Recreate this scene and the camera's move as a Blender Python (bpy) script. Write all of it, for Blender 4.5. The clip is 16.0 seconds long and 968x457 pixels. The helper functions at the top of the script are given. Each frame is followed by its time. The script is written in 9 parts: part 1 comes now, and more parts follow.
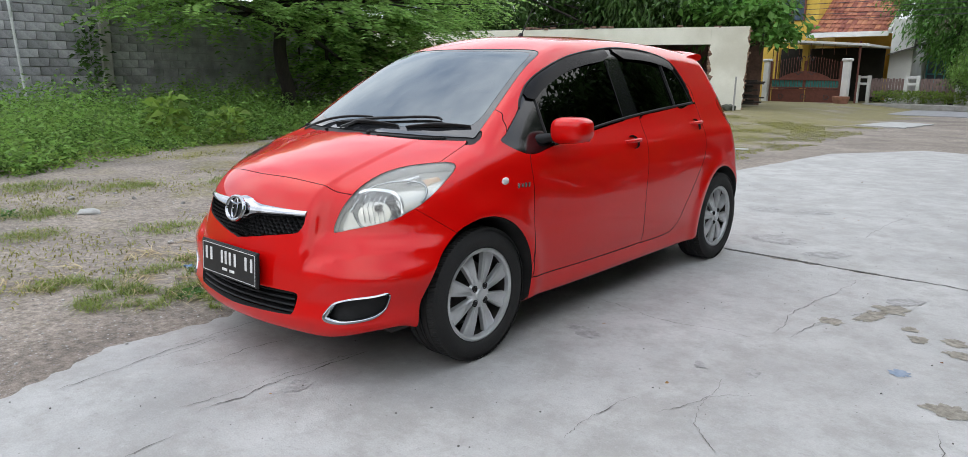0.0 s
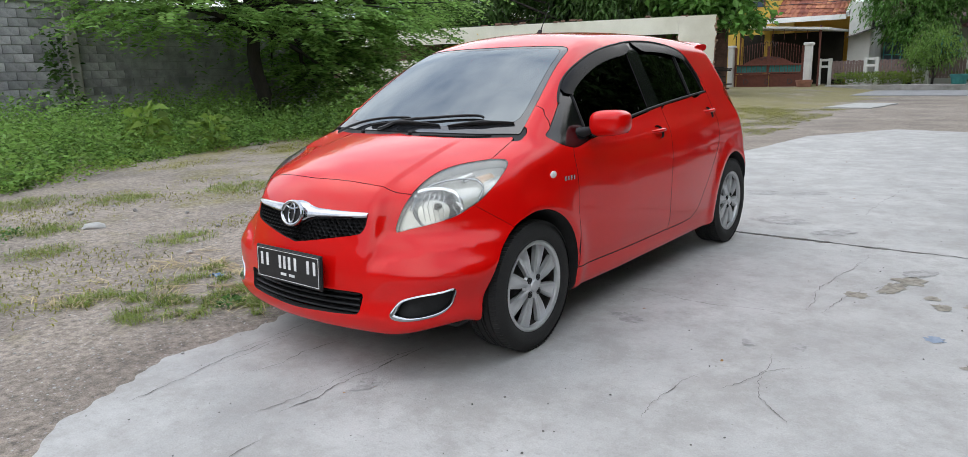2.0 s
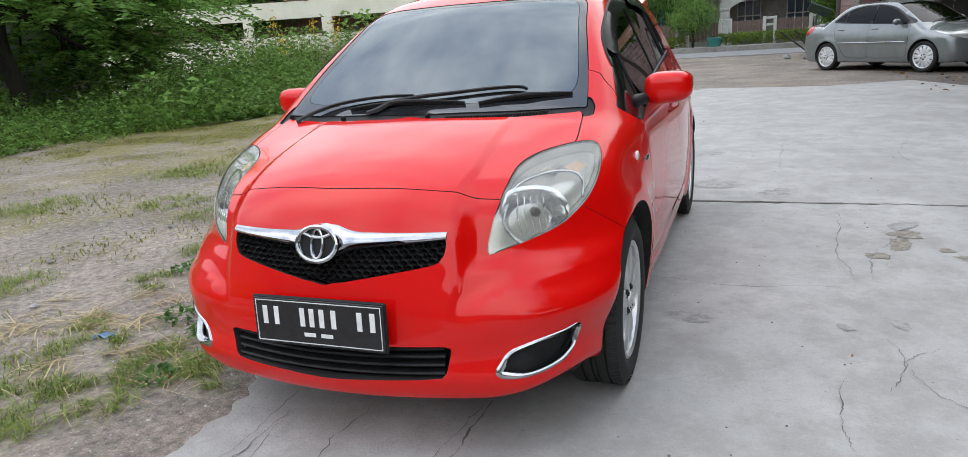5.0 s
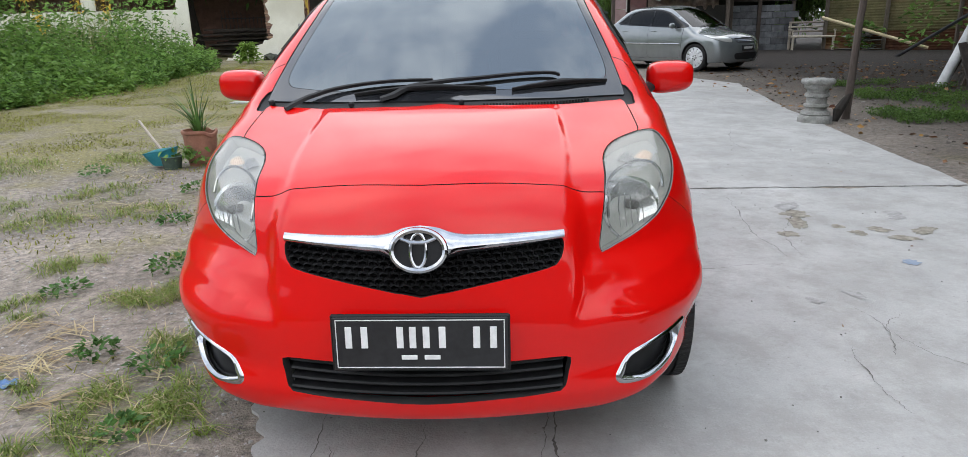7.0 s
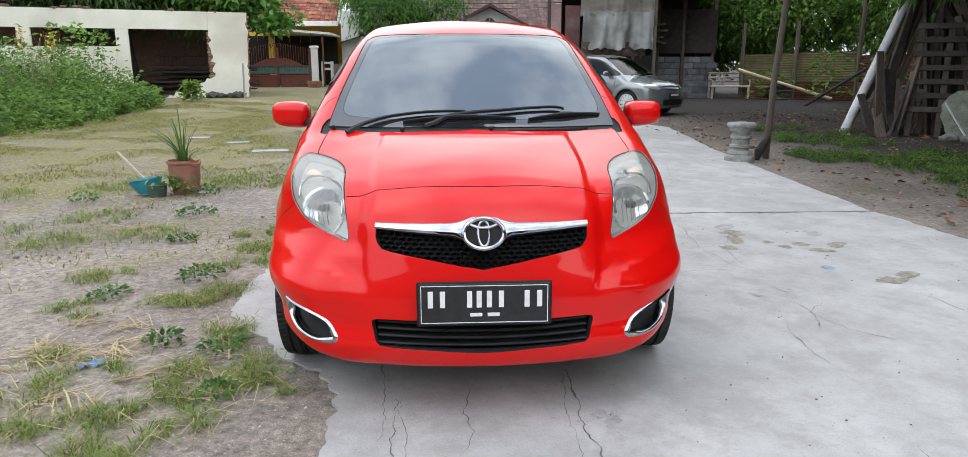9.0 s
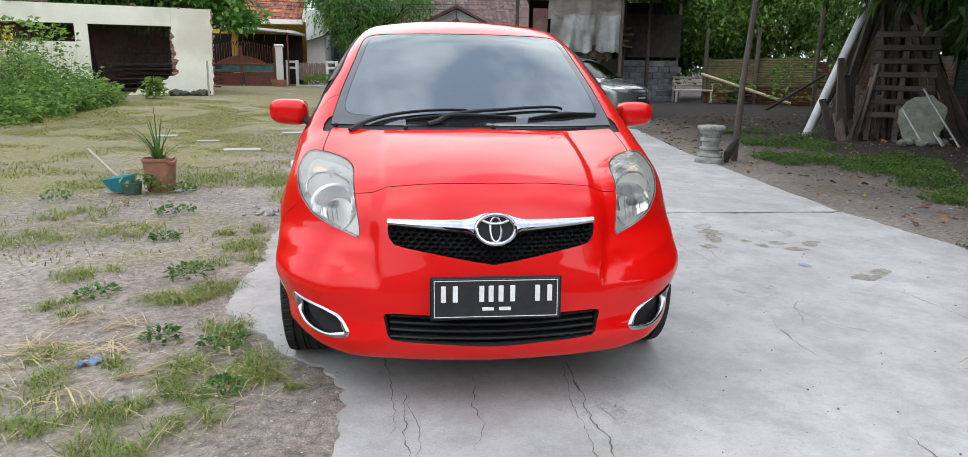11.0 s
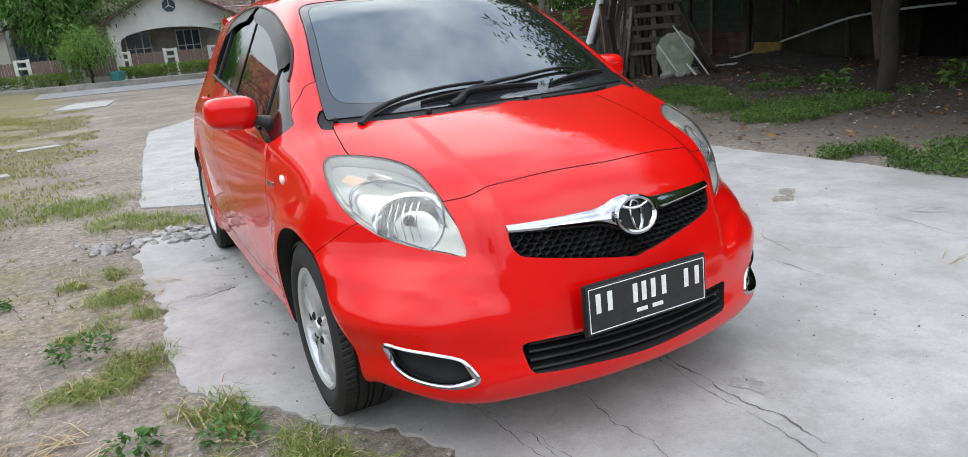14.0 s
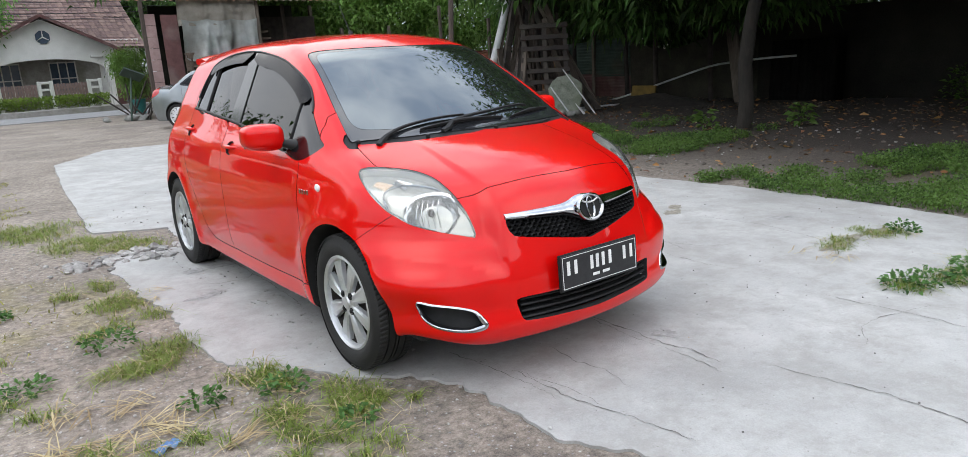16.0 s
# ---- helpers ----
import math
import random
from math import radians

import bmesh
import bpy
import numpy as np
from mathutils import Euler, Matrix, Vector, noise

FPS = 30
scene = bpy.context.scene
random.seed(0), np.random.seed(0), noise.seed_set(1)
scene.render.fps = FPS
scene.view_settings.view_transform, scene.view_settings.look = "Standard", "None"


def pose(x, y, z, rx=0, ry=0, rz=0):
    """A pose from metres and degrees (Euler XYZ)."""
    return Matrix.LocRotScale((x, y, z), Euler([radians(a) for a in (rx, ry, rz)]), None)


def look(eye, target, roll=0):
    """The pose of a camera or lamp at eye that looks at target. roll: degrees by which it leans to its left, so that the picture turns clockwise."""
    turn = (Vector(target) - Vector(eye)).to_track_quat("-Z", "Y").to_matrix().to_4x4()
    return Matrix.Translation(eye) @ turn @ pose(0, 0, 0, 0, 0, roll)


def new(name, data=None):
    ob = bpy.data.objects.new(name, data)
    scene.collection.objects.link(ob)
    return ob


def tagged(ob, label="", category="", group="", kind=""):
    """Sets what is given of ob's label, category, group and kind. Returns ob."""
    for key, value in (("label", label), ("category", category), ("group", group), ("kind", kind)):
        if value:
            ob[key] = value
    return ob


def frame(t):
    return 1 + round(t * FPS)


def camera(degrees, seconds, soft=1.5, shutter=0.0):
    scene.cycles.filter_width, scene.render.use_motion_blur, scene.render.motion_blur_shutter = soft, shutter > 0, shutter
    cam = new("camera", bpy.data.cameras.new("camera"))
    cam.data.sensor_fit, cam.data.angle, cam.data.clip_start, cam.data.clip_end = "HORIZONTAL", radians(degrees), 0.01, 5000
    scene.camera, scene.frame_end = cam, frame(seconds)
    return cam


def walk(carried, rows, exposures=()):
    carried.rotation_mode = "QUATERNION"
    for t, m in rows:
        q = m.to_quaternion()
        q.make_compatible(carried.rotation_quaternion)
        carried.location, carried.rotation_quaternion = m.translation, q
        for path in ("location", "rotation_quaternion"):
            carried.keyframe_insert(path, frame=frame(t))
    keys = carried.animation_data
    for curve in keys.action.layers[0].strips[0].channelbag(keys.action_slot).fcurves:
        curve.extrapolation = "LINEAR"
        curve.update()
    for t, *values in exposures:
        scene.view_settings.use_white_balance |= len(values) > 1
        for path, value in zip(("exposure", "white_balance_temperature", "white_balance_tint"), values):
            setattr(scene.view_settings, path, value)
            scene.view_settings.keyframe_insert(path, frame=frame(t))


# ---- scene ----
cam = camera(68.7, 16.0, .65)
PATH = [
    (0, (2.748, -3.429, 1.235), (1.46, -1.959, 0.811), 0.5),
    (0.5, (2.836, -3.541, 1.231), (1.547, -2.069, 0.815), -0.3),
    (1, (2.858, -3.591, 1.249), (1.571, -2.11, 0.86), -2.1),
    (1.5, (2.76, -3.632, 1.252), (1.504, -2.125, 0.864), -1.7),
    (2, (2.52, -3.728, 1.246), (1.3, -2.203, 0.812), -1.7),
    (2.5, (2.341, -3.751, 1.25), (1.164, -2.197, 0.804), -1.2),
    (3, (2.161, -3.638, 1.249), (1.009, -2.074, 0.776), -1.3),
    (3.5, (1.975, -3.575, 1.247), (0.877, -1.98, 0.749), -1.5),
    (4, (1.688, -3.644, 1.251), (0.891, -1.885, 0.731), -2.8),
    (4.5, (1.437, -3.637, 1.21), (0.715, -1.845, 0.692), -2.7),
    (4.7, (1.329, -3.598, 1.216), (0.603, -1.807, 0.7), -3.5),
    (6.8, (0.328, -3.53, 1.216), (0.155, -1.618, 0.656), -1.6),
    (7, (0.24, -3.56, 1.216), (0.153, -1.643, 0.652), -1.4),
    (7.5, (0.105, -3.672, 1.221), (0.113, -1.737, 0.712), -0.7),
    (8, (0.065, -3.855, 1.22), (0.081, -1.907, 0.77), -0.9),
    (8.5, (0.011, -4.062, 1.212), (0.046, -2.116, 0.752), -0.8),
    (9, (-0.132, -4.185, 1.221), (-0.019, -2.24, 0.769), -0.0),
    (9.5, (-0.244, -4.26, 1.222), (-0.039, -2.322, 0.774), 0.8),
    (9.7, (-0.273, -4.286, 1.231), (-0.063, -2.346, 0.789), 1.1),
    (11.8, (-0.329, -4.036, 1.206), (-0.084, -2.106, 0.74), -0.0),
    (12, (-0.452, -3.953, 1.207), (-0.137, -2.038, 0.722), -0.4),
    (12.5, (-0.656, -3.771, 1.191), (-0.28, -1.885, 0.645), -1.3),
    (13, (-0.784, -3.559, 1.206), (-0.351, -1.695, 0.624), -3.7),
    (13.5, (-1.027, -3.421, 1.219), (-0.401, -1.611, 0.641), -6.4),
    (14, (-1.273, -3.427, 1.222), (-0.395, -1.716, 0.672), -4.7),
    (14.5, (-1.51, -3.547, 1.261), (-0.459, -1.931, 0.728), -4.0),
    (15, (-1.792, -3.626, 1.266), (-0.645, -2.069, 0.755), -3.7),
    (15.5, (-1.954, -3.724, 1.28), (-0.799, -2.167, 0.791), -3.5),
    (16, (-2.032, -3.885, 1.286), (-0.867, -2.329, 0.816), -3.4),
]
walk(cam, [(t, look(eye, target, roll)) for t, eye, target, roll in PATH], exposures=[(0, .16), (3, .18), (7, .24), (9, .40), (16, .40)])

# ---- sky, sun ----
world = bpy.data.worlds.new("sky")
scene.world = world
world.use_nodes = True
wn, wl = world.node_tree.nodes, world.node_tree.links
sky = wn.new("ShaderNodeTexSky")
sky.sky_type, sky.sun_disc = "NISHITA", False
sky.sun_elevation, sky.sun_rotation = radians(58), radians(250)
cloud = wn.new("ShaderNodeTexNoise")
cloud.inputs["Scale"].default_value, cloud.inputs["Detail"].default_value, cloud.inputs["Roughness"].default_value = 1.7, 8, .56
ramp = wn.new("ShaderNodeValToRGB")
ramp.color_ramp.elements[0].position, ramp.color_ramp.elements[1].position = .38, .63
ramp.color_ramp.elements[0].color, ramp.color_ramp.elements[1].color = (4.6, 5.7, 7.6, 1), (17.9, 17.9, 17.8, 1)
wl.new(cloud.outputs["Fac"], ramp.inputs["Fac"])
blend = wn.new("ShaderNodeMixRGB")
blend.inputs["Fac"].default_value = .8
wl.new(sky.outputs["Color"], blend.inputs["Color1"])
wl.new(ramp.outputs["Color"], blend.inputs["Color2"])
up = wn.new("ShaderNodeSeparateXYZ")
wl.new(wn.new("ShaderNodeTexCoord").outputs["Generated"], up.inputs[0])
rise = wn.new("ShaderNodeMapRange")
rise.inputs["From Min"].default_value, rise.inputs["From Max"].default_value, rise.inputs["To Min"].default_value, rise.inputs["To Max"].default_value = 0, 1, .55, 1.25
wl.new(up.outputs["Z"], rise.inputs["Value"])
dome = wn.new("ShaderNodeVectorMath")
dome.operation = "SCALE"
wl.new(blend.outputs["Color"], dome.inputs[0])
wl.new(rise.outputs[0], dome.inputs["Scale"])
wl.new(dome.outputs[0], wn["Background"].inputs["Color"])
wn["Background"].inputs["Strength"].default_value = .156
sun = new("sun", bpy.data.lights.new("sun", "SUN"))
sun.data.energy, sun.data.angle, sun.data.color = .6, radians(170), (1.0, .96, .9)
sun.matrix_basis = look((0, 0, 0), (.45, .22, -1))


# ---- materials ----
def socket(node, names, value):
    for key in names:
        if key in node.inputs:
            node.inputs[key].default_value = value
            return


def surface(name, dark, light, scale=8.0, rough=(.6, .9), bump=0.0, fine=60.0, metal=0.0, coat=0.0, stain=None, amount=.5, per="", spec=.5, stretch=None, sub=0.0):
    """A material of two colours mixed by coarse and fine noise, with its own gloss range, relief and, if wanted, stains or a shift per piece."""
    m = bpy.data.materials.new(name)
    m.use_nodes = True
    n, l = m.node_tree.nodes, m.node_tree.links
    b = n["Principled BSDF"]
    tc = n.new("ShaderNodeTexCoord")
    where = tc.outputs["Object"]
    if stretch:
        mp = n.new("ShaderNodeMapping")
        mp.inputs["Scale"].default_value = stretch
        l.new(where, mp.inputs["Vector"])
        where = mp.outputs["Vector"]
    big, small = n.new("ShaderNodeTexNoise"), n.new("ShaderNodeTexNoise")
    big.inputs["Scale"].default_value, small.inputs["Scale"].default_value = scale, fine
    big.inputs["Detail"].default_value, small.inputs["Detail"].default_value = 6, 4
    big.inputs["Roughness"].default_value = .62
    for t in (big, small):
        l.new(where, t.inputs["Vector"])
    add = n.new("ShaderNodeMath")
    add.operation = "MULTIPLY_ADD"
    l.new(small.outputs["Fac"], add.inputs[0])
    add.inputs[1].default_value = .45
    l.new(big.outputs["Fac"], add.inputs[2])
    rmp = n.new("ShaderNodeMapRange")
    rmp.inputs["From Min"].default_value, rmp.inputs["From Max"].default_value = .50, .95
    l.new(add.outputs[0], rmp.inputs["Value"])
    mix = n.new("ShaderNodeMixRGB")
    mix.inputs["Color1"].default_value, mix.inputs["Color2"].default_value = (*dark, 1), (*light, 1)
    l.new(rmp.outputs[0], mix.inputs["Fac"])
    colour = mix.outputs["Color"]
    if stain:
        st = n.new("ShaderNodeTexNoise")
        st.inputs["Scale"].default_value, st.inputs["Detail"].default_value = scale * .35, 8
        l.new(where, st.inputs["Vector"])
        sr = n.new("ShaderNodeMapRange")
        sr.inputs["From Min"].default_value, sr.inputs["From Max"].default_value = .52, .68
        sr.inputs["To Max"].default_value = amount
        l.new(st.outputs["Fac"], sr.inputs["Value"])
        sm = n.new("ShaderNodeMixRGB")
        l.new(sr.outputs[0], sm.inputs["Fac"])
        l.new(colour, sm.inputs["Color1"])
        sm.inputs["Color2"].default_value = (*stain, 1)
        colour = sm.outputs["Color"]
    if per:
        src = n.new("ShaderNodeObjectInfo").outputs["Random"] if per == "object" else n.new("ShaderNodeNewGeometry").outputs["Random Per Island"]
        hs = n.new("ShaderNodeHueSaturation")
        vr = n.new("ShaderNodeMapRange")
        vr.inputs["To Min"].default_value, vr.inputs["To Max"].default_value = .65, 1.35
        l.new(src, vr.inputs["Value"])
        l.new(vr.outputs[0], hs.inputs["Value"])
        l.new(colour, hs.inputs["Color"])
        hv = n.new("ShaderNodeMapRange")
        hv.inputs["To Min"].default_value, hv.inputs["To Max"].default_value = .49, .515
        l.new(src, hv.inputs["Value"])
        l.new(hv.outputs[0], hs.inputs["Hue"])
        colour = hs.outputs["Color"]
    l.new(colour, b.inputs["Base Color"])
    rr = n.new("ShaderNodeMapRange")
    rr.inputs["To Min"].default_value, rr.inputs["To Max"].default_value = rough
    l.new(big.outputs["Fac"], rr.inputs["Value"])
    l.new(rr.outputs[0], b.inputs["Roughness"])
    socket(b, ("Metallic",), metal)
    socket(b, ("Coat Weight",), coat)
    socket(b, ("Coat Roughness",), .02)
    socket(b, ("Coat IOR",), 1.43)
    socket(b, ("Specular IOR Level",), spec)
    if sub:
        socket(b, ("Subsurface Weight",), sub)
    if bump:
        bp = n.new("ShaderNodeBump")
        bp.inputs["Strength"].default_value, bp.inputs["Distance"].default_value = bump, .02
        l.new(add.outputs[0], bp.inputs["Height"])
        l.new(bp.outputs["Normal"], b.inputs["Normal"])
    return m


def glass(name, tint, gloss=.02, ior=1.5, film=0.0, sheen=(1, 1, 1)):
    """Thin glass or clear plastic: lets light through with a tint, mirrors by Fresnel on both its faces, and may carry a film of dust."""
    m = bpy.data.materials.new(name)
    m.use_nodes = True
    n, l = m.node_tree.nodes, m.node_tree.links
    n.remove(n["Principled BSDF"])
    tr, gl, fr, mx = (n.new(k) for k in ("ShaderNodeBsdfTransparent", "ShaderNodeBsdfGlossy", "ShaderNodeFresnel", "ShaderNodeMixShader"))
    tr.inputs["Color"].default_value = (*tint, 1)
    gl.inputs["Roughness"].default_value = gloss
    gl.inputs["Color"].default_value = (*sheen, 1)
    fr.inputs["IOR"].default_value = ior
    l.new(fr.outputs[0], mx.inputs[0])
    df, dm = n.new("ShaderNodeBsdfDiffuse"), n.new("ShaderNodeMixShader")
    df.inputs["Color"].default_value = (.80, .80, .75, 1)
    dm.inputs[0].default_value = film
    l.new(tr.outputs[0], dm.inputs[1])
    l.new(df.outputs[0], dm.inputs[2])
    l.new(dm.outputs[0], mx.inputs[1])
    l.new(gl.outputs[0], mx.inputs[2])
    l.new(mx.outputs[0], n["Material Output"].inputs["Surface"])
    return m


M_PAINT = surface("red_paint", (.61, .0022, .0016), (.67, .003, .002), 3, (.4, .5), coat=1.0, fine=900, spec=.05)
M_BLACK = surface("black_plastic", (.008, .008, .0085), (.020, .020, .021), 20, (.4, .65), .06, 400, spec=.22)
M_GLOSSBLACK = surface("gloss_black", (.004, .004, .005), (.009, .009, .010), 6, (.08, .16), 0, 200)
M_DARK = surface("dark_inner", (.008, .008, .008), (.02, .02, .02), 10, (.8, 1))
M_CHROME = surface("chrome", (.36, .37, .39), (.50, .51, .52), 12, (.04, .10), metal=1)
M_ALLOY = surface("alloy", (.50, .51, .52), (.62, .63, .64), 14, (.24, .36), metal=.6, fine=300)
M_RUBBER = surface("tyre_rubber", (.006, .006, .0065), (.021, .020, .019), 12, (.65, .9), .12, 200)
M_STEEL = surface("brake_steel", (.035, .03, .028), (.09, .085, .08), 18, (.4, .6), .1, metal=.6)
M_GLASS = glass("tinted_glass", (.012, .015, .015), .008, 1.31)
M_SCREEN = glass("windscreen_glass", (.022, .026, .028), .012, 2.25, .010, (.86, .95, 1.0))
M_FRIT = surface("printed_glass_border", (.012, .013, .015), (.020, .021, .024), 4, (.04, .07), 0, 200, spec=1.0)
M_VISOR = surface("smoked_plastic", (.006, .006, .007), (.012, .012, .013), 5, (.20, .28), 0, 200, spec=.06)
M_LENS = glass("lamp_lens", (.95, .95, .92), .02, 1.5, .10)
M_HOUSING = surface("lamp_housing", (.56, .57, .55), (.72, .72, .69), 10, (.12, .22), 0, 80, metal=.50)
M_REFLECT = surface("lamp_reflector", (.55, .57, .59), (.82, .83, .85), 22, (.06, .15), 0, 90, metal=.9)
M_AMBER = surface("amber_lens", (.74, .52, .36), (.84, .68, .54), 60, (.15, .3), .2, 200)
M_REDLENS = surface("red_lens", (.35, .008, .008), (.5, .02, .015), 40, (.08, .15), coat=.6)
M_PLATE = surface("plate_black", (.007, .007, .008), (.022, .022, .024), 20, (.35, .55), .05)
M_WHITE = surface("white_mark", (.68, .68, .67), (.82, .82, .80), 30, (.5, .7))
M_SEAT = surface("seat_cloth", (.015, .015, .016), (.04, .04, .042), 30, (.85, 1), .2, 300)


# ---- car body kit: a smooth shell cut into panels ----
def smax(a, b, k):
    h = np.clip(.5 + .5 * (a - b) / k, 0, 1)
    return b + (a - b) * h + k * h * (1 - h)


def smin(a, b, k):
    return -smax(-a, -b, k)


def spl(v, xs, ys):
    """A smooth curve through a few knots."""
    xs, ys = np.asarray(xs, float), np.asarray(ys, float)
    d = np.gradient(ys, xs)
    v = np.clip(v, xs[0], xs[-1])
    i = np.clip(np.searchsorted(xs, v) - 1, 0, len(xs) - 2)
    h = xs[i + 1] - xs[i]
    t = (v - xs[i]) / h
    return (2*t**3-3*t**2+1)*ys[i] + (t**3-2*t**2+t)*h*d[i] + (-2*t**3+3*t**2)*ys[i+1] + (t**3-t**2)*h*d[i+1]


def ease(v, a, b):
    t = np.clip((v - a) / (b - a), 0, 1)
    return t * t * (3 - 2 * t)


def hatch_form(p):
    """The red hatchback's outer form: below nought inside. The nose points to -y."""
    x,y,z=np.abs(p[...,0]),p[...,1],p[...,2]
    # flank: sill tuck, belly, shoulder, tumblehome
    w=spl(z,(.10,.22,.40,.58,.785,.88,.95,1.10,1.25,1.45,1.6),(.775,.80,.825,.835,.816,.789,.750,.678,.605,.508,.432))
    w=w-.045*ease(y,.3,1.7)*ease(z,.1,.7)-.026*ease(-y,.84,1.46)*(.35+.65*ease(z,.40,.70))-.013*ease(-y,.35,.95)*(1-ease(z,.54,.80))-.020*ease(-y,1.36,1.60)*(1-ease(z,.40,.60))-.022*ease(-y,.82,1.22)*ease(z,.62,.80)
    r=np.hypot(y+1.215,z-.29); w=w+.014*np.exp(-((r-.37)/.055)**2)
    r=np.hypot(y-1.23,z-.29); w=w+.014*np.exp(-((r-.37)/.055)**2)
    w=w-.006*np.exp(-((z-.30)/.04)**2)*ease(y,-.85,-.6)*ease(-y,-.85,-.6)
    side=x-w
    # hood, screen, roof, tail
    hc=spl(y,(-2.1,-1.9,-1.8,-1.65,-1.45,-1.2,-1.0,-.8),(.58,.72,.795,.862,.915,.96,.985,1.0))
    drop=spl(y,(-1.9,-1.65,-1.35,-1.08,-.8),(.13,.085,.045,.02,.01))
    xr=spl(y,(-1.8,-1.55,-1.3,-1.1),(.36,.378,.372,.37))
    hood=z-(hc-drop*(x/.5)**2-.0075*ease(x,xr-.004,xr+.030)*ease(-y,1.12,1.35))
    scr=(z-(.955+.60*(y+1.19-.30*x**2))-.02*np.sin(np.clip((y+1.19)/.85,0,1)*np.pi))*.857
    roof=z-(1.470-.055*((y-.40)/1.0)**2-.17*x**2)
    tail=(y-(1.675-.42*(z-1.0)-.12*x**2))*.92
    cab=smax(smax(scr,roof,.10),tail,.10)
    top=smin(hood,cab,.02)
    # nose
    f0=spl(z,(.10,.20,.27,.36,.47,.56,.66,.76,.86,1.0),(-1.86,-1.90,-1.92,-1.925,-1.915,-1.893,-1.865,-1.825,-1.765,-1.65))
    q=.55*ease(z,.42,.66)
    f=f0+(.38-.05*ease(-z,-.36,-.24))*x**2+q*x**4-.012*ease(-z,-.34,-.26)
    f=f+(1.35+3.6*(1-ease(z,.22,.50)))*np.maximum(0,x-.56)**2*(1-ease(z,.50,.64))
    xc=spl(z,(.40,.55,.66,.80),(.37,.395,.390,.375))
    f=f+(.011*ease(x,xc-.008,xc+.028)*ease(z,.44,.52)+.018*ease(x,xc+.006,xc+.050)*ease(z,.560,.618))
    zf=spl(x,(.42,.487,.54,.60,.70,.82),(.474,.497,.517,.530,.548,.566)); tf=np.clip((zf+.060-z)/.060,0,1)
    f=f-.013*ease(x,.40,.50)*tf*tf*ease(z,.34,.50)
    front=(f-y)*.95
    rear=(y-(1.782-.06*((z-.5)/.4)**2-.17*x**2-.24*x**4))*.97
    g=smax(top,side,.10-.02*ease(z,1.0,1.2))
    g=smax(g,front,.07)
    g=smax(g,rear,.12)
    g=smax(g,.17+.018*ease(y,-1.15,-.85)*ease(-y,-1.15,-.85)+.05*ease(y,1.2,1.8)+.02*ease(-y,1.5,1.9)+.080*ease(x,.45,.80)*ease(-y,1.40,1.62)-z,.04)
    return g



def shell_grid(fn, box, axis, nx, ny, nz, steps=28):
    """Quads over a closed smooth form: rays run out from a line inside it through the grid on a box round that line."""
    (x0, x1), (y0, y1), (z0, z1) = box
    ya, yb, zc = axis
    index, pts, quads = {}, [], []

    def vert(i, j, k):
        key = (i, j, k)
        if key not in index:
            index[key] = len(pts)
            pts.append((x0 + (x1 - x0) * i / nx, y0 + (y1 - y0) * j / ny, z0 + (z1 - z0) * k / nz))
        return index[key]
    for i in range(nx):
        for j in range(ny):
            quads.append((vert(i, j, nz), vert(i+1, j, nz), vert(i+1, j+1, nz), vert(i, j+1, nz)))
    for j in range(ny):
        for k in range(nz):
            quads.append((vert(nx, j, k), vert(nx, j+1, k), vert(nx, j+1, k+1), vert(nx, j, k+1)))
            quads.append((vert(0, j+1, k), vert(0, j, k), vert(0, j, k+1), vert(0, j+1, k+1)))
    for i in range(nx):
        for k in range(nz):
            quads.append((vert(i, 0, k), vert(i+1, 0, k), vert(i+1, 0, k+1), vert(i, 0, k+1)))
            quads.append((vert(i+1, ny, k), vert(i, ny, k), vert(i, ny, k+1), vert(i+1, ny, k+1)))
    p = np.array(pts)
    o = np.stack([0 * p[:, 0], np.clip(p[:, 1], ya, yb), 0 * p[:, 0] + zc], 1)
    d = p - o
    d /= np.linalg.norm(d, axis=1, keepdims=True)
    lo, hi = np.zeros(len(p)), np.full(len(p), 2.5)
    for _ in range(steps):
        m = (lo + hi) / 2
        inside = fn(o + d * m[:, None]) < 0
        lo, hi = np.where(inside, m, lo), np.where(inside, hi, m)
    return o + d * hi[:, None], quads


def slope(fn, p, e=2e-3):
    """Outward unit normals of the form at points."""
    g = np.stack([fn(p + e * a) - fn(p - e * a) for a in np.eye(3)], 1)
    return g / np.maximum(np.linalg.norm(g, axis=1, keepdims=True), 1e-9)


def smooth_loop(knots, n=6, closed=True):
    """A rounded line through knots."""
    k = np.array(knots, float)
    m = len(k)
    out = []
    for i in range(m if closed else m - 1):
        if closed:
            a, b, c, d = k[i - 1], k[i], k[(i + 1) % m], k[(i + 2) % m]
        else:
            a, b, c, d = k[max(i - 1, 0)], k[i], k[i + 1], k[min(i + 2, m - 1)]
        for t in np.arange(n) / n:
            out.append(.5 * (2*b + (c-a)*t + (2*a-5*b+4*c-d)*t*t + (3*b-a-3*c+d)*t**3))
    if not closed:
        out.append(k[-1])
    return np.array(out)


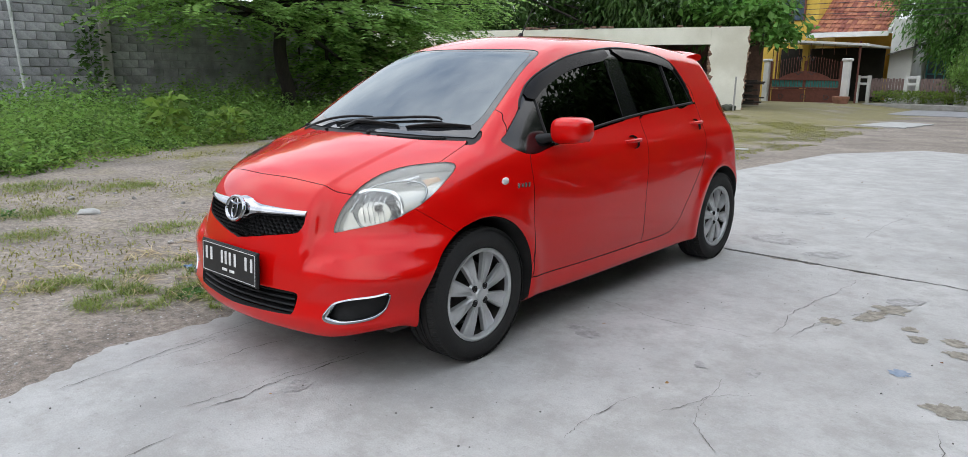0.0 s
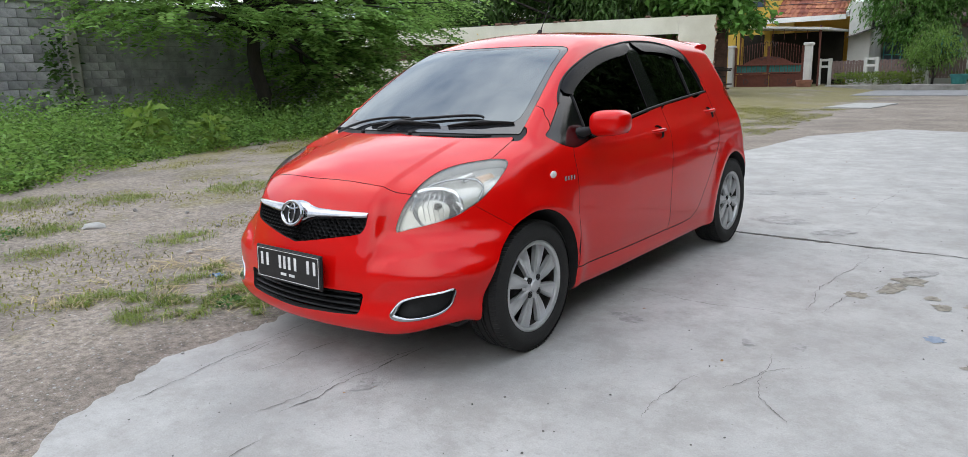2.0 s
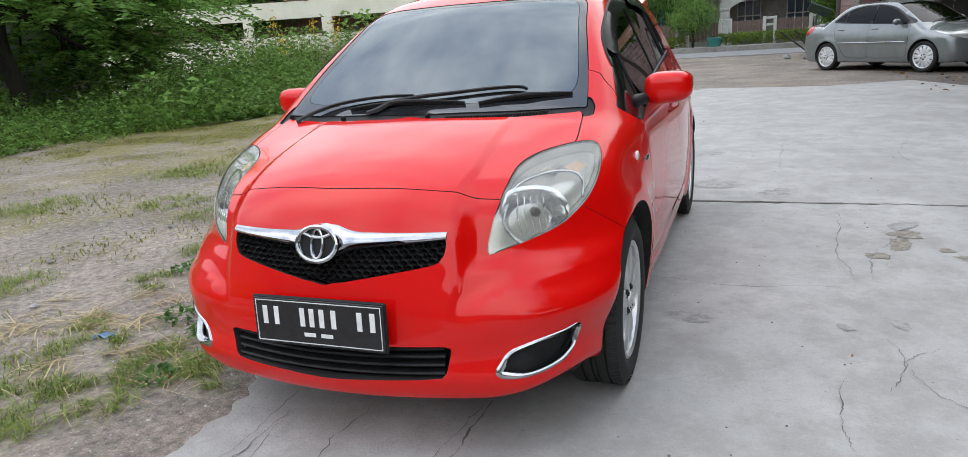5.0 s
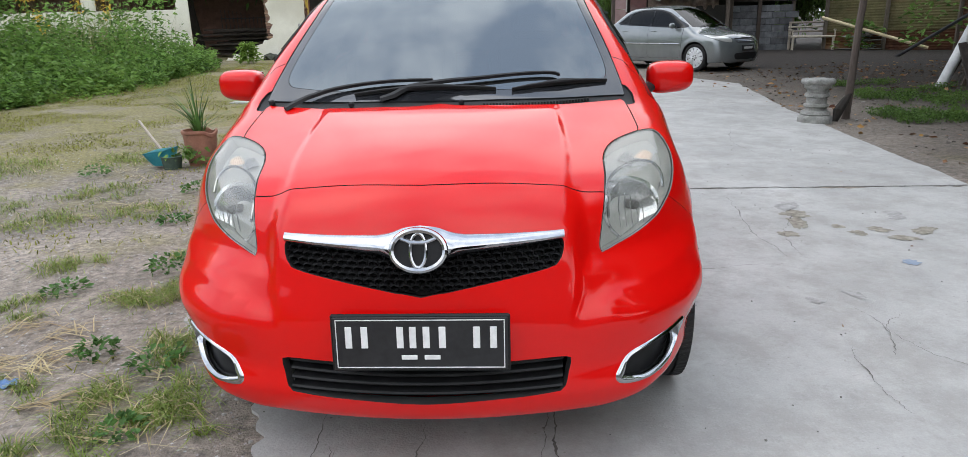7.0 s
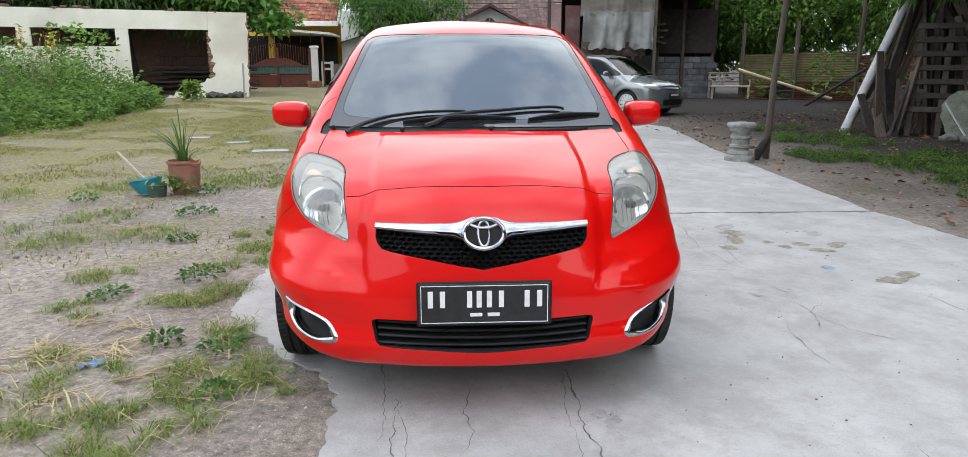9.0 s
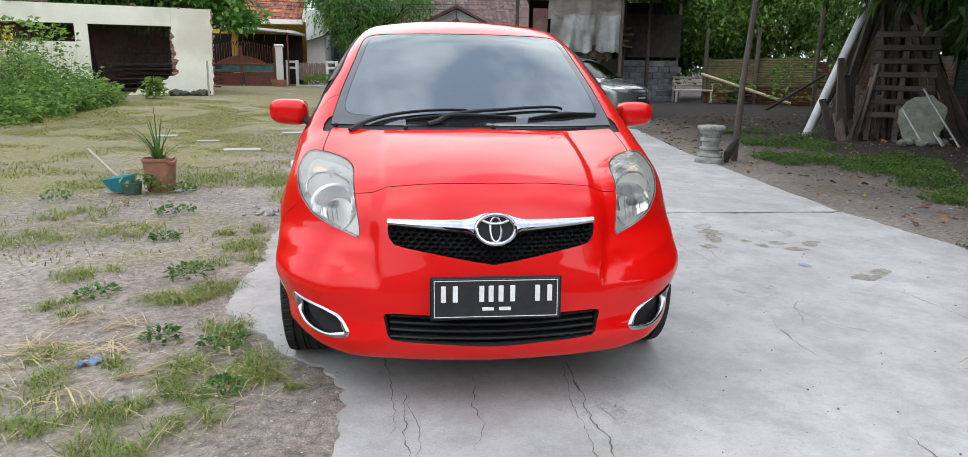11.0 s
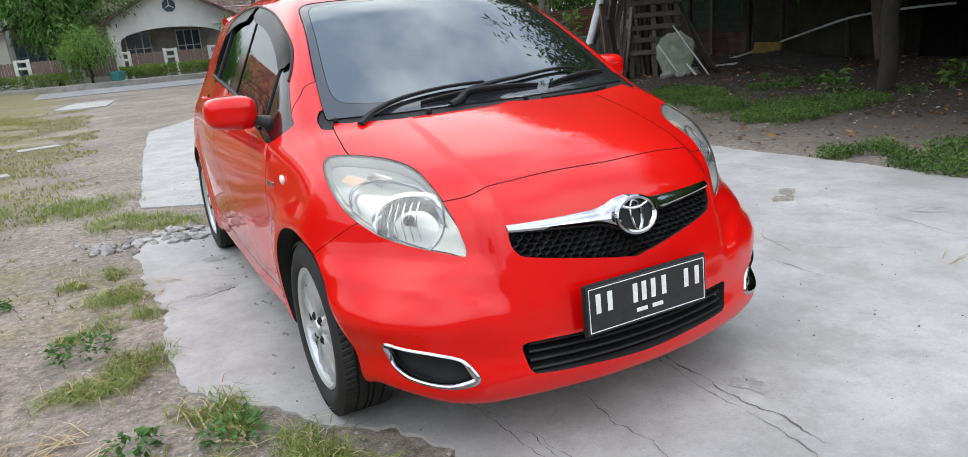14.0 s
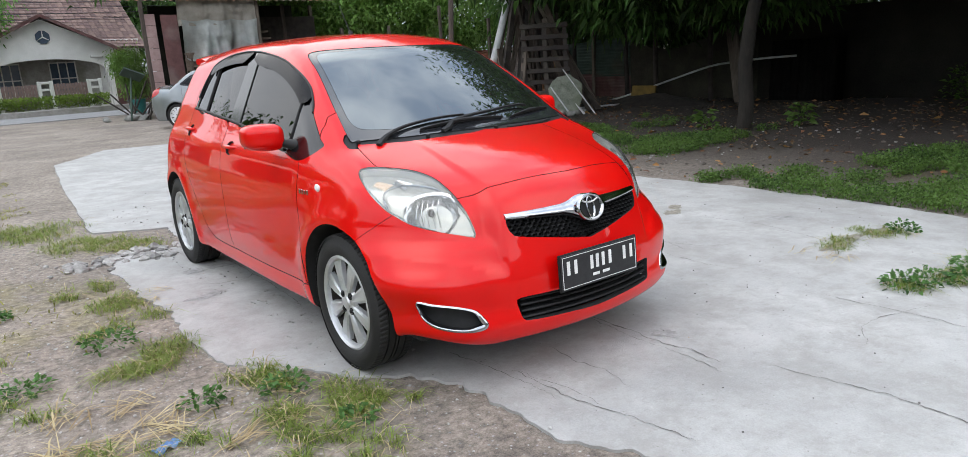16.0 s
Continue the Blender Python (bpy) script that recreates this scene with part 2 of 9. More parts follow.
def loop_distance(q, loop):
    """Signed distance of 2D points to a closed line, negative inside; points far off get a large value."""
    out = np.full(len(q), 1.0)
    lo, hi = loop.min(0) - .06, loop.max(0) + .06
    near = np.flatnonzero(((q > lo) & (q < hi)).all(1))
    p = q[near]
    best, odd = np.full(len(p), 9.0), np.zeros(len(p), bool)
    for a, b in zip(loop, np.roll(loop, -1, 0)):
        ab = b - a
        t = np.clip(((p - a) @ ab) / max(ab @ ab, 1e-12), 0, 1)
        best = np.minimum(best, np.hypot(*(p - a - t[:, None] * ab).T))
        cross = (a[1] > p[:, 1]) != (b[1] > p[:, 1])
        with np.errstate(divide="ignore", invalid="ignore"):
            odd ^= cross & (p[:, 0] < (b[0] - a[0]) * (p[:, 1] - a[1]) / (b[1] - a[1]) + a[0])
    out[near] = np.where(odd, -best, best)
    return out


def cut_panels(verts, quads, regions):
    """Fits the grid to the outlines of the regions (name, distance function of points), the first having priority.
    Gives the vertices, the faces and each face's region number; -1 is the rest."""
    v = verts.copy()
    q = np.array(quads)
    edges = np.unique(np.sort(np.concatenate([q[:, [0, 1]], q[:, [1, 2]], q[:, [2, 3]], q[:, [3, 0]]]), axis=1), axis=0)
    locked = np.zeros(len(v), bool)
    on = []
    for _, fn in regions:
        s = fn(v)
        for _ in range(2):
            a, b = edges.T
            hit = (s[a] * s[b] < 0)
            a, b = a[hit], b[hit]
            t = s[a] / (s[a] - s[b])
            spot = v[a] + (v[b] - v[a]) * t[:, None]
            first = t < .5
            move, other = np.where(first, a, b), np.where(first, b, a)
            cost = np.where(first, t, 1 - t)
            swap = locked[move]
            move = np.where(swap, other, move)
            cost = np.where(swap, cost + 1, cost)
            ok = ~locked[move]
            order = np.argsort(-cost[ok])
            v[move[ok][order]] = spot[ok][order]
            s2 = fn(v)
            s2[move[ok]] = 0
            s2[locked] = np.where(np.abs(s[locked]) < 1e-9, 0, s2[locked])
            done = np.zeros(len(v), bool)
            done[move[ok]] = True
            s = s2
            locked |= done
        on.append(s)
    faces = []
    for f in quads:
        split = None
        for s in on:
            a, b, c, d = (s[i] for i in f)
            if abs(a) < 1e-9 and abs(c) < 1e-9 and b * d < 0:
                split = 0
            elif abs(b) < 1e-9 and abs(d) < 1e-9 and a * c < 0:
                split = 1
            if split is not None:
                break
        if split is None:
            faces.append(f)
        elif split == 0:
            faces += [(f[0], f[1], f[2]), (f[0], f[2], f[3])]
        else:
            faces += [(f[0], f[1], f[3]), (f[1], f[2], f[3])]
    mid = np.array([v[list(f)].mean(0) for f in faces])
    tag = np.full(len(faces), -1)
    for n in reversed(range(len(regions))):
        tag[regions[n][1](mid) < 0] = n
    return v, faces, tag


def panel_mesh(name, v, n, faces, gap=.0026, rim=.018, sink=0.0):
    """One panel as a mesh with clean normals, drawn in by the gap at its edges and turned inwards there."""
    used = sorted({i for f in faces for i in f})
    at = {i: k for k, i in enumerate(used)}
    p, nn = v[used].copy(), n[used].copy()
    sides = {}
    for f in faces:
        for a, b in zip(f, f[1:] + f[:1]):
            sides[(a, b)] = f
    border = [(a, b) for (a, b) in sides if (b, a) not in sides]
    inward = {}
    for a, b in border:
        e = v[b] - v[a]
        side = np.cross((n[a] + n[b]) / 2, e)
        side /= max(np.linalg.norm(side), 1e-9)
        for i in (a, b):
            inward[i] = inward.get(i, 0) + side
    for i, s in inward.items():
        p[at[i]] += gap * s / max(np.linalg.norm(s), 1e-6)
    p -= sink * nn
    pts, nors = [tuple(c) for c in p], [tuple(c) for c in nn]
    polys = [tuple(at[i] for i in f) for f in faces]
    if rim:
        lip = {}
        for i, s in inward.items():
            out = -s / max(np.linalg.norm(s), 1e-6)
            for deep in (0.0, rim):
                lip[(i, deep)] = len(pts)
                pts.append(tuple(p[at[i]] - deep * nn[at[i]]))
                nors.append(tuple(out))
        for a, b in border:
            polys.append((lip[(b, 0.0)], lip[(a, 0.0)], lip[(a, rim)], lip[(b, rim)]))
    me = bpy.data.meshes.new(name)
    me.from_pydata(pts, [], polys)
    me.polygons.foreach_set("use_smooth", [True] * len(polys))
    me.polygons.foreach_set("material_index", [0] * len(faces) + [1] * (len(polys) - len(faces)))
    me.normals_split_custom_set_from_vertices(nors)
    return me


def side_loop(knots, n=6):
    """A region of both flanks, drawn in the side view (y, z)."""
    loop = smooth_loop(knots, n)
    return lambda p: np.where(np.abs(p[:, 0]) > .30, loop_distance(p[:, 1:], loop), 1.0)


def front_loop(knots, n=6, back=-1.0):
    """A region of both halves of the nose, drawn in the front view (x, z)."""
    loop = smooth_loop(knots, n)
    return lambda p: np.where(p[:, 1] < back, loop_distance(np.stack([np.abs(p[:, 0]), p[:, 2]], 1), loop), 1.0)


def top_loop(knots, n=6, over=.5):
    """A region of the upper side, drawn in plan (x, y), both halves alike."""
    loop = smooth_loop(knots, n)
    return lambda p: np.where(p[:, 2] > over, loop_distance(np.stack([np.abs(p[:, 0]), p[:, 1]], 1), loop), 1.0)


def arch(y, z, ry, rz):
    return lambda p: np.where(np.abs(p[:, 0]) > .5, (np.hypot((p[:, 1] - y) / ry, (p[:, 2] - z) / rz) - 1) * ry, 1.0)


def mesh_part(name, me, material, parent, label="", inner=None):
    ob = new(name, me)
    ob.parent = parent
    me.materials.append(material)
    if inner:
        me.materials.append(inner)
    return tagged(ob, label)


def part(name, bm, material, parent, label="", smooth=30):
    """Links a bmesh as one mesh under a thing or a part."""
    me = bpy.data.meshes.new(name)
    bmesh.ops.recalc_face_normals(bm, faces=bm.faces)
    bm.to_mesh(me)
    bm.free()
    if smooth:
        me.polygons.foreach_set("use_smooth", [True] * len(me.polygons))
        me.set_sharp_from_angle(angle=radians(smooth))
    return mesh_part(name, me, material, parent, label)


def thing(name, label, category, group="", kind="", at=None):
    ob = new(name)
    ob.empty_display_size = .1
    if at is not None:
        ob.matrix_basis = at
    return tagged(ob, label, category, group, kind)


def box(bm, centre, size, turn=None, bevel=0.0):
    """A box in a bmesh, turned about its centre, its edges rounded a little."""
    m = Matrix.Translation(centre) @ (turn.to_4x4() if turn else Matrix()) @ Matrix.Diagonal((*size, 1))
    made = bmesh.ops.create_cube(bm, size=1, matrix=m)
    if bevel:
        edges = {e for v in made["verts"] for e in v.link_edges}
        bmesh.ops.bevel(bm, geom=list(edges), offset=bevel, segments=1, affect="EDGES", profile=.5)
    return made


def tube(bm, line, radius, sides=8, caps=True):
    """A round bar along a line; the radius may differ from point to point."""
    line = [Vector([float(c) for c in p]) for p in line]
    radii = radius if isinstance(radius, (list, tuple, np.ndarray)) else [radius] * len(line)
    rings, ref = [], None
    for i, p in enumerate(line):
        way = (line[min(i + 1, len(line) - 1)] - line[max(i - 1, 0)]).normalized()
        if ref is None:
            ref = way.orthogonal().normalized()
        ref = (ref - way * ref.dot(way)).normalized()
        other = way.cross(ref)
        rings.append([bm.verts.new(p + float(radii[i]) * (math.cos(a) * ref + math.sin(a) * other))
                      for a in np.linspace(0, 2 * math.pi, sides, endpoint=False)])
    for a, b in zip(rings, rings[1:]):
        for i in range(sides):
            bm.faces.new((a[i], a[(i + 1) % sides], b[(i + 1) % sides], b[i]))
    if caps:
        bm.faces.new(rings[0][::-1])
        bm.faces.new(rings[-1])
    return rings


def lathe(bm, profile, sides=32, turn=None, closed=False):
    """Turns a profile of (radius, height) about z."""
    rings = []
    for r, h in profile:
        ring = []
        for a in np.linspace(0, 2 * math.pi, sides, endpoint=False):
            p = Vector((r * math.cos(a), r * math.sin(a), h))
            ring.append(bm.verts.new(turn @ p if turn else p))
        rings.append(ring)
    pairs = list(zip(rings, rings[1:])) + ([(rings[-1], rings[0])] if closed else [])
    for a, b in pairs:
        for i in range(sides):
            bm.faces.new((a[i], a[(i + 1) % sides], b[(i + 1) % sides], b[i]))
    return rings


def slab_from(bm, loop, thick, place):
    """A flat plate with a given outline (2D), thick along its third axis, laid by a matrix."""
    lo = [bm.verts.new(place @ Vector((x, y, 0))) for x, y in loop]
    hi = [bm.verts.new(place @ Vector((x, y, thick))) for x, y in loop]
    bm.faces.new(lo[::-1])
    bm.faces.new(hi)
    for i in range(len(lo)):
        j = (i + 1) % len(lo)
        bm.faces.new((lo[i], lo[j], hi[j], hi[i]))


# ---- ground ----
def leaf_material(name, dark, light, through_it=.3, hue=(.485, .52)):
    """Leaves: two greens, shifted leaf by leaf, letting some light through."""
    m = bpy.data.materials.new(name)
    m.use_nodes = True
    n, l = m.node_tree.nodes, m.node_tree.links
    b = n["Principled BSDF"]
    rnd = n.new("ShaderNodeNewGeometry").outputs["Random Per Island"]
    big = n.new("ShaderNodeTexNoise")
    big.inputs["Scale"].default_value = 1.3
    l.new(n.new("ShaderNodeTexCoord").outputs["Object"], big.inputs["Vector"])
    add = n.new("ShaderNodeMath")
    add.operation = "ADD"
    l.new(rnd, add.inputs[0])
    l.new(big.outputs["Fac"], add.inputs[1])
    rng = n.new("ShaderNodeMapRange")
    rng.inputs["From Min"].default_value, rng.inputs["From Max"].default_value = .45, 1.25
    l.new(add.outputs[0], rng.inputs["Value"])
    mix = n.new("ShaderNodeMixRGB")
    mix.inputs["Color1"].default_value, mix.inputs["Color2"].default_value = (*dark, 1), (*light, 1)
    l.new(rng.outputs[0], mix.inputs["Fac"])
    hs = n.new("ShaderNodeHueSaturation")
    hr = n.new("ShaderNodeMapRange")
    hr.inputs["To Min"].default_value, hr.inputs["To Max"].default_value = hue
    l.new(rnd, hr.inputs["Value"])
    l.new(hr.outputs[0], hs.inputs["Hue"])
    l.new(mix.outputs[0], hs.inputs["Color"])
    l.new(hs.outputs[0], b.inputs["Base Color"])
    b.inputs["Roughness"].default_value = .5
    socket(b, ("Specular IOR Level",), .3)
    tr, mx = n.new("ShaderNodeBsdfTranslucent"), n.new("ShaderNodeMixShader")
    l.new(hs.outputs[0], tr.inputs["Color"])
    mx.inputs[0].default_value = through_it
    l.new(b.outputs[0], mx.inputs[1])
    l.new(tr.outputs[0], mx.inputs[2])
    l.new(mx.outputs[0], n["Material Output"].inputs["Surface"])
    return m


def ground_material():
    """Trodden grey-brown soil: grit, pebbles, a dry grass cast in patches, humus with painted tree shade eastward."""
    m = surface("bare_soil", (.150, .125, .103), (.308, .264, .220), .9, (.85, 1), .9, 120, stain=(.105, .09, .078), amount=.55)
    n, l = m.node_tree.nodes, m.node_tree.links
    b = n["Principled BSDF"]
    old = b.inputs["Base Color"].links[0].from_socket
    tc = n.new("ShaderNodeTexCoord")
    peb = n.new("ShaderNodeTexVoronoi")
    peb.inputs["Scale"].default_value = 34
    l.new(tc.outputs["Object"], peb.inputs["Vector"])
    pr = n.new("ShaderNodeMapRange")
    pr.inputs["From Min"].default_value, pr.inputs["From Max"].default_value = .10, .22
    pr.inputs["To Min"].default_value, pr.inputs["To Max"].default_value = .55, 0
    l.new(peb.outputs["Distance"], pr.inputs["Value"])
    mx = n.new("ShaderNodeMixRGB")
    l.new(pr.outputs[0], mx.inputs["Fac"])
    l.new(old, mx.inputs["Color1"])
    l.new(peb.outputs["Color"], mx.inputs["Color2"])
    grey = n.new("ShaderNodeHueSaturation")
    grey.inputs["Saturation"].default_value, grey.inputs["Value"].default_value = .12, .5
    l.new(peb.outputs["Color"], grey.inputs["Color"])
    l.new(grey.outputs[0], mx.inputs["Color2"])
    gr = n.new("ShaderNodeTexNoise")
    gr.inputs["Scale"].default_value, gr.inputs["Detail"].default_value = .55, 9
    gr.inputs["Roughness"].default_value = .7
    l.new(tc.outputs["Object"], gr.inputs["Vector"])
    gm = n.new("ShaderNodeMapRange")
    gm.inputs["From Min"].default_value, gm.inputs["From Max"].default_value = .53, .68
    gm.inputs["To Max"].default_value = .75
    xyz = n.new("ShaderNodeSeparateXYZ")
    l.new(tc.outputs["Object"], xyz.inputs[0])
    far = n.new("ShaderNodeMapRange")
    far.inputs["From Min"].default_value, far.inputs["From Max"].default_value, far.inputs["To Max"].default_value = .5, 6.0, .20
    l.new(xyz.outputs["Y"], far.inputs["Value"])
    west = n.new("ShaderNodeMapRange")
    west.inputs["From Min"].default_value, west.inputs["From Max"].default_value, west.inputs["To Min"].default_value, west.inputs["To Max"].default_value = -3.2, -1.2, 1, -.6
    l.new(xyz.outputs["X"], west.inputs["Value"])
    both = n.new("ShaderNodeMath")
    both.operation = "MULTIPLY"
    l.new(far.outputs[0], both.inputs[0])
    l.new(west.outputs[0], both.inputs[1])
    more = n.new("ShaderNodeMath")
    more.operation = "ADD"
    l.new(gr.outputs["Fac"], more.inputs[0])
    l.new(both.outputs[0], more.inputs[1])
    l.new(more.outputs[0], gm.inputs["Value"])
    m2 = n.new("ShaderNodeMixRGB")
    l.new(gm.outputs[0], m2.inputs["Fac"])
    l.new(mx.outputs[0], m2.inputs["Color1"])
    m2.inputs["Color2"].default_value = (.175, .155, .043, 1)
    # humus under the trees on the east side, darkened further to paint in their shade
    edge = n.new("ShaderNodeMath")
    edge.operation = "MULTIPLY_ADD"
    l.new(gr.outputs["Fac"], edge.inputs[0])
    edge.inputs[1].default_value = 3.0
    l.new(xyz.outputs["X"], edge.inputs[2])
    hum_shade = n.new("ShaderNodeMapRange")
    hum_shade.inputs["From Min"].default_value, hum_shade.inputs["From Max"].default_value, hum_shade.inputs["To Max"].default_value = 4.0, 7.8, .97
    l.new(edge.outputs[0], hum_shade.inputs["Value"])
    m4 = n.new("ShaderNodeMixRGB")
    l.new(hum_shade.outputs[0], m4.inputs["Fac"])
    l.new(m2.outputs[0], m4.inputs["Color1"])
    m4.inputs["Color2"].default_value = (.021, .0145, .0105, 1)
    # grit: fine light and dark specks over all of it
    grit = n.new("ShaderNodeTexNoise")
    grit.inputs["Scale"].default_value, grit.inputs["Detail"].default_value, grit.inputs["Roughness"].default_value = 22, 10, .82
    l.new(tc.outputs["Object"], grit.inputs["Vector"])
    gr2 = n.new("ShaderNodeMapRange")
    gr2.inputs["From Min"].default_value, gr2.inputs["From Max"].default_value, gr2.inputs["To Min"].default_value, gr2.inputs["To Max"].default_value = .38, .62, .50, 1.55
    l.new(grit.outputs["Fac"], gr2.inputs["Value"])
    hv = n.new("ShaderNodeHueSaturation")
    l.new(gr2.outputs[0], hv.inputs["Value"])
    l.new(m4.outputs[0], hv.inputs["Color"])
    l.new(hv.outputs[0], b.inputs["Base Color"])
    return m


def concrete_material():
    """Weathered yard concrete: bluish-grey screed, pale scoured patches, dark pits and faint trowel streaks."""
    m = surface("yard_concrete", (.292, .289, .279), (.440, .436, .422), 1.1, (.62, .9), .25, 130, stain=(.225, .218, .21), amount=.6)
    n, l = m.node_tree.nodes, m.node_tree.links
    b = n["Principled BSDF"]
    old = b.inputs["Base Color"].links[0].from_socket
    tc = n.new("ShaderNodeTexCoord")
    streak = n.new("ShaderNodeTexNoise")
    mp = n.new("ShaderNodeMapping")
    mp.inputs["Scale"].default_value, mp.inputs["Rotation"].default_value = (1.5, 1.0, 1), (0, 0, .35)
    l.new(tc.outputs["Object"], mp.inputs["Vector"])
    l.new(mp.outputs[0], streak.inputs["Vector"])
    streak.inputs["Scale"].default_value, streak.inputs["Detail"].default_value, streak.inputs["Roughness"].default_value = 2.2, 10, .7
    sr = n.new("ShaderNodeMapRange")
    sr.inputs["From Min"].default_value, sr.inputs["From Max"].default_value = .40, .66
    sr.inputs["To Max"].default_value = .42
    l.new(streak.outputs["Fac"], sr.inputs["Value"])
    mx = n.new("ShaderNodeMixRGB")
    l.new(sr.outputs[0], mx.inputs["Fac"])
    l.new(old, mx.inputs["Color1"])
    mx.inputs["Color2"].default_value = (.50, .495, .478, 1)
    blot = n.new("ShaderNodeTexNoise")
    blot.inputs["Scale"].default_value, blot.inputs["Detail"].default_value, blot.inputs["Roughness"].default_value = 3.4, 12, .78
    l.new(tc.outputs["Object"], blot.inputs["Vector"])
    br = n.new("ShaderNodeMapRange")
    br.inputs["From Min"].default_value, br.inputs["From Max"].default_value = .44, .60
    br.inputs["To Max"].default_value = .62
    l.new(blot.outputs["Fac"], br.inputs["Value"])
    m3 = n.new("ShaderNodeMixRGB")
    l.new(br.outputs[0], m3.inputs["Fac"])
    l.new(mx.outputs[0], m3.inputs["Color1"])
    m3.inputs["Color2"].default_value = (.268, .258, .240, 1)
    flake = n.new("ShaderNodeTexNoise")
    fmap = n.new("ShaderNodeMapping")
    fmap.inputs["Scale"].default_value, fmap.inputs["Rotation"].default_value = (1.0, 1.35, 1), (0, 0, -.3)
    l.new(tc.outputs["Object"], fmap.inputs["Vector"])
    l.new(fmap.outputs[0], flake.inputs["Vector"])
    flake.inputs["Scale"].default_value, flake.inputs["Detail"].default_value, flake.inputs["Roughness"].default_value, flake.inputs["Distortion"].default_value = 16, 12, .80, .15
    for lo, hi, amount, tint in ((.56, .61, .34, (.240, .232, .218)), (.43, .37, .18, (.58, .575, .56))):
        fr = n.new("ShaderNodeMapRange")
        fr.inputs["From Min"].default_value, fr.inputs["From Max"].default_value, fr.inputs["To Max"].default_value = lo, hi, amount
        l.new(flake.outputs["Fac"], fr.inputs["Value"])
        fm = n.new("ShaderNodeMixRGB")
        l.new(fr.outputs[0], fm.inputs["Fac"])
        l.new(m3.outputs[0], fm.inputs["Color1"])
        fm.inputs["Color2"].default_value = (*tint, 1)
        m3 = fm
    pit = n.new("ShaderNodeTexVoronoi")
    pit.inputs["Scale"].default_value = 5.5
    l.new(tc.outputs["Object"], pit.inputs["Vector"])
    pr = n.new("ShaderNodeMapRange")
    pr.inputs["From Min"].default_value, pr.inputs["From Max"].default_value = .018, .032
    pr.inputs["To Min"].default_value, pr.inputs["To Max"].default_value = .8, 0
    l.new(pit.outputs["Distance"], pr.inputs["Value"])
    m2 = n.new("ShaderNodeMixRGB")
    l.new(pr.outputs[0], m2.inputs["Fac"])
    l.new(m3.outputs[0], m2.inputs["Color1"])
    m2.inputs["Color2"].default_value = (.13, .125, .12, 1)
    grit = n.new("ShaderNodeTexVoronoi")
    grit.inputs["Scale"].default_value = 15
    l.new(tc.outputs["Object"], grit.inputs["Vector"])
    gr = n.new("ShaderNodeMapRange")
    gr.inputs["From Min"].default_value, gr.inputs["From Max"].default_value = .035, .075
    gr.inputs["To Min"].default_value, gr.inputs["To Max"].default_value = .6, 0
    l.new(grit.outputs["Distance"], gr.inputs["Value"])
    m4 = n.new("ShaderNodeMixRGB")
    l.new(gr.outputs[0], m4.inputs["Fac"])
    l.new(m2.outputs[0], m4.inputs["Color1"])
    m4.inputs["Color2"].default_value = (.19, .175, .155, 1)
    l.new(m4.outputs[0], b.inputs["Base Color"])
    return m


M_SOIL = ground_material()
M_CONC = concrete_material()
M_CRACK = surface("crack_dirt", (.085, .080, .074), (.175, .165, .15), 14, (.9, 1), .4, 120)
M_SPOT = surface("broken_out_patch", (.150, .135, .105), (.34, .315, .265), 22, (.85, 1), .4, 80)
M_STAIN = surface("worn_patch", (.215, .21, .20), (.41, .405, .395), 16, (.85, 1), .3, 70)
M_ASPHALT = surface("road_asphalt", (.20, .20, .205), (.30, .30, .305), 2, (.8, .95), .2, 60)
M_KERB = surface("kerb_stone", (.25, .24, .22), (.42, .41, .39), 4, (.8, 1), .3, 50, stain=(.12, .13, .08), amount=.5)
M_STONE = surface("rubble_stone", (.20, .19, .18), (.40, .39, .37), 9, (.8, 1), .4, 60, per="object")
M_CLOD = surface("dark_clods", (.045, .036, .028), (.16, .14, .12), 9, (.85, 1), .4, 60)
M_PALE = surface("pale_slab", (.28, .28, .265), (.44, .44, .42), 5, (.8, 1), .15, 50)
M_GRASS = leaf_material("grass_blades", (.048, .100, .016), (.270, .345, .075), .45, (.463, .52))
M_STRAW = leaf_material("dry_grass", (.26, .19, .085), (.52, .42, .24), .2, (.49, .51))
M_WEED = leaf_material("weed_leaves", (.042, .112, .022), (.225, .350, .080), .45)
M_BUSH = leaf_material("bush_leaves", (.045, .112, .024), (.270, .420, .100), .5)
M_FEATHER = leaf_material("feather_leaves", (.060, .150, .034), (.330, .500, .140), .65)
M_MANGO = leaf_material("broad_leaves", (.014, .040, .010), (.095, .175, .040), .35)
M_LIGHTLEAF = leaf_material("young_leaves", (.075, .15, .03), (.27, .38, .075), .45)
M_FALLEN = leaf_material("fallen_leaves", (.060, .030, .016), (.34, .165, .060), .1, (.48, .52))
M_BARK = surface("bark", (.009, .0075, .006), (.034, .028, .022), 7, (.85, 1), .6, 40, stretch=(1, 1, .25))

wob = lambda x, y, s: noise.noise(Vector((x * s, y * s, .37)))


def land(x, y):
    """Height of the soil: nearly level, a little uneven, rising a hand's width towards the ruin."""
    z = -.011 + .008 * wob(x, y, .7) + .005 * wob(x, y, 2.6)
    z += .20 * float(ease(y, 9.0, 19.0)) * float(ease(-x, 2.5, 6.0))
    z += .06 * float(ease(x, 4.4, 7.5))
    return z


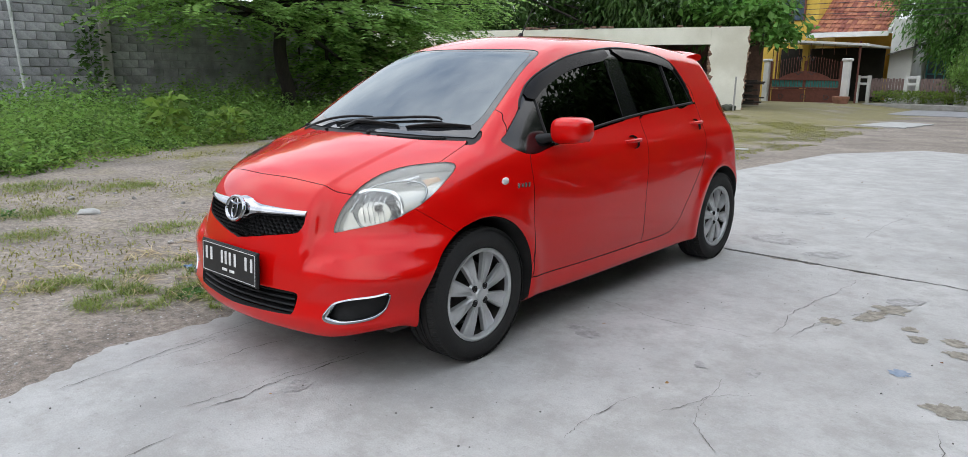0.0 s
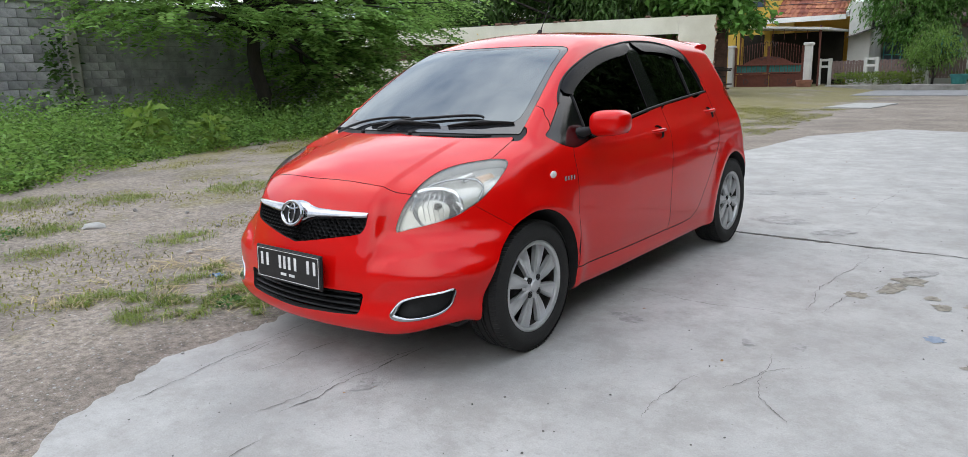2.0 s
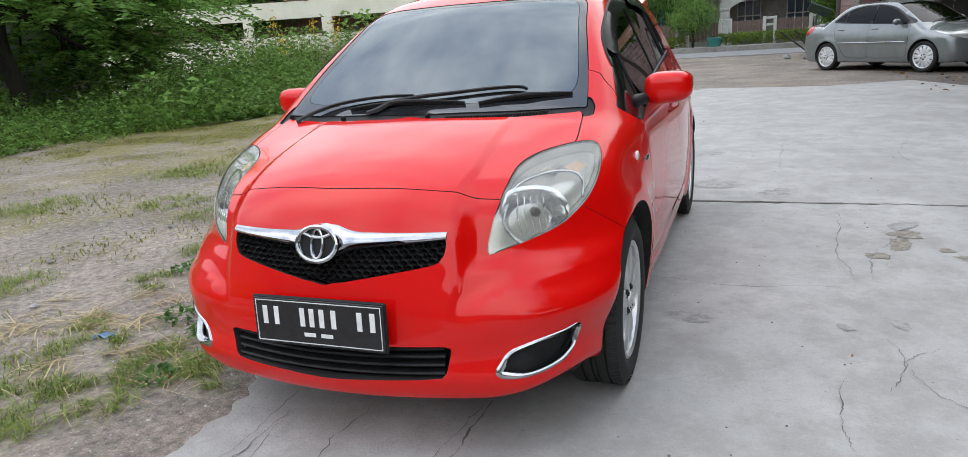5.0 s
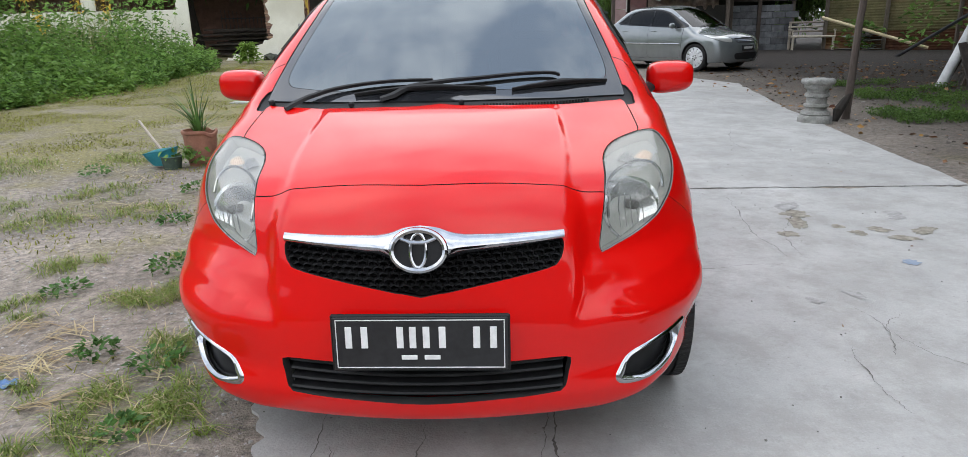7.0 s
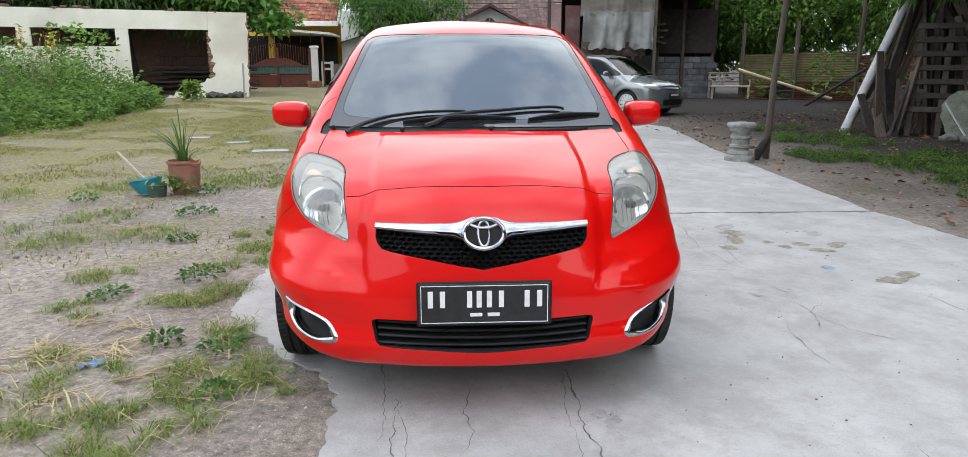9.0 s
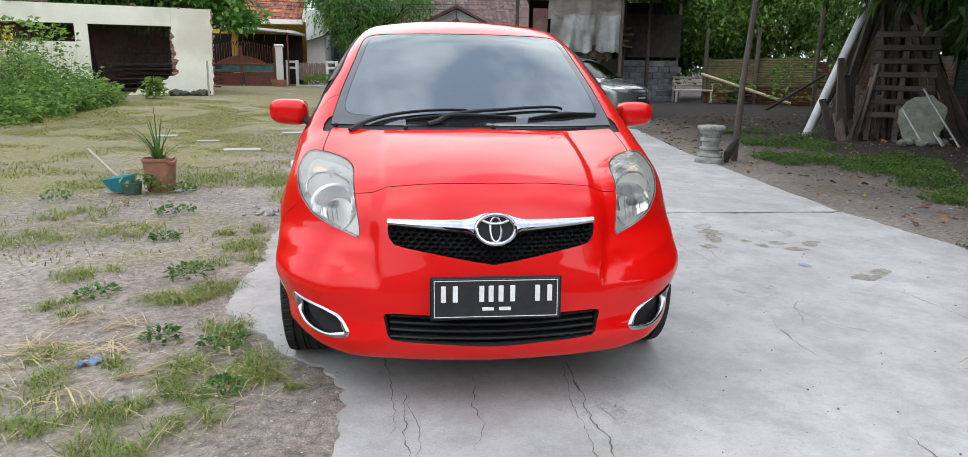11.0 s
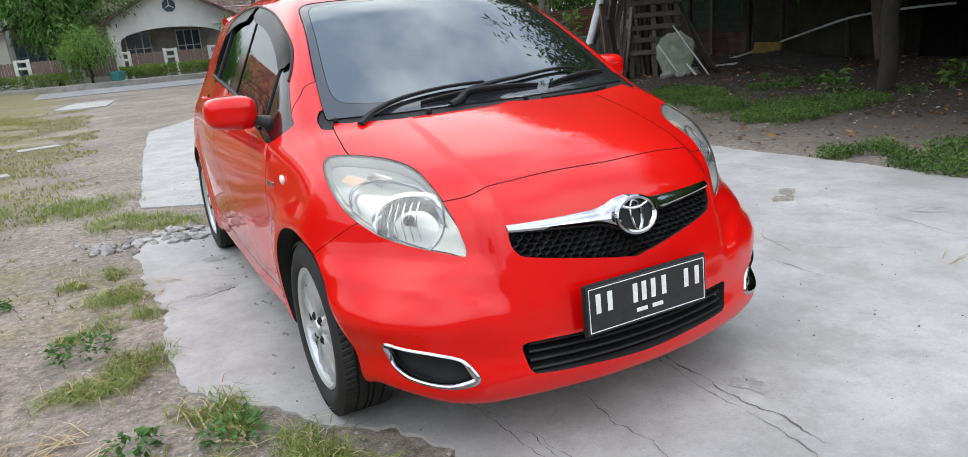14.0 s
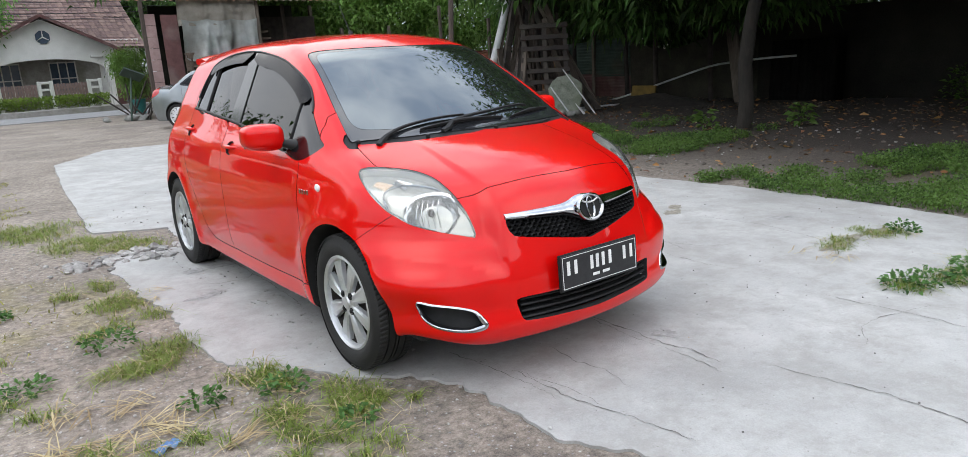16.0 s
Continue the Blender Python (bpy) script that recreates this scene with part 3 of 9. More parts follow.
def ground_sheet():
    axis = np.concatenate([-np.geomspace(400, 16, 24), np.linspace(-15.6, 15.6, 157), np.geomspace(16, 400, 24)])
    ys = axis + 4
    idx = lambda i, j: i * len(ys) + j
    pts = [(x, y, land(x, y)) for x in axis for y in ys]
    faces = [(idx(i, j), idx(i + 1, j), idx(i + 1, j + 1), idx(i, j + 1)) for i in range(len(axis) - 1) for j in range(len(ys) - 1)]
    me = bpy.data.meshes.new("ground")
    me.from_pydata(pts, [], faces)
    me.polygons.foreach_set("use_smooth", [True] * len(faces))
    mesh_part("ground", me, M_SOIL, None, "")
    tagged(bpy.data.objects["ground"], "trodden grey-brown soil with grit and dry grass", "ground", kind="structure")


ground_sheet()


def ragged(loop, amount, seed, step=.05, fine=9.0):
    """An outline walked in short steps and set in and out by noise."""
    out = []
    for a, b in zip(loop, loop[1:] + loop[:1]):
        a, b = Vector(a), Vector(b)
        n = max(1, int((b - a).length / step))
        side = Vector((-(b - a).y, (b - a).x)).normalized()
        for k in range(n):
            p = a + (b - a) * k / n
            d = noise.noise(Vector((p.x * 2.1, p.y * 2.1, seed))) + .6 * noise.noise(Vector((p.x * fine, p.y * fine, seed + 3)))
            out.append(tuple(p + side * d * amount))
    return out


YARD = ((.95, -9), (3.2, -9), (3.25, -4), (3.50, -2.1), (3.62, -1.26), (3.66, -.2), (3.58, .8), (3.52, 1.5))
SLABS = ((YARD + ((.72, 1.535), (-.70, 1.60), (-.74, 1.78), (-1.12, 1.85), (-1.29, 1.35), (-1.24, .34), (-1.22, -.10), (-1.24, -.72), (-1.02, -1.02), (-.82, -1.32), (-.64, -1.45), (-.54, -1.68), (-.56, -2.25), (-.29, -2.76), (.25, -3.4), (.6, -3.9)), .055, 1.0),
         (((3.525, 1.53), (3.60, 2.9), (3.85, 6), (4.35, 9.75), (3.85, 11.2), (2.4, 10.6), (.34, 11.0), (-.69, 9.2), (-.97, 6.0), (-1.16, 2.95), (-.62, 2.62), (-.66, 1.72), (.72, 1.565)), .025, 5.0))
for outline, rough, seed in SLABS:
    bm = bmesh.new()
    slab_from(bm, ragged(list(outline), rough, seed, .022, 13.0), .07, Matrix.Translation((0, 0, -.068)))
    ob = part("pavement", bm, M_CONC, None, "", 0)
    tagged(ob, "cracked pale grey yard concrete with crumbling edges", "pavement", kind="structure")


def crack(line, width, seed, name="crack"):
    """A thin dark fissure along a line, jagged and of uneven width."""
    pts = smooth_loop(line, 30, False)
    bm = bmesh.new()
    left, right = [], []
    for k, (x, y) in enumerate(pts):
        t = pts[min(k + 1, len(pts) - 1)] - pts[max(k - 1, 0)]
        side = np.array([-t[1], t[0]]) / max(np.hypot(*t), 1e-6)
        j = .022 * noise.noise(Vector((x * 6, y * 6, seed))) + .014 * noise.noise(Vector((x * 19, y * 19, seed))) + .007 * noise.noise(Vector((x * 60, y * 60, seed)))
        w = width * (.25 + abs(noise.noise(Vector((x * 9, y * 9, seed + 7)))) * 1.6) * min(1, k / 12 + .15, (len(pts) - 1 - k) / 12 + .15)
        c = np.array([x, y]) + side * j
        left.append(bm.verts.new((*(c + side * w), .0048)))
        right.append(bm.verts.new((*(c - side * w), .0048)))
    for k in range(len(pts) - 1):
        bm.faces.new((left[k], right[k], right[k + 1], left[k + 1]))
    return bm


CRACKS = (((.65, -.08), (1.06, -.19), (1.42, -.15), (1.6, -.13)), ((1.65, -.04), (1.62, .5), (1.68, .9), (1.70, 1.3)), ((1.72, -.02), (1.80, .42), (2.0, .85)), ((.27, -2.35), (.30, -2.15), (.30, -1.92), (.34, -1.5)),
          ((1.48, -1.55), (1.46, -1.38), (1.49, -1.07)), ((1.40, 2.52), (1.47, 4.15)), ((-.41, -1.35), (-.36, -1.75), (-.36, -2.05)), ((-.29, -1.75), (-.26, -2.2)), ((-.06, -1.6), (-.05, -1.95), (-.09, -2.2)),
          ((.36, -1.5), (.35, -1.79), (.35, -2.02), (.36, -2.3)), ((.45, -2.45), (.52, -2.78), (.52, -2.95), (.49, -3.3)), ((-.32, -1.73), (-.32, -2.0), (-.28, -2.28), (-.22, -2.6)), ((1.39, -2.16), (1.40, -2.43), (1.41, -2.9)))
FINE_CRACKS = (((-.52, 1.3), (-.58, .97), (-.60, .12), (-.64, -.35)), ((1.9, -1.3), (1.75, -1.1), (1.72, -.9), (1.85, -.75)), ((1.62, -1.15), (1.7, -.95), (1.68, -.7)), ((2.3, -1.9), (2.5, -1.2), (2.45, -.6)),
          ((2.6, 2.2), (2.4, 3.4), (2.7, 4.6)), ((-.9, .6), (-.7, .5), (-.55, .62)), ((.9, -2.6), (1.2, -2.5), (1.6, -2.62)))
for k, line in enumerate(CRACKS + FINE_CRACKS):
    ob = part("crack", crack(line, .0020 if k not in (9, 10) else .0034, k * 1.7), M_CRACK, None, "", 0)
    tagged(ob, "jagged dark hairline crack in the concrete", "crack", "cracks in the yard concrete", "structure")
ob = part("joint", crack(((.4, 1.56), (.72, 1.552), (1.3, 1.548), (1.83, 1.54), (2.5, 1.525), (3.1, 1.52), (3.54, 1.515)), .012, 40), M_CRACK, None, "", 0)
tagged(ob, "dirt-filled joint between two concrete slabs", "joint", kind="structure")


def patch(x, y, rx, ry, seed, turn=0.0, lift=.0045):
    bm = bmesh.new()
    ring = []
    for a in np.linspace(0, 2 * math.pi, 64, endpoint=False):
        r = 1 + .55 * noise.noise(Vector((math.cos(a) * 1.3, math.sin(a) * 1.3, seed))) + .34 * noise.noise(Vector((math.cos(a) * 4, math.sin(a) * 4, seed))) + .16 * noise.noise(Vector((math.cos(a) * 11, math.sin(a) * 11, seed)))
        u, w = rx * r * math.cos(a), ry * r * math.sin(a)
        ring.append(bm.verts.new((x + u * math.cos(turn) - w * math.sin(turn), y + u * math.sin(turn) + w * math.cos(turn), lift)))
    bm.faces.new(ring)
    return bm


SPOTS = ((.40, 3.34, .16, .12), (.81, 3.52, .15, .10), (.88, 2.08, .20, .17), (1.36, 1.87, .15, .10), (2.0, .80, .085, .085), (1.93, .60, .12, .05), (1.80, .38, .055, .06), (2.20, .38, .05, .045), (2.14, .52, .04, .035), (2.34, .45, .07, .05), (2.40, .28, .08, .04),
         (2.46, -.40, .08, .07), (2.60, -.30, .08, .05), (2.58, .42, .10, .06), (2.03, 1.0, .11, .07), (2.59, .75, .10, .05), (.44, -1.93, .075, .045), (1.75, -.55, .05, .03), (1.55, -.62, .04, .03), (2.79, -1.14, .09, .05), (.95, -.62, .10, .05), (-.75, .95, .16, .06), (-.95, .35, .13, .05), (-.42, -.05, .12, .05))
for k, (x, y, rx, ry) in enumerate(SPOTS):
    deep = k in (4, 5, 6, 7, 8, 9, 10, 11, 12, 13)
    ob = part("worn_patch", patch(x, y, rx, ry, k * 2.3, .3 * k), M_SPOT if deep else M_STAIN, None, "", 0)
    tagged(ob, "rough worn patch where the screed has broken out", "patch", "worn patches in the concrete", "structure")


for x, y, rx, ry, turn in ((2.22, -2.55, .36, .10, -.15), (2.42, -1.77, .24, .06, .1), (2.80, -1.84, .16, .07, .0)):
    ob = part("dirt_patch", patch(x, y, rx, ry, x * 3, turn, .0052), M_SPOT, None, "", 0)
    tagged(ob, "bare dirt where weeds break through the concrete", "patch", kind="structure")
M_BLUESPOT = surface("blue_paint_spot", (.17, .22, .29), (.28, .33, .40), 16, (.85, 1), .1, 70)
tagged(part("paint_spot", patch(2.23, -.13, .045, .035, 5.5), M_BLUESPOT, None, "", 0), "small faded blue paint spot on the concrete", "patch", kind="structure")


# ---- plants: strips and leaves as joined geometry ----
def mesh_from(name, verts, faces, material, label, category, kind="stuff", parent=None):
    me = bpy.data.meshes.new(name)
    me.from_pydata(verts, [], faces)
    ob = mesh_part(name, me, material, parent, label)
    if parent is None:
        tagged(ob, label, category, kind=kind)
    return ob


def blades(rng, roots, height, lean, width, flat=0.0):
    """Bent grass blades, each two pieces long."""
    n = len(roots)
    a = rng.uniform(0, 2 * math.pi, n)
    h = height * rng.uniform(.45, 1.15, n)
    out = np.stack([np.cos(a), np.sin(a), 0 * a], 1)
    side = np.stack([-np.sin(a), np.cos(a), 0 * a], 1)
    tilt = lean * rng.uniform(.2, 1.2, n)
    w = width * rng.uniform(.7, 1.3, n)
    up = np.array([0, 0, 1.0])
    mid = roots + out * (h * tilt * .35)[:, None] + up * (h * (.55 - flat * .4))[:, None]
    tip = roots + out * (h * tilt * 1.15)[:, None] + up * (h * (1 - .45 * tilt - flat * .7).clip(.05))[:, None]
    v = np.stack([roots - side * w[:, None], roots + side * w[:, None], mid + side * w[:, None] * .8, mid - side * w[:, None] * .8, tip], 1).reshape(-1, 3)
    f = []
    for k in range(n):
        b = 5 * k
        f += [(b, b + 1, b + 2, b + 3), (b + 3, b + 2, b + 4)]
    return v, f


def leaves(rng, at, way, size, aspect=.42, droop=.35, jitter=.5):
    """Rhombic leaves, folded a little along the middle: foot, two sides, tip."""
    n = len(at)
    d = way + rng.normal(0, jitter, (n, 3))
    d /= np.maximum(np.linalg.norm(d, axis=1, keepdims=True), 1e-6)
    ref = rng.normal(0, .5, (n, 3)) + [0, 0, 1]
    s = np.cross(d, ref)
    s /= np.maximum(np.linalg.norm(s, axis=1, keepdims=True), 1e-6)
    up = np.cross(s, d)
    ln = (size * rng.uniform(.6, 1.25, n))[:, None]
    mid = at + d * ln * .45 + up * ln * .06
    tip = at + d * ln - np.array([0, 0, 1.0]) * ln * droop
    v = np.stack([at, mid + s * ln * aspect * .5, tip, mid - s * ln * aspect * .5], 1).reshape(-1, 3)
    return v, [(4 * k, 4 * k + 1, 4 * k + 2, 4 * k + 3) for k in range(n)]


def joined(*sets):
    verts, faces, base = [], [], 0
    for v, f in sets:
        verts.append(v)
        faces += [tuple(i + base for i in q) for q in f]
        base += len(v)
    return np.concatenate(verts).tolist(), faces


rng = np.random.default_rng(7)
NEAR_TUFTS = ((-1.47, 1.06, .14), (-1.38, .62, .16), (-1.36, .24, .14), (-1.37, -.34, .15), (-1.47, -.48, .15), (-1.58, -.56, .12), (-1.15, -.97, .12), (-1.09, -1.13, .08), (-.96, -1.44, .14), (-1.03, -1.53, .13), (-.88, -1.52, .09),
              (-1.16, -1.43, .11), (-1.25, -1.50, .09), (-1.36, -1.46, .08), (-2.20, -.05, .14), (-2.08, .0, .10), (-2.06, -.61, .13), (-1.93, -.68, .10), (-1.84, -1.27, .11), (-1.73, -1.38, .10), (-1.73, -1.60, .11), (-1.18, -1.72, .12),
              (-1.34, -1.80, .10), (-1.05, -1.86, .10), (-1.50, -1.36, .05), (-.75, -1.64, .03), (-1.60, 1.02, .10), (-1.60, .16, .09), (-1.55, -1.85, .12), (-1.25, -2.05, .14), (-1.75, -2.05, .15))
FAR_TUFTS = ((-3.4, -1.75, .22), (-4.3, -1.4, .3), (-3.0, 1.7, .3), (-2.34, 1.1, .24), (-2.9, .9, .25), (-3.6, 1.2, .3), (2.85, -1.86, .13), (2.74, -1.78, .12), (2.45, -1.76, .10), (2.28, -1.80, .09), (1.80, -2.41, .10), (2.08, -2.52, .13),
             (2.30, -2.58, .14), (2.52, -2.50, .12), (-.95, 2.15, .2), (-1.25, 2.5, .3), (-1.6, 3.4, .4), (-2.4, 3.6, .4), (-3.4, 3.2, .4), (-4.6, 2.6, .5), (-5.3, -.2, .3), (-6.0, -.9, .4), (-4.9, .9, .4), (-2.9, -.9, .25), (-2.2, -2.7, .3))
near_v, dry_v = [], []
for x, y, r in NEAR_TUFTS + FAR_TUFTS:
    n = int((820 if x > -1.8 else 480) * (r / .2) ** 1.5)
    a, d = rng.uniform(0, 2 * math.pi, n), r * np.sqrt(rng.uniform(0, 1, n)) * rng.uniform(.6, 1.35, n)
    keep = np.array([noise.noise(Vector((px * 7, py * 7, 1.1))) > -.12 for px, py in zip(x + d * np.cos(a), y + d * np.sin(a))])
    px, py = (x + d * np.cos(a))[keep], (y + 1.1 * d * np.sin(a))[keep]
    roots = np.stack([px, py, np.array([land(u, w) for u, w in zip(px, py)])], 1)
    near_v.append(blades(rng, roots, .070 + .07 * r, 1.6, .0018, .34))
    k = rng.random(len(roots)) < .13
    dry_v.append(blades(rng, roots[k] + rng.normal(0, .03, (k.sum(), 3)) * (1, 1, 0), .085 + .05 * r, 2.0, .0020, .45))
v, f = joined(*near_v)
mesh_from("grass", v, f, M_GRASS, "low green and yellowing grass tufts in the soil", "grass")
v, f = joined(*dry_v)
mesh_from("dry_blades", v, f, M_STRAW, "dry straw-coloured blades among the tufts", "dry grass")

# sparse turf over the field
roots = []
while len(roots) < 70000:
    x, y = rng.uniform(-9.5, -1.2), rng.uniform(-4.5, 17)
    if rng.random() > .45 and y < 3 or x > -1.55 + .5 * noise.noise(Vector((y * 1.3, 3.1, 0))) + .25 * noise.noise(Vector((y * 4, 1.1, 0))):
        continue
    if noise.noise(Vector((x * .9, y * .9, 5.5))) + .5 * noise.noise(Vector((x * 3, y * 3, 2.5))) + .34 * min(1, max(0, (y - 1.5) / 5)) > .02 + .40 * rng.random():
        roots.append((x, y, land(x, y)))
M_TURF = leaf_material("yellowing_turf", (.070, .085, .010), (.290, .290, .050), .45, (.47, .515))
v, f = joined(blades(rng, np.array(roots), .055, 1.6, .0034, .45))
mesh_from("turf", v, f, M_TURF, "thin patchy turf on the field", "grass")

# dry stalks
sets = []
for x, y, r in ((-1.91, -1.19, .3), (-1.9, -1.0, .28), (-2.53, 1.23, .35), (-1.52, -1.52, .3), (-1.70, -1.11, .3), (-1.88, -1.45, .3), (-2.3, -1.35, .35), (-1.25, -1.2, .22), (-1.0, -1.55, .2), (-2.0, -2.2, .3), (-3.0, 2.2, .4), (-1.3, .6, .2), (2.2, -1.80, .16), (2.05, -1.70, .12), (2.4, -1.74, .12), (-1.15, 2.2, .3)):
    # bundles of long stalks, each lying one way
    for _ in range(int(5 * r / .3)):
        cx, cy, way, n = x + rng.normal(0, r * .5), y + rng.normal(0, r * .5), rng.uniform(0, 2 * math.pi), 8
        fan = way + rng.normal(0, .5, n)
        d = np.stack([np.cos(fan), np.sin(fan), 0 * fan], 1)
        side = np.stack([-np.sin(fan), np.cos(fan), 0 * fan], 1) * (.0026 * rng.uniform(.6, 1.4, n))[:, None]
        root = np.stack([cx + rng.normal(0, .025, n), cy + rng.normal(0, .025, n), np.full(n, land(cx, cy) + .006)], 1)
        ln = rng.uniform(.10, .30, n)[:, None]
        mid, tip = root + d * ln * .5 + np.array([0, 0, 1]) * rng.uniform(.005, .03, (n, 1)), root + d * ln + np.array([0, 0, .004])
        v = np.stack([root - side, root + side, mid + side, mid - side, tip], 1).reshape(-1, 3)
        f = [q for k in range(n) for q in ((5 * k, 5 * k + 1, 5 * k + 2, 5 * k + 3), (5 * k + 3, 5 * k + 2, 5 * k + 4))]
        sets.append((v, f))
v, f = joined(*sets)
mesh_from("dry_stalks", v, f, M_STRAW, "flattened straw-coloured dry grass stalks", "dry grass")

# broad-leaved weeds
M_LOWWEED = leaf_material("low_weed_leaves", (.028, .085, .022), (.120, .230, .060), .4)
sets = []
for x, y, r, h in ((-1.555, -.10, .13, .09), (-1.40, -1.10, .08, .08), (-1.10, -1.22, .1, .1), (1.76, -2.40, .11, .11), (1.92, -2.46, .12, .10), (2.10, -2.62, .12, .09), (2.34, -2.52, .10, .07), (2.9, -1.92, .1, .09), (-3.4, 2.35, .12, .12), (-2.45, 2.75, .14, .1), (-2.2, 1.75, .15, .08), (-4.2, -1.9, .3, .16), (-1.95, -.42, .1, .05),
                   (-1.0, -1.65, .07, .05), (-2.0, .85, .10, .04)):
    n = int(140 * r / .14)
    a, d = rng.uniform(0, 2 * math.pi, n), r * np.sqrt(rng.uniform(0, 1, n))
    px, py = x + d * np.cos(a), y + d * np.sin(a)
    at = np.stack([px, py, np.array([max(0, land(u, w)) for u, w in zip(px, py)]) + h * rng.uniform(.1, 1, n) * (1 - .6 * d / r)], 1)
    sets.append(leaves(rng, at, np.stack([np.cos(a), np.sin(a), .5 + 0 * a], 1), .034, .6, .2, .5))
v, f = joined(*sets)
mesh_from("weeds", v, f, M_LOWWEED, "small broad-leaved weeds", "weeds")

# green verge beside the concrete
roots = []
while len(roots) < 13000:
    x, y = rng.uniform(3.4, 8.2), rng.uniform(-6, 9)
    d = noise.noise(Vector((x * .8, y * .8, 9.5))) + .5 * noise.noise(Vector((x * 2.7, y * 2.7, 4))) + .35 * noise.noise(Vector((x * 7, y * 7, 2)))
    if y < .35:
        # a mat of creepers that widens away from the slab's corner
        bias = .85 - 1.1 * max(0.0, x - 3.85 - 1.5 * (.35 - y)) - 1.3 * max(0.0, x - 6.2) - .6 * max(0.0, -y - 2.9)
    else:
        bias = .14 - .30 * abs(x - 5.5) - (.75 if x < 4.6 else 0) - (.55 if y < 1.5 else 0) + (.30 if 1.8 < y < 4.2 and 4.7 < x < 6.4 else 0)
    if 1.5 * d + bias > .26 and x > 3.62 + .25 * max(0, (y - 4) / 6):
        roots.append((x, y, land(x, y)))
roots = np.array(roots)
M_VERGE = leaf_material("verge_leaves", (.022, .062, .012), (.140, .225, .050), .45)
v, f = joined(blades(rng, roots[:4500], .075, 1.2, .0042))
mesh_from("verge_grass", v, f, M_VERGE, "green grass verge in the trees' shade", "grass")
at = np.repeat(roots[4500:], 10, 0)
at = at + np.stack([rng.normal(0, .03, len(at)), rng.normal(0, .03, len(at)), rng.uniform(.01, .085, len(at))], 1)
v, f = joined(leaves(rng, at, np.tile((0, 0, .5), (len(at), 1)), .031, .6, .2, .8))
mesh_from("verge_weeds", v, f, M_VERGE, "low leafy ground cover on the verge", "weeds")

# fallen leaves and crumbs
n = 1700
px, py = np.concatenate([rng.uniform(3.8, 13, n), rng.uniform(-1.2, 3.6, 30)]), np.concatenate([rng.uniform(-3, 14, n), rng.uniform(-4, 6, 30)])
big = np.where(np.arange(len(px)) < n, rng.uniform(.45, 1.7, len(px)), .25)
at = np.stack([px, py, np.array([max(.004 if u < 3.8 else -9, land(u, w)) + .012 for u, w in zip(px, py)])], 1)
a = rng.uniform(0, 2 * math.pi, len(px))
v, f = leaves(rng, at, np.stack([np.cos(a), np.sin(a), 0 * a], 1), .075, .5, .05, .12)
v = (v.reshape(-1, 4, 3) - at[:, None]) * big[:, None, None] + at[:, None]
mesh_from("fallen_leaves", v.reshape(-1, 3).tolist(), f, M_FALLEN, "scattered brown fallen leaves", "fallen leaves")


# trodden leaf litter and soil crumbs under the trees
n = 7000
px, py = rng.uniform(3.8, 12.4, n), rng.uniform(-5, 13, n)
keep = np.array([noise.noise(Vector((u * .7, w * .7, 3.3))) + .5 * noise.noise(Vector((u * 2.4, w * 2.4, 8.1))) > -.06 + .6 * (u < 5.4) for u, w in zip(px, py)])
px, py = px[keep], py[keep]
at = np.stack([px, py, np.array([land(u, w) + .006 for u, w in zip(px, py)])], 1)
a = rng.uniform(0, 2 * math.pi, len(px))
v, f = leaves(rng, at, np.stack([np.cos(a), np.sin(a), .15 + 0 * a], 1), .060, .55, .10, .30)
M_LITTER = leaf_material("leaf_litter", (.022, .014, .009), (.145, .085, .045), .05, (.48, .52))
mesh_from("leaf_litter", v.tolist(), f, M_LITTER, "trodden dark brown leaf litter under the trees", "leaf litter")


def stone(rng, r):
    bm = bmesh.new()
    bmesh.ops.create_icosphere(bm, subdivisions=1, radius=r)
    for q in bm.verts:
        q.co = Vector(q.co) * (1 + .35 * rng.uniform(-1, 1))
        q.co.z *= .65
    return bm


def pebbles(name, label, n, xr, yr, size, material):
    sets_v, sets_f = [], []
    base = 0
    ico = bmesh.new()
    bmesh.ops.create_icosphere(ico, subdivisions=1, radius=1)
    pts = np.array([q.co[:] for q in ico.verts])
    tri = [tuple(w.index for w in q.verts) for q in ico.faces]
    ico.free()
    for _ in range(n):
        x, y = rng.uniform(*xr), rng.uniform(*yr)
        r = size * rng.uniform(.35, 1.0) ** 2
        p = pts * rng.uniform(.65, 1.3, (len(pts), 1)) * r * (1, 1, .6) + (x, y, max(land(x, y), .004 if x > -.9 and x < 3.4 else -9) + r * .25)
        sets_v += p.tolist()
        sets_f += [tuple(i + base for i in t) for t in tri]
        base += len(pts)
    mesh_from(name, sets_v, sets_f, material, label, "gravel")


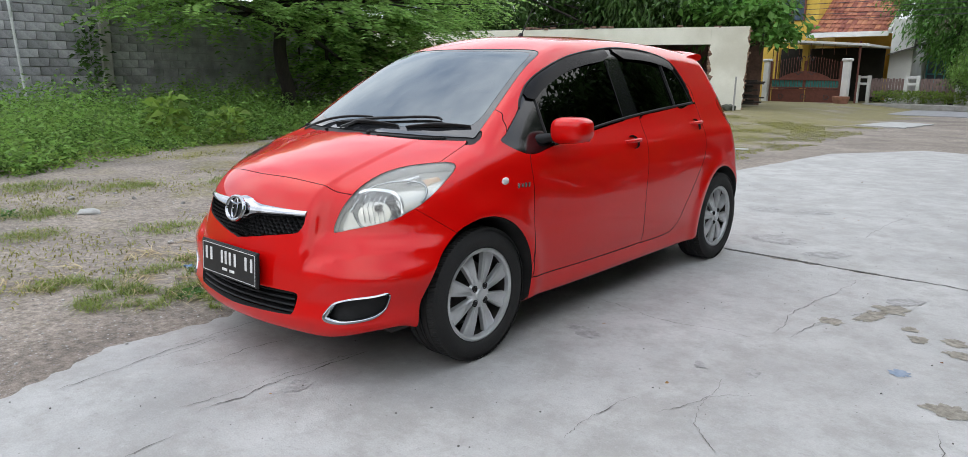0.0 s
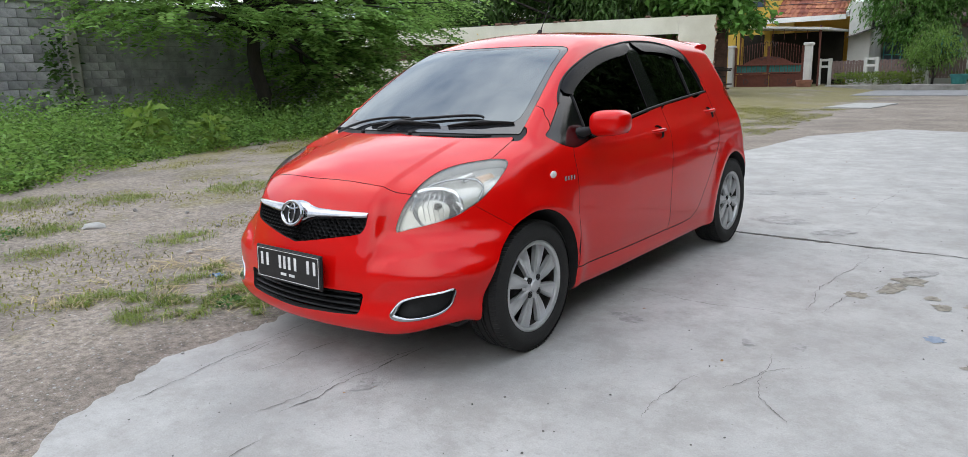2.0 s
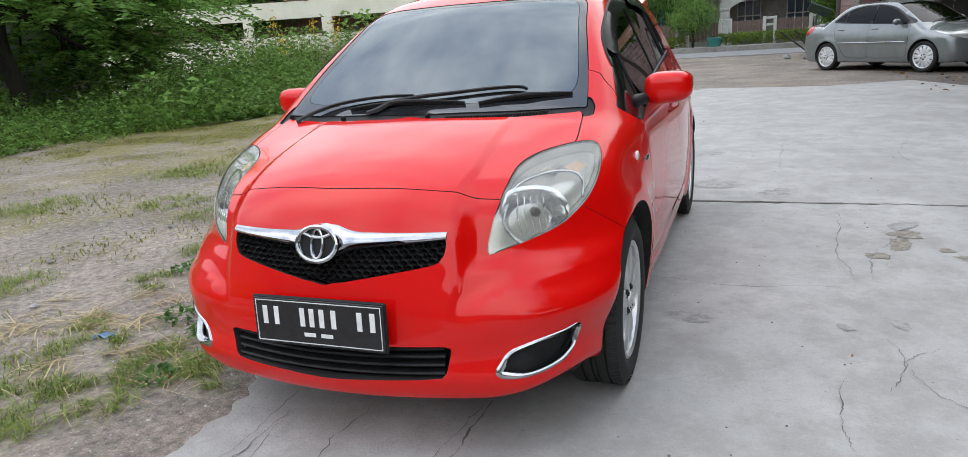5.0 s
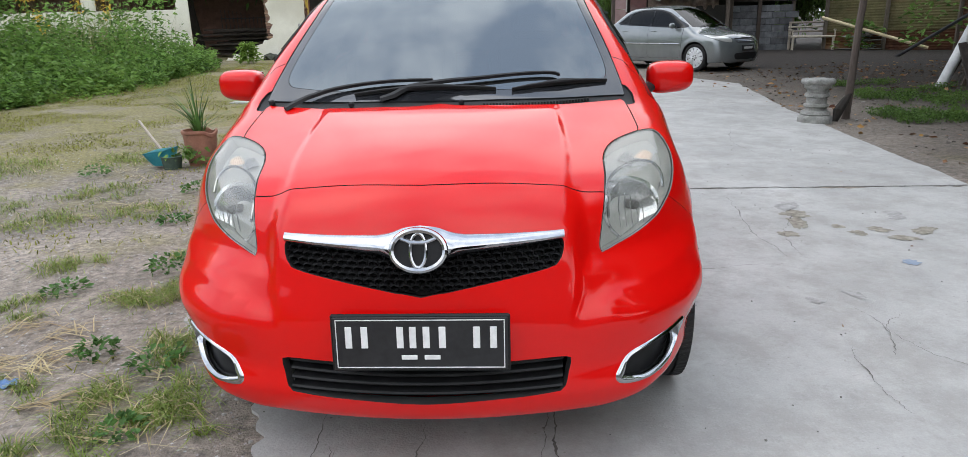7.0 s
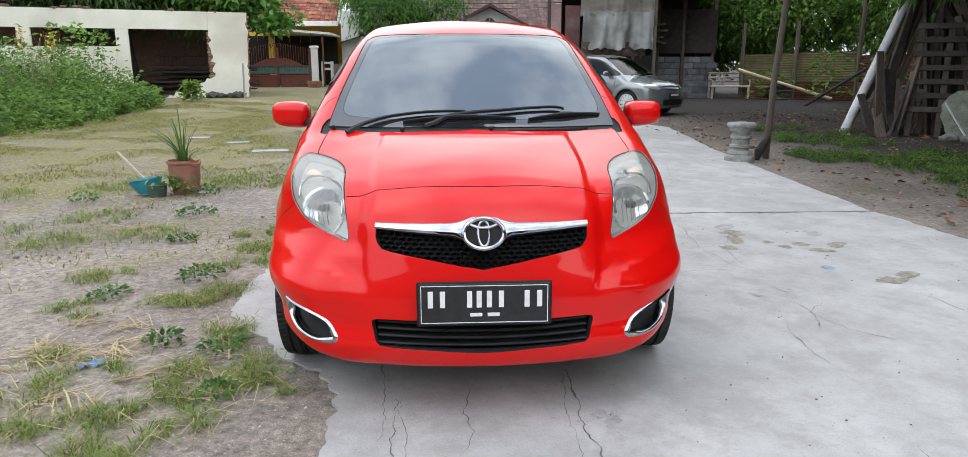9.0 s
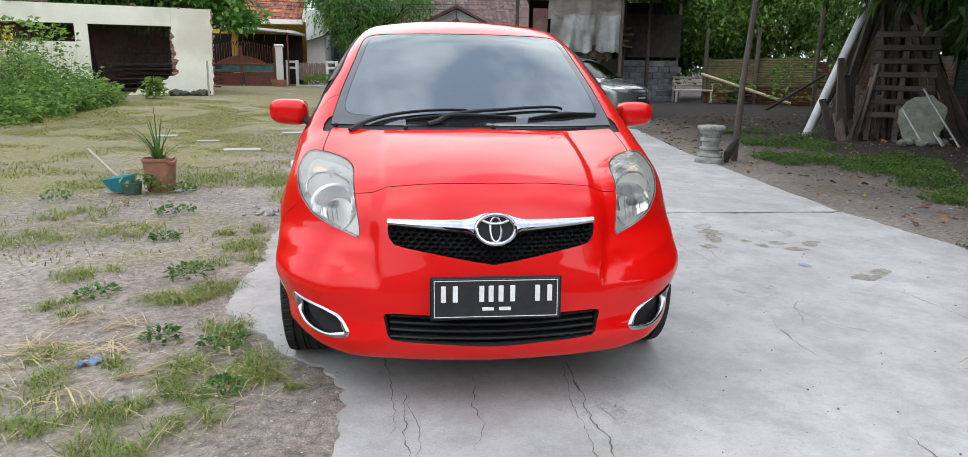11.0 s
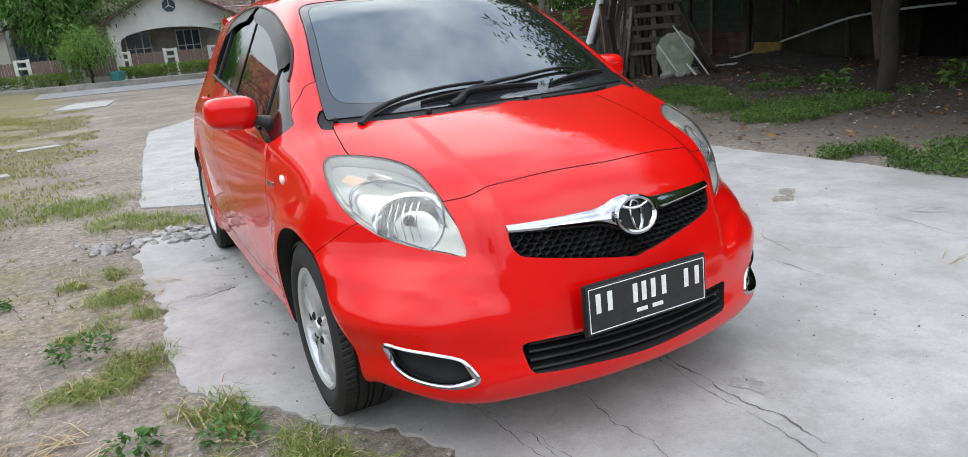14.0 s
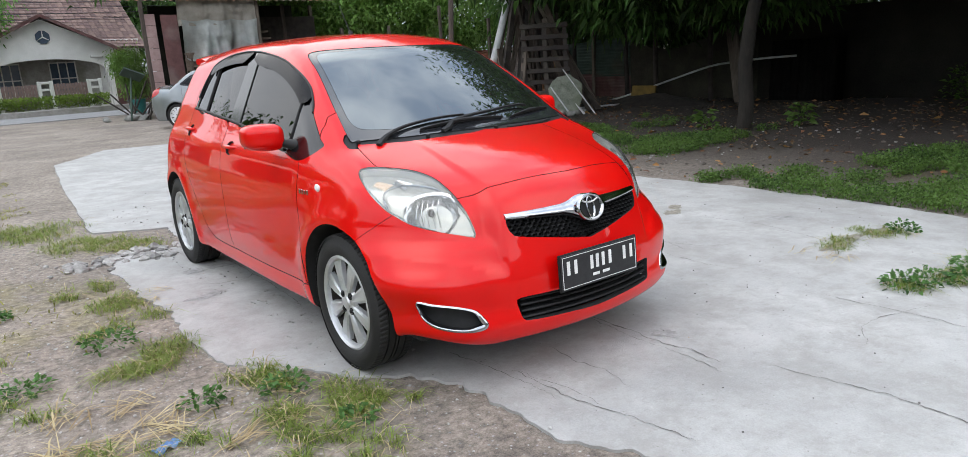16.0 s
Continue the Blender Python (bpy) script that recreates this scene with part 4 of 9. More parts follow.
pebbles("grit", "loose grit and small pale stones on the soil", 3200, (-4.5, -.5), (-3.2, 4), .010, M_STONE)
pebbles("crumbs", "small crumbs of dirt on the concrete", 380, (-1.0, 3.4), (-3.6, 5), .0055, M_CRACK)
pebbles("soil_lumps", "clods and small stones in the dark soil", 1400, (3.9, 11.5), (-4, 11), .030, M_CLOD)
pebbles("pale_stones", "small pale stones strewn over the dark soil", 420, (3.7, 8.5), (-2.5, 7), .022, M_STONE)
group = "broken stones at the slab's edge"
for k in range(84):
    x, y = (-1.14 + .23 * rng.normal(), 1.74 + .12 * rng.normal()) if k < 74 else (rng.uniform(-5, -2), rng.uniform(-2, 4))
    ob = part("rubble_stone", stone(rng, rng.uniform(.015, .055) if k < 74 else rng.uniform(.02, .045)), M_STONE, None, "", 0)
    ob.matrix_basis = pose(x, y, max(land(x, y), -.01) + .008, 0, 0, rng.uniform(0, 360))
    tagged(ob, "small broken lump of concrete", "stone", group)
ob = part("boulder", stone(rng, .12), M_PALE, None, "", 60)
ob.matrix_basis = pose(-4.05, -1.05, -.005) @ Matrix.Diagonal((1.15, .9, .6, 1))
tagged(ob, "flat pale stone lying on the soil", "stone")
for x, y, w, d, t in ((-2.60, 6.15, .24, .11, .2), (-3.43, 7.4, .18, .10, .1), (-2.2, 8.8, .26, .13, .3), (-4.3, 8.2, .16, .10, 0)):
    bm = bmesh.new()
    slab_from(bm, ragged([(-w, -d), (w, -d), (w, d), (-w, d)], .05, x), .03, Matrix.Translation((x, y, land(x, y) - .01)) @ Matrix.Rotation(t, 4, "Z"))
    tagged(part("stone_slab", bm, M_PALE, None, "", 0), "pale flat stone sunk into the turf", "stone slab", "pale slabs in the turf")
M_SCRAP = surface("blue_plastic", (.05, .13, .32), (.16, .28, .50), 30, (.3, .5), .1, 90)
bm = bmesh.new()
bmesh.ops.create_grid(bm, x_segments=10, y_segments=6, size=.05)
for q in bm.verts:
    q.co.z = .012 + .02 * noise.noise(q.co * 38)
    q.co.y *= .45
bmesh.ops.solidify(bm, geom=bm.faces[:], thickness=.001)
scrap = part("plastic_scrap", bm, M_SCRAP, None, "", 40)
scrap.matrix_basis = pose(-1.60, -1.36, land(-1.60, -1.36) + .002, 0, 0, 25)
tagged(scrap, "crumpled blue and white plastic scrap on the soil", "plastic scrap")
bm = bmesh.new()
slab_from(bm, ragged([(-.75, -.9), (.45, -1.1), (.70, 1.2), (-.35, 1.4)], .08, 3.3), .04, Matrix.Translation((-1.62, 18.3, land(-1.62, 18.3) - .012)))
tagged(part("concrete_plate", bm, M_PALE, None, "", 0), "white concrete plate lying on the yard", "concrete plate")


# ---- trees and thickets ----
def limb(bm, a, b, r0, r1, bend, rng, n=6):
    a, b = np.array(a, float), np.array(b, float)
    pts = [a + (b - a) * t + np.array([rng.normal(0, bend), rng.normal(0, bend), rng.normal(0, bend * .5)]) * math.sin(math.pi * t) for t in np.linspace(0, 1, n)]
    tube(bm, pts, [r0 + (r1 - r0) * t for t in np.linspace(0, 1, n)], 8)
    return pts


def tree(label, foot, height, radius, crown, blobs, leaf, material, per=10, clumps=700, style="broad", seed=1, limbs=9, group="", aspect=.34, droop=.35):
    """A tapered trunk, limbs, and a crown of leaf sprays set round several blobs (centre, radii)."""
    rng = np.random.default_rng(seed)
    ob = thing("tree", label, "tree", group)
    bm = bmesh.new()
    foot = np.array(foot, float)
    head = foot + np.array([*rng.normal(0, .15, 2), height])
    limb(bm, foot - (0, 0, .1), head, radius, radius * .6, .05, rng, 8)
    for k in range(limbs):
        c, r = blobs[k % len(blobs)]
        end = np.array(c) + np.array(r) * rng.uniform(-.75, .75, 3)
        start = foot + (head - foot) * rng.uniform(.68, 1)
        pts = limb(bm, start, end, radius * .42, radius * .10, .15, rng)
        for _ in range(2):
            s = pts[rng.integers(2, 5)]
            limb(bm, s, np.array(c) + np.array(r) * rng.uniform(-.9, .9, 3), radius * .18, radius * .05, .1, rng, 4)
    part("trunk", bm, M_BARK, ob, "dark rough trunk and limbs", 60)
    sets = []
    total = sum(np.prod(r) ** .6 for _, r in blobs)
    for c, r in blobs:
        n = int(clumps * np.prod(r) ** .6 / total)
        d = rng.normal(0, 1, (n, 3))
        d /= np.linalg.norm(d, axis=1, keepdims=True)
        rad = rng.uniform(.35, 1.0, n) ** .5
        at = np.array(c) + d * np.array(r) * rad[:, None] * (1 + .18 * rng.normal(0, 1, (n, 1)))
        out = d * (1, 1, .4)
        out /= np.maximum(np.linalg.norm(out, axis=1, keepdims=True), 1e-6)
        if style == "feather":
            # sprays: paired leaflets along a drooping rib
            rib = out * (1, 1, .3) + rng.normal(0, .35, (n, 3)) * (1, 1, .3)
            rib /= np.maximum(np.linalg.norm(rib, axis=1, keepdims=True), 1e-6)
            side = np.cross(rib, (0, 0, 1.0))
            side /= np.maximum(np.linalg.norm(side, axis=1, keepdims=True), 1e-6)
            ln = crown * rng.uniform(.7, 1.3, n)
            for k in range(per):
                t = (k + .6) / per
                p = at + rib * (ln * t)[:, None] - np.array([0, 0, .35]) * (ln * t * t)[:, None]
                for s in (1, -1):
                    sets.append(leaves(rng, p, side * s + rib * .45, leaf, .40, .12, .10))
        else:
            for _ in range(per):
                p = at + rng.normal(0, crown * .35, (n, 3))
                sets.append(leaves(rng, p, out * .6 + (0, 0, -droop), leaf, aspect, droop, .6))
    v, f = joined(*sets)
    mesh_from("crown", v, f, material, "dense green crown", "", parent=ob)
    return ob


M_GARDEN = leaf_material("garden_leaves", (.045, .110, .022), (.235, .370, .085), .5)
M_REED = leaf_material("reed_stems", (.12, .13, .045), (.34, .33, .15), .3)
M_ALMOND = leaf_material("almond_leaves", (.035, .110, .020), (.170, .330, .070), .45)
tree("tall feathery-leaved tree with drooping layered branches", (-12.6, 6.7, 0), 3.2, .20, .75,
     [((-12.4, 4.6, 2.55), (1.8, 1.9, .35)), ((-11.6, 7.9, 2.55), (1.8, 2.0, .5)), ((-13.0, 4.2, 3.5), (1.8, 1.8, .6)), ((-12.6, 6.8, 3.9), (2.6, 3.2, .7)), ((-12.8, 9.8, 3.0), (2.0, 1.8, .8)), ((-12.6, 6.6, 4.9), (2.2, 2.4, .6)),
      ((-12.2, 8.9, 1.55), (1.2, 1.1, .5)), ((-13.6, 8.6, 2.0), (1.2, 1.3, 1.0)), ((-13.4, 6.0, 4.4), (2.6, 3.2, .8)), ((-12.6, 10.6, 2.2), (1.7, 1.7, .9)), ((-12.2, 11.6, 3.3), (1.7, 1.7, .8)), ((-13.0, 9.8, 1.3), (1.4, 1.5, .6))], .182, M_FEATHER, 9, 2650, "feather", 3, 18)


def thicket(name, label, n, area, tall, leaf, material, seed, per=16, aspect=.5):
    """Standing weeds over an area: leafy stems of uneven height."""
    rng = np.random.default_rng(seed)
    roots = []
    while len(roots) < n:
        x, y = rng.uniform(*area[0]), rng.uniform(*area[1])
        edge = area[2](y) + .45 * noise.noise(Vector((x * .6, y * .9, seed)))
        if x < edge and noise.noise(Vector((x * .8, y * .8, seed + 2.2))) > -.42:
            roots.append((x, y, land(x, y), min(1, .28 + .42 * (edge - x))))
    r = np.array(roots)
    h = tall * r[:, 3] * rng.uniform(.35, 1.15, n) * np.array([1 + .55 * noise.noise(Vector((x * .5, y * .5, seed + 8))) for x, y in r[:, :2]])
    sets = []
    for k in range(per):
        t = (k + 1) / per
        a = rng.uniform(0, 2 * math.pi, n)
        spread = (.05 + .16 * h) * rng.uniform(.2, 1, n)
        at = np.stack([r[:, 0] + spread * np.cos(a), r[:, 1] + spread * np.sin(a), r[:, 2] + h * t], 1)
        sets.append(leaves(rng, at, np.stack([np.cos(a), np.sin(a), .35 + 0 * a], 1), leaf, aspect, .25, .4))
    v, f = joined(*sets)
    mesh_from(name, v, f, material, label, "undergrowth")


edge_line = lambda y: float(spl(y, (-9, -4, -.9, 1.1, 4.0, 5.7, 8.1, 12, 14.2, 17), (-6.4, -6.6, -7.1, -8.5, -9.3, -9.0, -8.0, -7.6, -7.5, -8.2)))
thicket("undergrowth", "lush knee-high weeds along the field's edge", 6600, ((-15, -6), (-9, 8.5), edge_line), .85, .092, M_BUSH, 11, 20)
thicket("undergrowth", "tall pale green weeds before the ruined wall", 2300, ((-13.5, -6), (8, 17.4), edge_line), 1.15, .13, M_WEED, 12, 15)
thicket("undergrowth", "low bright creepers at the foot of the weeds", 3400, ((-11.5, -6), (-9, 15), lambda y: edge_line(y) + .35), .42, .06, M_LIGHTLEAF, 13, 9)
rng = np.random.default_rng(21)
n = 900
px, py = rng.uniform(-14.0, -9.3, n), rng.uniform(13.2, 17.2, n)
roots = np.stack([px, py, np.array([land(u, w) for u, w in zip(px, py)])], 1)
v, f = joined(blades(rng, roots, 2.0, .35, .006))
mesh_from("reeds", v, f, M_REED, "thin pale reeds standing before the ruin", "reeds")
for x, y, h, s, mat_, lab in ((-9.9, 2.4, .75, .26, M_LIGHTLEAF, "young bush with large pale leaves"), (-9.3, 3.3, .55, .20, M_LIGHTLEAF, "young bush with large pale leaves"), (-8.5, 7.3, .8, .22, M_BUSH, "leafy bush at the field's edge"), (-9.1, 6.6, .9, .2, M_BUSH, "leafy bush at the field's edge"),
                              (12.0, 18.0, 1.55, .22, M_GARDEN, "broad-leaved shrub before the sheet fence"), (12.9, 16.6, 1.3, .22, M_GARDEN, "broad-leaved shrub before the sheet fence"), (10.9, 19.6, .9, .2, M_GARDEN, "small shrub beside the bench"), (-14.6, 3.0, 2.3, .16, M_MANGO, "slim dark conifer-like shrub by the wall"), (-10.6, 16.6, 2.1, .22, M_BUSH, "climbing shrub on the ruin"), (-13.2, 16.2, 1.7, .2, M_WEED, "tall weed before the ruin"), (-9.4, 17.6, .42, .14, M_BUSH, "round bush before the ruin"), (-10.9, 14.2, 1.7, .15, M_BUSH, "dense dark bush before the ruin"), (-9.9, 14.8, 1.5, .15, M_WEED, "dense dark bush before the ruin"), (-9.0, 13.6, 1.2, .14, M_BUSH, "dense dark bush before the ruin"), (-11.8, 13.0, 1.9, .16, M_WEED, "tall weed bush before the ruin"), (-10.0, 11.4, 1.3, .14, M_BUSH, "leafy bush at the field's edge"), (-9.4, 15.6, 1.9, .15, M_BUSH, "slender bush standing before the opening"), (-7.4, 17.2, .5, .16, M_LIGHTLEAF, "small bright green bush before the ruin")):
    n = 420 if s < .2 else 130
    t = rng.uniform(0, 1, n)
    a = rng.uniform(0, 2 * math.pi, n)
    wide = (.55 * h if h < 2.2 else .16 * h) * (1 - .55 * t) * rng.uniform(.1, 1.2, n) * (1 + .5 * np.sin(3 * a + 5 * t))
    at = np.stack([x + wide * np.cos(a), y + wide * np.sin(a), land(x, y) + .06 + h * t], 1)
    v, f = leaves(rng, at, np.stack([np.cos(a), np.sin(a), .5 + 0 * a], 1), s, .5, .3, .4)
    ob = mesh_from("bush", v.tolist(), f, mat_, lab, "bush", "")
# yellow flower spikes
M_YELLOW = surface("yellow_petals", (.55, .32, .02), (.75, .52, .05), 30, (.5, .8))
for x, y, z in ((-10.6, 12.6, 1.9), (-9.6, 12.9, 1.8), (-9.0, 13.0, 1.7), (-10.1, 12.2, 1.4)):
    rng2 = np.random.default_rng(int(z * 100 + abs(x) * 7))
    at = np.array([x, y, z]) + rng2.normal(0, 1, (60, 3)) * (.06, .06, .14)
    v, f = leaves(rng2, at, np.tile((0, 0, .6), (60, 1)), .07, .6, .1, .7)
    bm = bmesh.new()
    tube(bm, [(x, y, land(x, y)), (x + .03, y, z * .6), (x, y, z)], .008, 5)
    ob = thing("flower_spike", "yellow candle-shaped flower spike", "flower", "yellow flower spikes")
    part("stem", bm, M_BUSH, ob)
    tagged(mesh_from("bloom", v.tolist(), f, M_YELLOW, "yellow bloom", "", parent=ob), kind="stuff")

tree("broad-crowned shade tree over the dirt verge", (7.42, 2.17, 0), 3.6, .115, .55,
     [((8.6, 3.0, 3.7), (3.2, 3.6, .9)), ((9.5, 2.0, 5.0), (4.2, 5.0, 1.5)), ((12.5, 4.0, 4.4), (2.8, 4.5, 1.3)), ((10.6, -1.5, 4.0), (3.0, 2.6, 1.1)), ((7.3, 3.6, 3.0), (1.1, 1.3, .45)), ((8.4, -2.0, 3.0), (1.8, 3.0, .5)), ((9.8, 4.0, 3.0), (2.0, 2.6, .5)), ((11.8, 0.0, 3.1), (2.8, 5.0, .6)), ((7.0, .5, 4.0), (2.0, 3.4, .6)), ((9.5, -6.0, 3.6), (3.5, 3.0, .9)), ((12.5, 8.0, 3.4), (2.2, 3.0, .7)), ((10.5, 3.5, 7.4), (3.8, 5.0, 1.8)), ((11.0, -3.5, 7.0), (3.2, 4.0, 1.6)), ((9.8, 6.2, 2.1), (1.5, 1.4, .28)), ((10.6, 4.0, 2.15), (1.5, 1.4, .25))], .24, M_MANGO, 12, 12500, "broad", 5, 16)
tree("broad-crowned shade tree behind the timber stack", (8.55, 8.1, 0), 3.0, .20, .6,
     [((9.0, 8.4, 4.1), (3.0, 3.0, .9)), ((8.4, 7.2, 3.1), (1.3, 1.0, .45)), ((11.0, 9.5, 4.8), (3.4, 4.0, 1.5)), ((8.8, 11.5, 4.6), (2.6, 2.6, 1.2)), ((9.6, 6.6, 3.0), (1.2, 1.2, .5)), ((10.5, 9.0, 7.6), (3.6, 4.0, 2.0)), ((5.6, 11.6, 6.2), (1.8, 2.2, 1.0))], .28, M_MANGO, 12, 7800, "broad", 6, 16)
tree("dark tree behind the yard wall", (17.2, 2.5, 0), 2.6, .2, .7,
     [((17.4, 1.5, 3.2), (2.0, 5.0, 1.9)), ((17.8, -4.0, 3.2), (2.2, 4.5, 2.0)), ((18, 3, 6), (3.5, 8, 2.2))], .32, M_MANGO, 11, 4200, "broad", 7, 9, "trees behind the wall")
tree("dark tree behind the yard wall", (17.0, 10.5, 0), 2.6, .2, .7,
     [((16.6, 9.0, 3.0), (2.0, 4.0, 1.9)), ((15.4, 13.5, 3.2), (2.4, 3.0, 2.0)), ((17, 11, 6), (3.5, 6, 2.2))], .32, M_MANGO, 11, 3600, "broad", 8, 9, "trees behind the wall")
tree("tall dark-leaved tree rising behind the shed", (6.5, 25.6, 0), 5.0, .22, .7,
     [((6.0, 24.6, 6.9), (3.2, 2.4, 2.2)), ((9.0, 24.2, 6.6), (2.8, 2.4, 1.9)), ((3.2, 25.6, 6.9), (2.6, 2.2, 2.1)), ((6.4, 25.4, 9.4), (3.6, 2.6, 1.8))], .30, M_MANGO, 11, 4200, "broad", 31, 12)
tree("tall tree standing behind the pale house", (7.0, 46.5, 0), 5.0, .25, .9,
     [((7.5, 46.5, 7.4), (4.2, 2.0, 2.4)), ((3.0, 47.0, 8.2), (3.4, 2.0, 1.6)), ((11.5, 46.0, 6.0), (3.5, 2.0, 2.6)), ((8.5, 46.0, 4.0), (3.2, 1.6, 1.6))], .42, M_MANGO, 11, 1700, "broad", 41, 9)
tree("light green tree beside the shed", (11.0, 25.5, 0), 2.4, .14, .6,
     [((10.6, 24.8, 2.3), (1.5, 1.0, 1.3)), ((12.2, 25.4, 3.0), (2.0, 1.4, 1.8)), ((9.6, 26.2, 4.0), (2.4, 1.6, 1.6))], .20, M_GARDEN, 11, 3000, "broad", 19, 9, "", .5, .25)
tree("light green tree behind the rusty fence", (12.5, 23.5, 0), 2.5, .14, .6,
     [((11.5, 22.4, 2.9), (1.8, 1.4, 1.2)), ((13.8, 22.5, 3.0), (2.2, 1.6, 1.5)), ((12.6, 24, 4.8), (3.5, 2.5, 1.7)), ((16.0, 20.5, 3.4), (2.2, 2.2, 2.2))], .20, M_GARDEN, 11, 3800, "broad", 9, 9, "", .5, .25)
tree("leafy tree behind the ruined wall", (-11.0, 22.5, 0), 2.8, .18, .6,
     [((-11.5, 21.8, 3.9), (3.2, 1.6, 1.2)), ((-8.2, 22.6, 3.6), (2.0, 1.5, 1.0)), ((-13.5, 22.6, 4.6), (3.2, 2.0, 1.6)), ((-10.0, 23.4, 5.2), (4.0, 2.0, 1.6)), ((-17.5, 20, 4.4), (3, 3, 2.2))], .30, M_MANGO, 11, 3000, "broad", 10, 10)
tree("large-leaved almond tree at the ruin's end", (-7.6, 21.6, 0), 2.6, .10, .45,
     [((-6.6, 20.6, 3.35), (1.1, .8, .38)), ((-5.8, 20.4, 2.62), (.75, .5, .22)), ((-7.9, 20.9, 3.6), (1.2, .8, .45))], .28, M_ALMOND, 9, 260, "broad", 14, 8, "", .62, .08)
tree("dark garden tree behind the fence", (-2.6, 33.2, 0), 2.6, .14, .6,
     [((-2.8, 33.0, 3.6), (2.0, 1.0, 1.2)), ((-1.0, 33.4, 4.4), (2.2, 1.2, 1.4)), ((-3.6, 33.6, 4.8), (2.0, 1.2, 1.0)), ((-2.4, 32.6, 2.4), (1.2, .6, .7))], .20, M_ALMOND, 10, 1700, "broad", 15, 8)
tree("grey-green shrub tree in the hedge", (-1.3, 30.3, 0), 1.0, .06, .4,
     [((-1.3, 30.3, 1.7), (.95, .7, .75)), ((-1.9, 30.3, 1.4), (.6, .5, .45))], .12, M_BUSH, 9, 420, "broad", 16, 8)
tree("small dense garden tree beside the shed", (3.55, 23.6, 0), 1.2, .06, .3,
     [((3.55, 23.6, 1.75), (.55, .5, .5)), ((3.7, 23.6, 1.1), (.42, .4, .55))], .10, M_GARDEN, 10, 700, "broad", 17, 6)


# ---- walls, houses, sheds ----
M_BLOCK = surface("concrete_block", (.22, .22, .235), (.43, .43, .45), 4, (.85, 1), .4, 60, stain=(.10, .10, .105), amount=.6, per="object")
M_DARKBLOCK = surface("weathered_block", (.095, .098, .105), (.20, .205, .215), 6, (.85, 1), .4, 60, stain=(.06, .06, .06), amount=.5, per="object")
M_MORTAR = surface("mortar", (.19, .19, .185), (.32, .32, .31), 6, (.9, 1), .4, 60)
M_CREAM = surface("cream_plaster", (.68, .66, .55), (.82, .80, .70), 1.4, (.75, .95), .12, 40, stain=(.40, .37, .28), amount=.4)
M_BRICK = surface("old_brick", (.16, .095, .065), (.34, .21, .15), 7, (.85, 1), .4, 60, per="object")
# near-black: canopy and carport shade is put into this wall's colour
M_DARKWALL = surface("shade_dark_wall", (.009, .0085, .007), (.034, .032, .026), .9, (.85, 1), .3, 40, stain=(.007, .009, .006), amount=.85, spec=.2)
M_BRICKWALL = surface("brown_brick_wall", (.075, .040, .030), (.165, .095, .070), 5, (.85, 1), .4, 50, stain=(.05, .035, .03), amount=.6)
M_OLIVESHEET = surface("mossy_sheet", (.15, .135, .060), (.34, .30, .15), 2.5, (.7, .95), .2, 40, stain=(.20, .09, .045), amount=.55)
M_GREYRUST = surface("grey_rust_sheet", (.20, .17, .15), (.36, .32, .29), 2.5, (.7, .95), .2, 40, stain=(.22, .075, .035), amount=.85)
M_CANVAS = surface("beige_canvas", (.34, .31, .26), (.50, .46, .40), 2.5, (.8, .95), .2, 40, stain=(.22, .19, .15), amount=.5)
M_RAG = surface("torn_brown_cloth", (.12, .08, .06), (.34, .27, .22), 6, (.9, 1), .3, 50, stain=(.05, .045, .04), amount=.7)
M_YELLOWWALL = surface("yellow_plaster", (.55, .36, .05), (.68, .47, .09), 2, (.7, .9), .1, 40)
M_WHITEWALL = surface("white_plaster", (.60, .60, .57), (.76, .76, .73), 1.5, (.75, .95), .12, 40, stain=(.45, .45, .42), amount=.4)
M_TILE = surface("red_roof_tile", (.24, .075, .045), (.42, .15, .09), 5, (.7, .95), .3, 30, per="island")
M_BROWNTILE = surface("brown_roof_tile", (.085, .05, .045), (.19, .12, .105), 5, (.7, .95), .3, 30, per="island")
M_WOOD = surface("grey_timber", (.050, .038, .030), (.165, .132, .108), 5, (.85, 1), .4, 60, per="object", stretch=(1, 1, .2))
M_DARKWOOD = surface("dark_timber", (.025, .020, .018), (.07, .058, .05), 6, (.85, 1), .4, 50, per="object")
M_BAMBOO = surface("bamboo", (.42, .33, .20), (.60, .50, .34), 9, (.5, .75), .1, 60, per="object")
# mossy plaster, its colours lowered further to carry the trees' shade
M_OLDWALL = surface("mossy_shade_dark_wall", (.022, .021, .016), (.075, .070, .052), 1.6, (.85, 1), .4, 40, stain=(.010, .012, .008), amount=.85, spec=.2)
# sheets by the wall: black and dull in colour to stand for shade
M_BLACKSHEET = surface("shade_dark_sheet", (.005, .005, .005), (.016, .015, .014), 5, (.75, .95), .2, 40, spec=.15)
M_YELLOWBOARD = surface("dirty_yellow_board", (.13, .085, .018), (.26, .17, .035), 6, (.7, .9), .2, 50, stain=(.10, .07, .03), amount=.7)
M_ASH = surface("ash_and_humus", (.010, .009, .008), (.055, .045, .036), 9, (.9, 1), .6, 60)
M_POLE = surface("white_pole", (.46, .47, .47), (.66, .67, .67), 6, (.5, .8), .15, 40, stain=(.25, .25, .24), amount=.6)
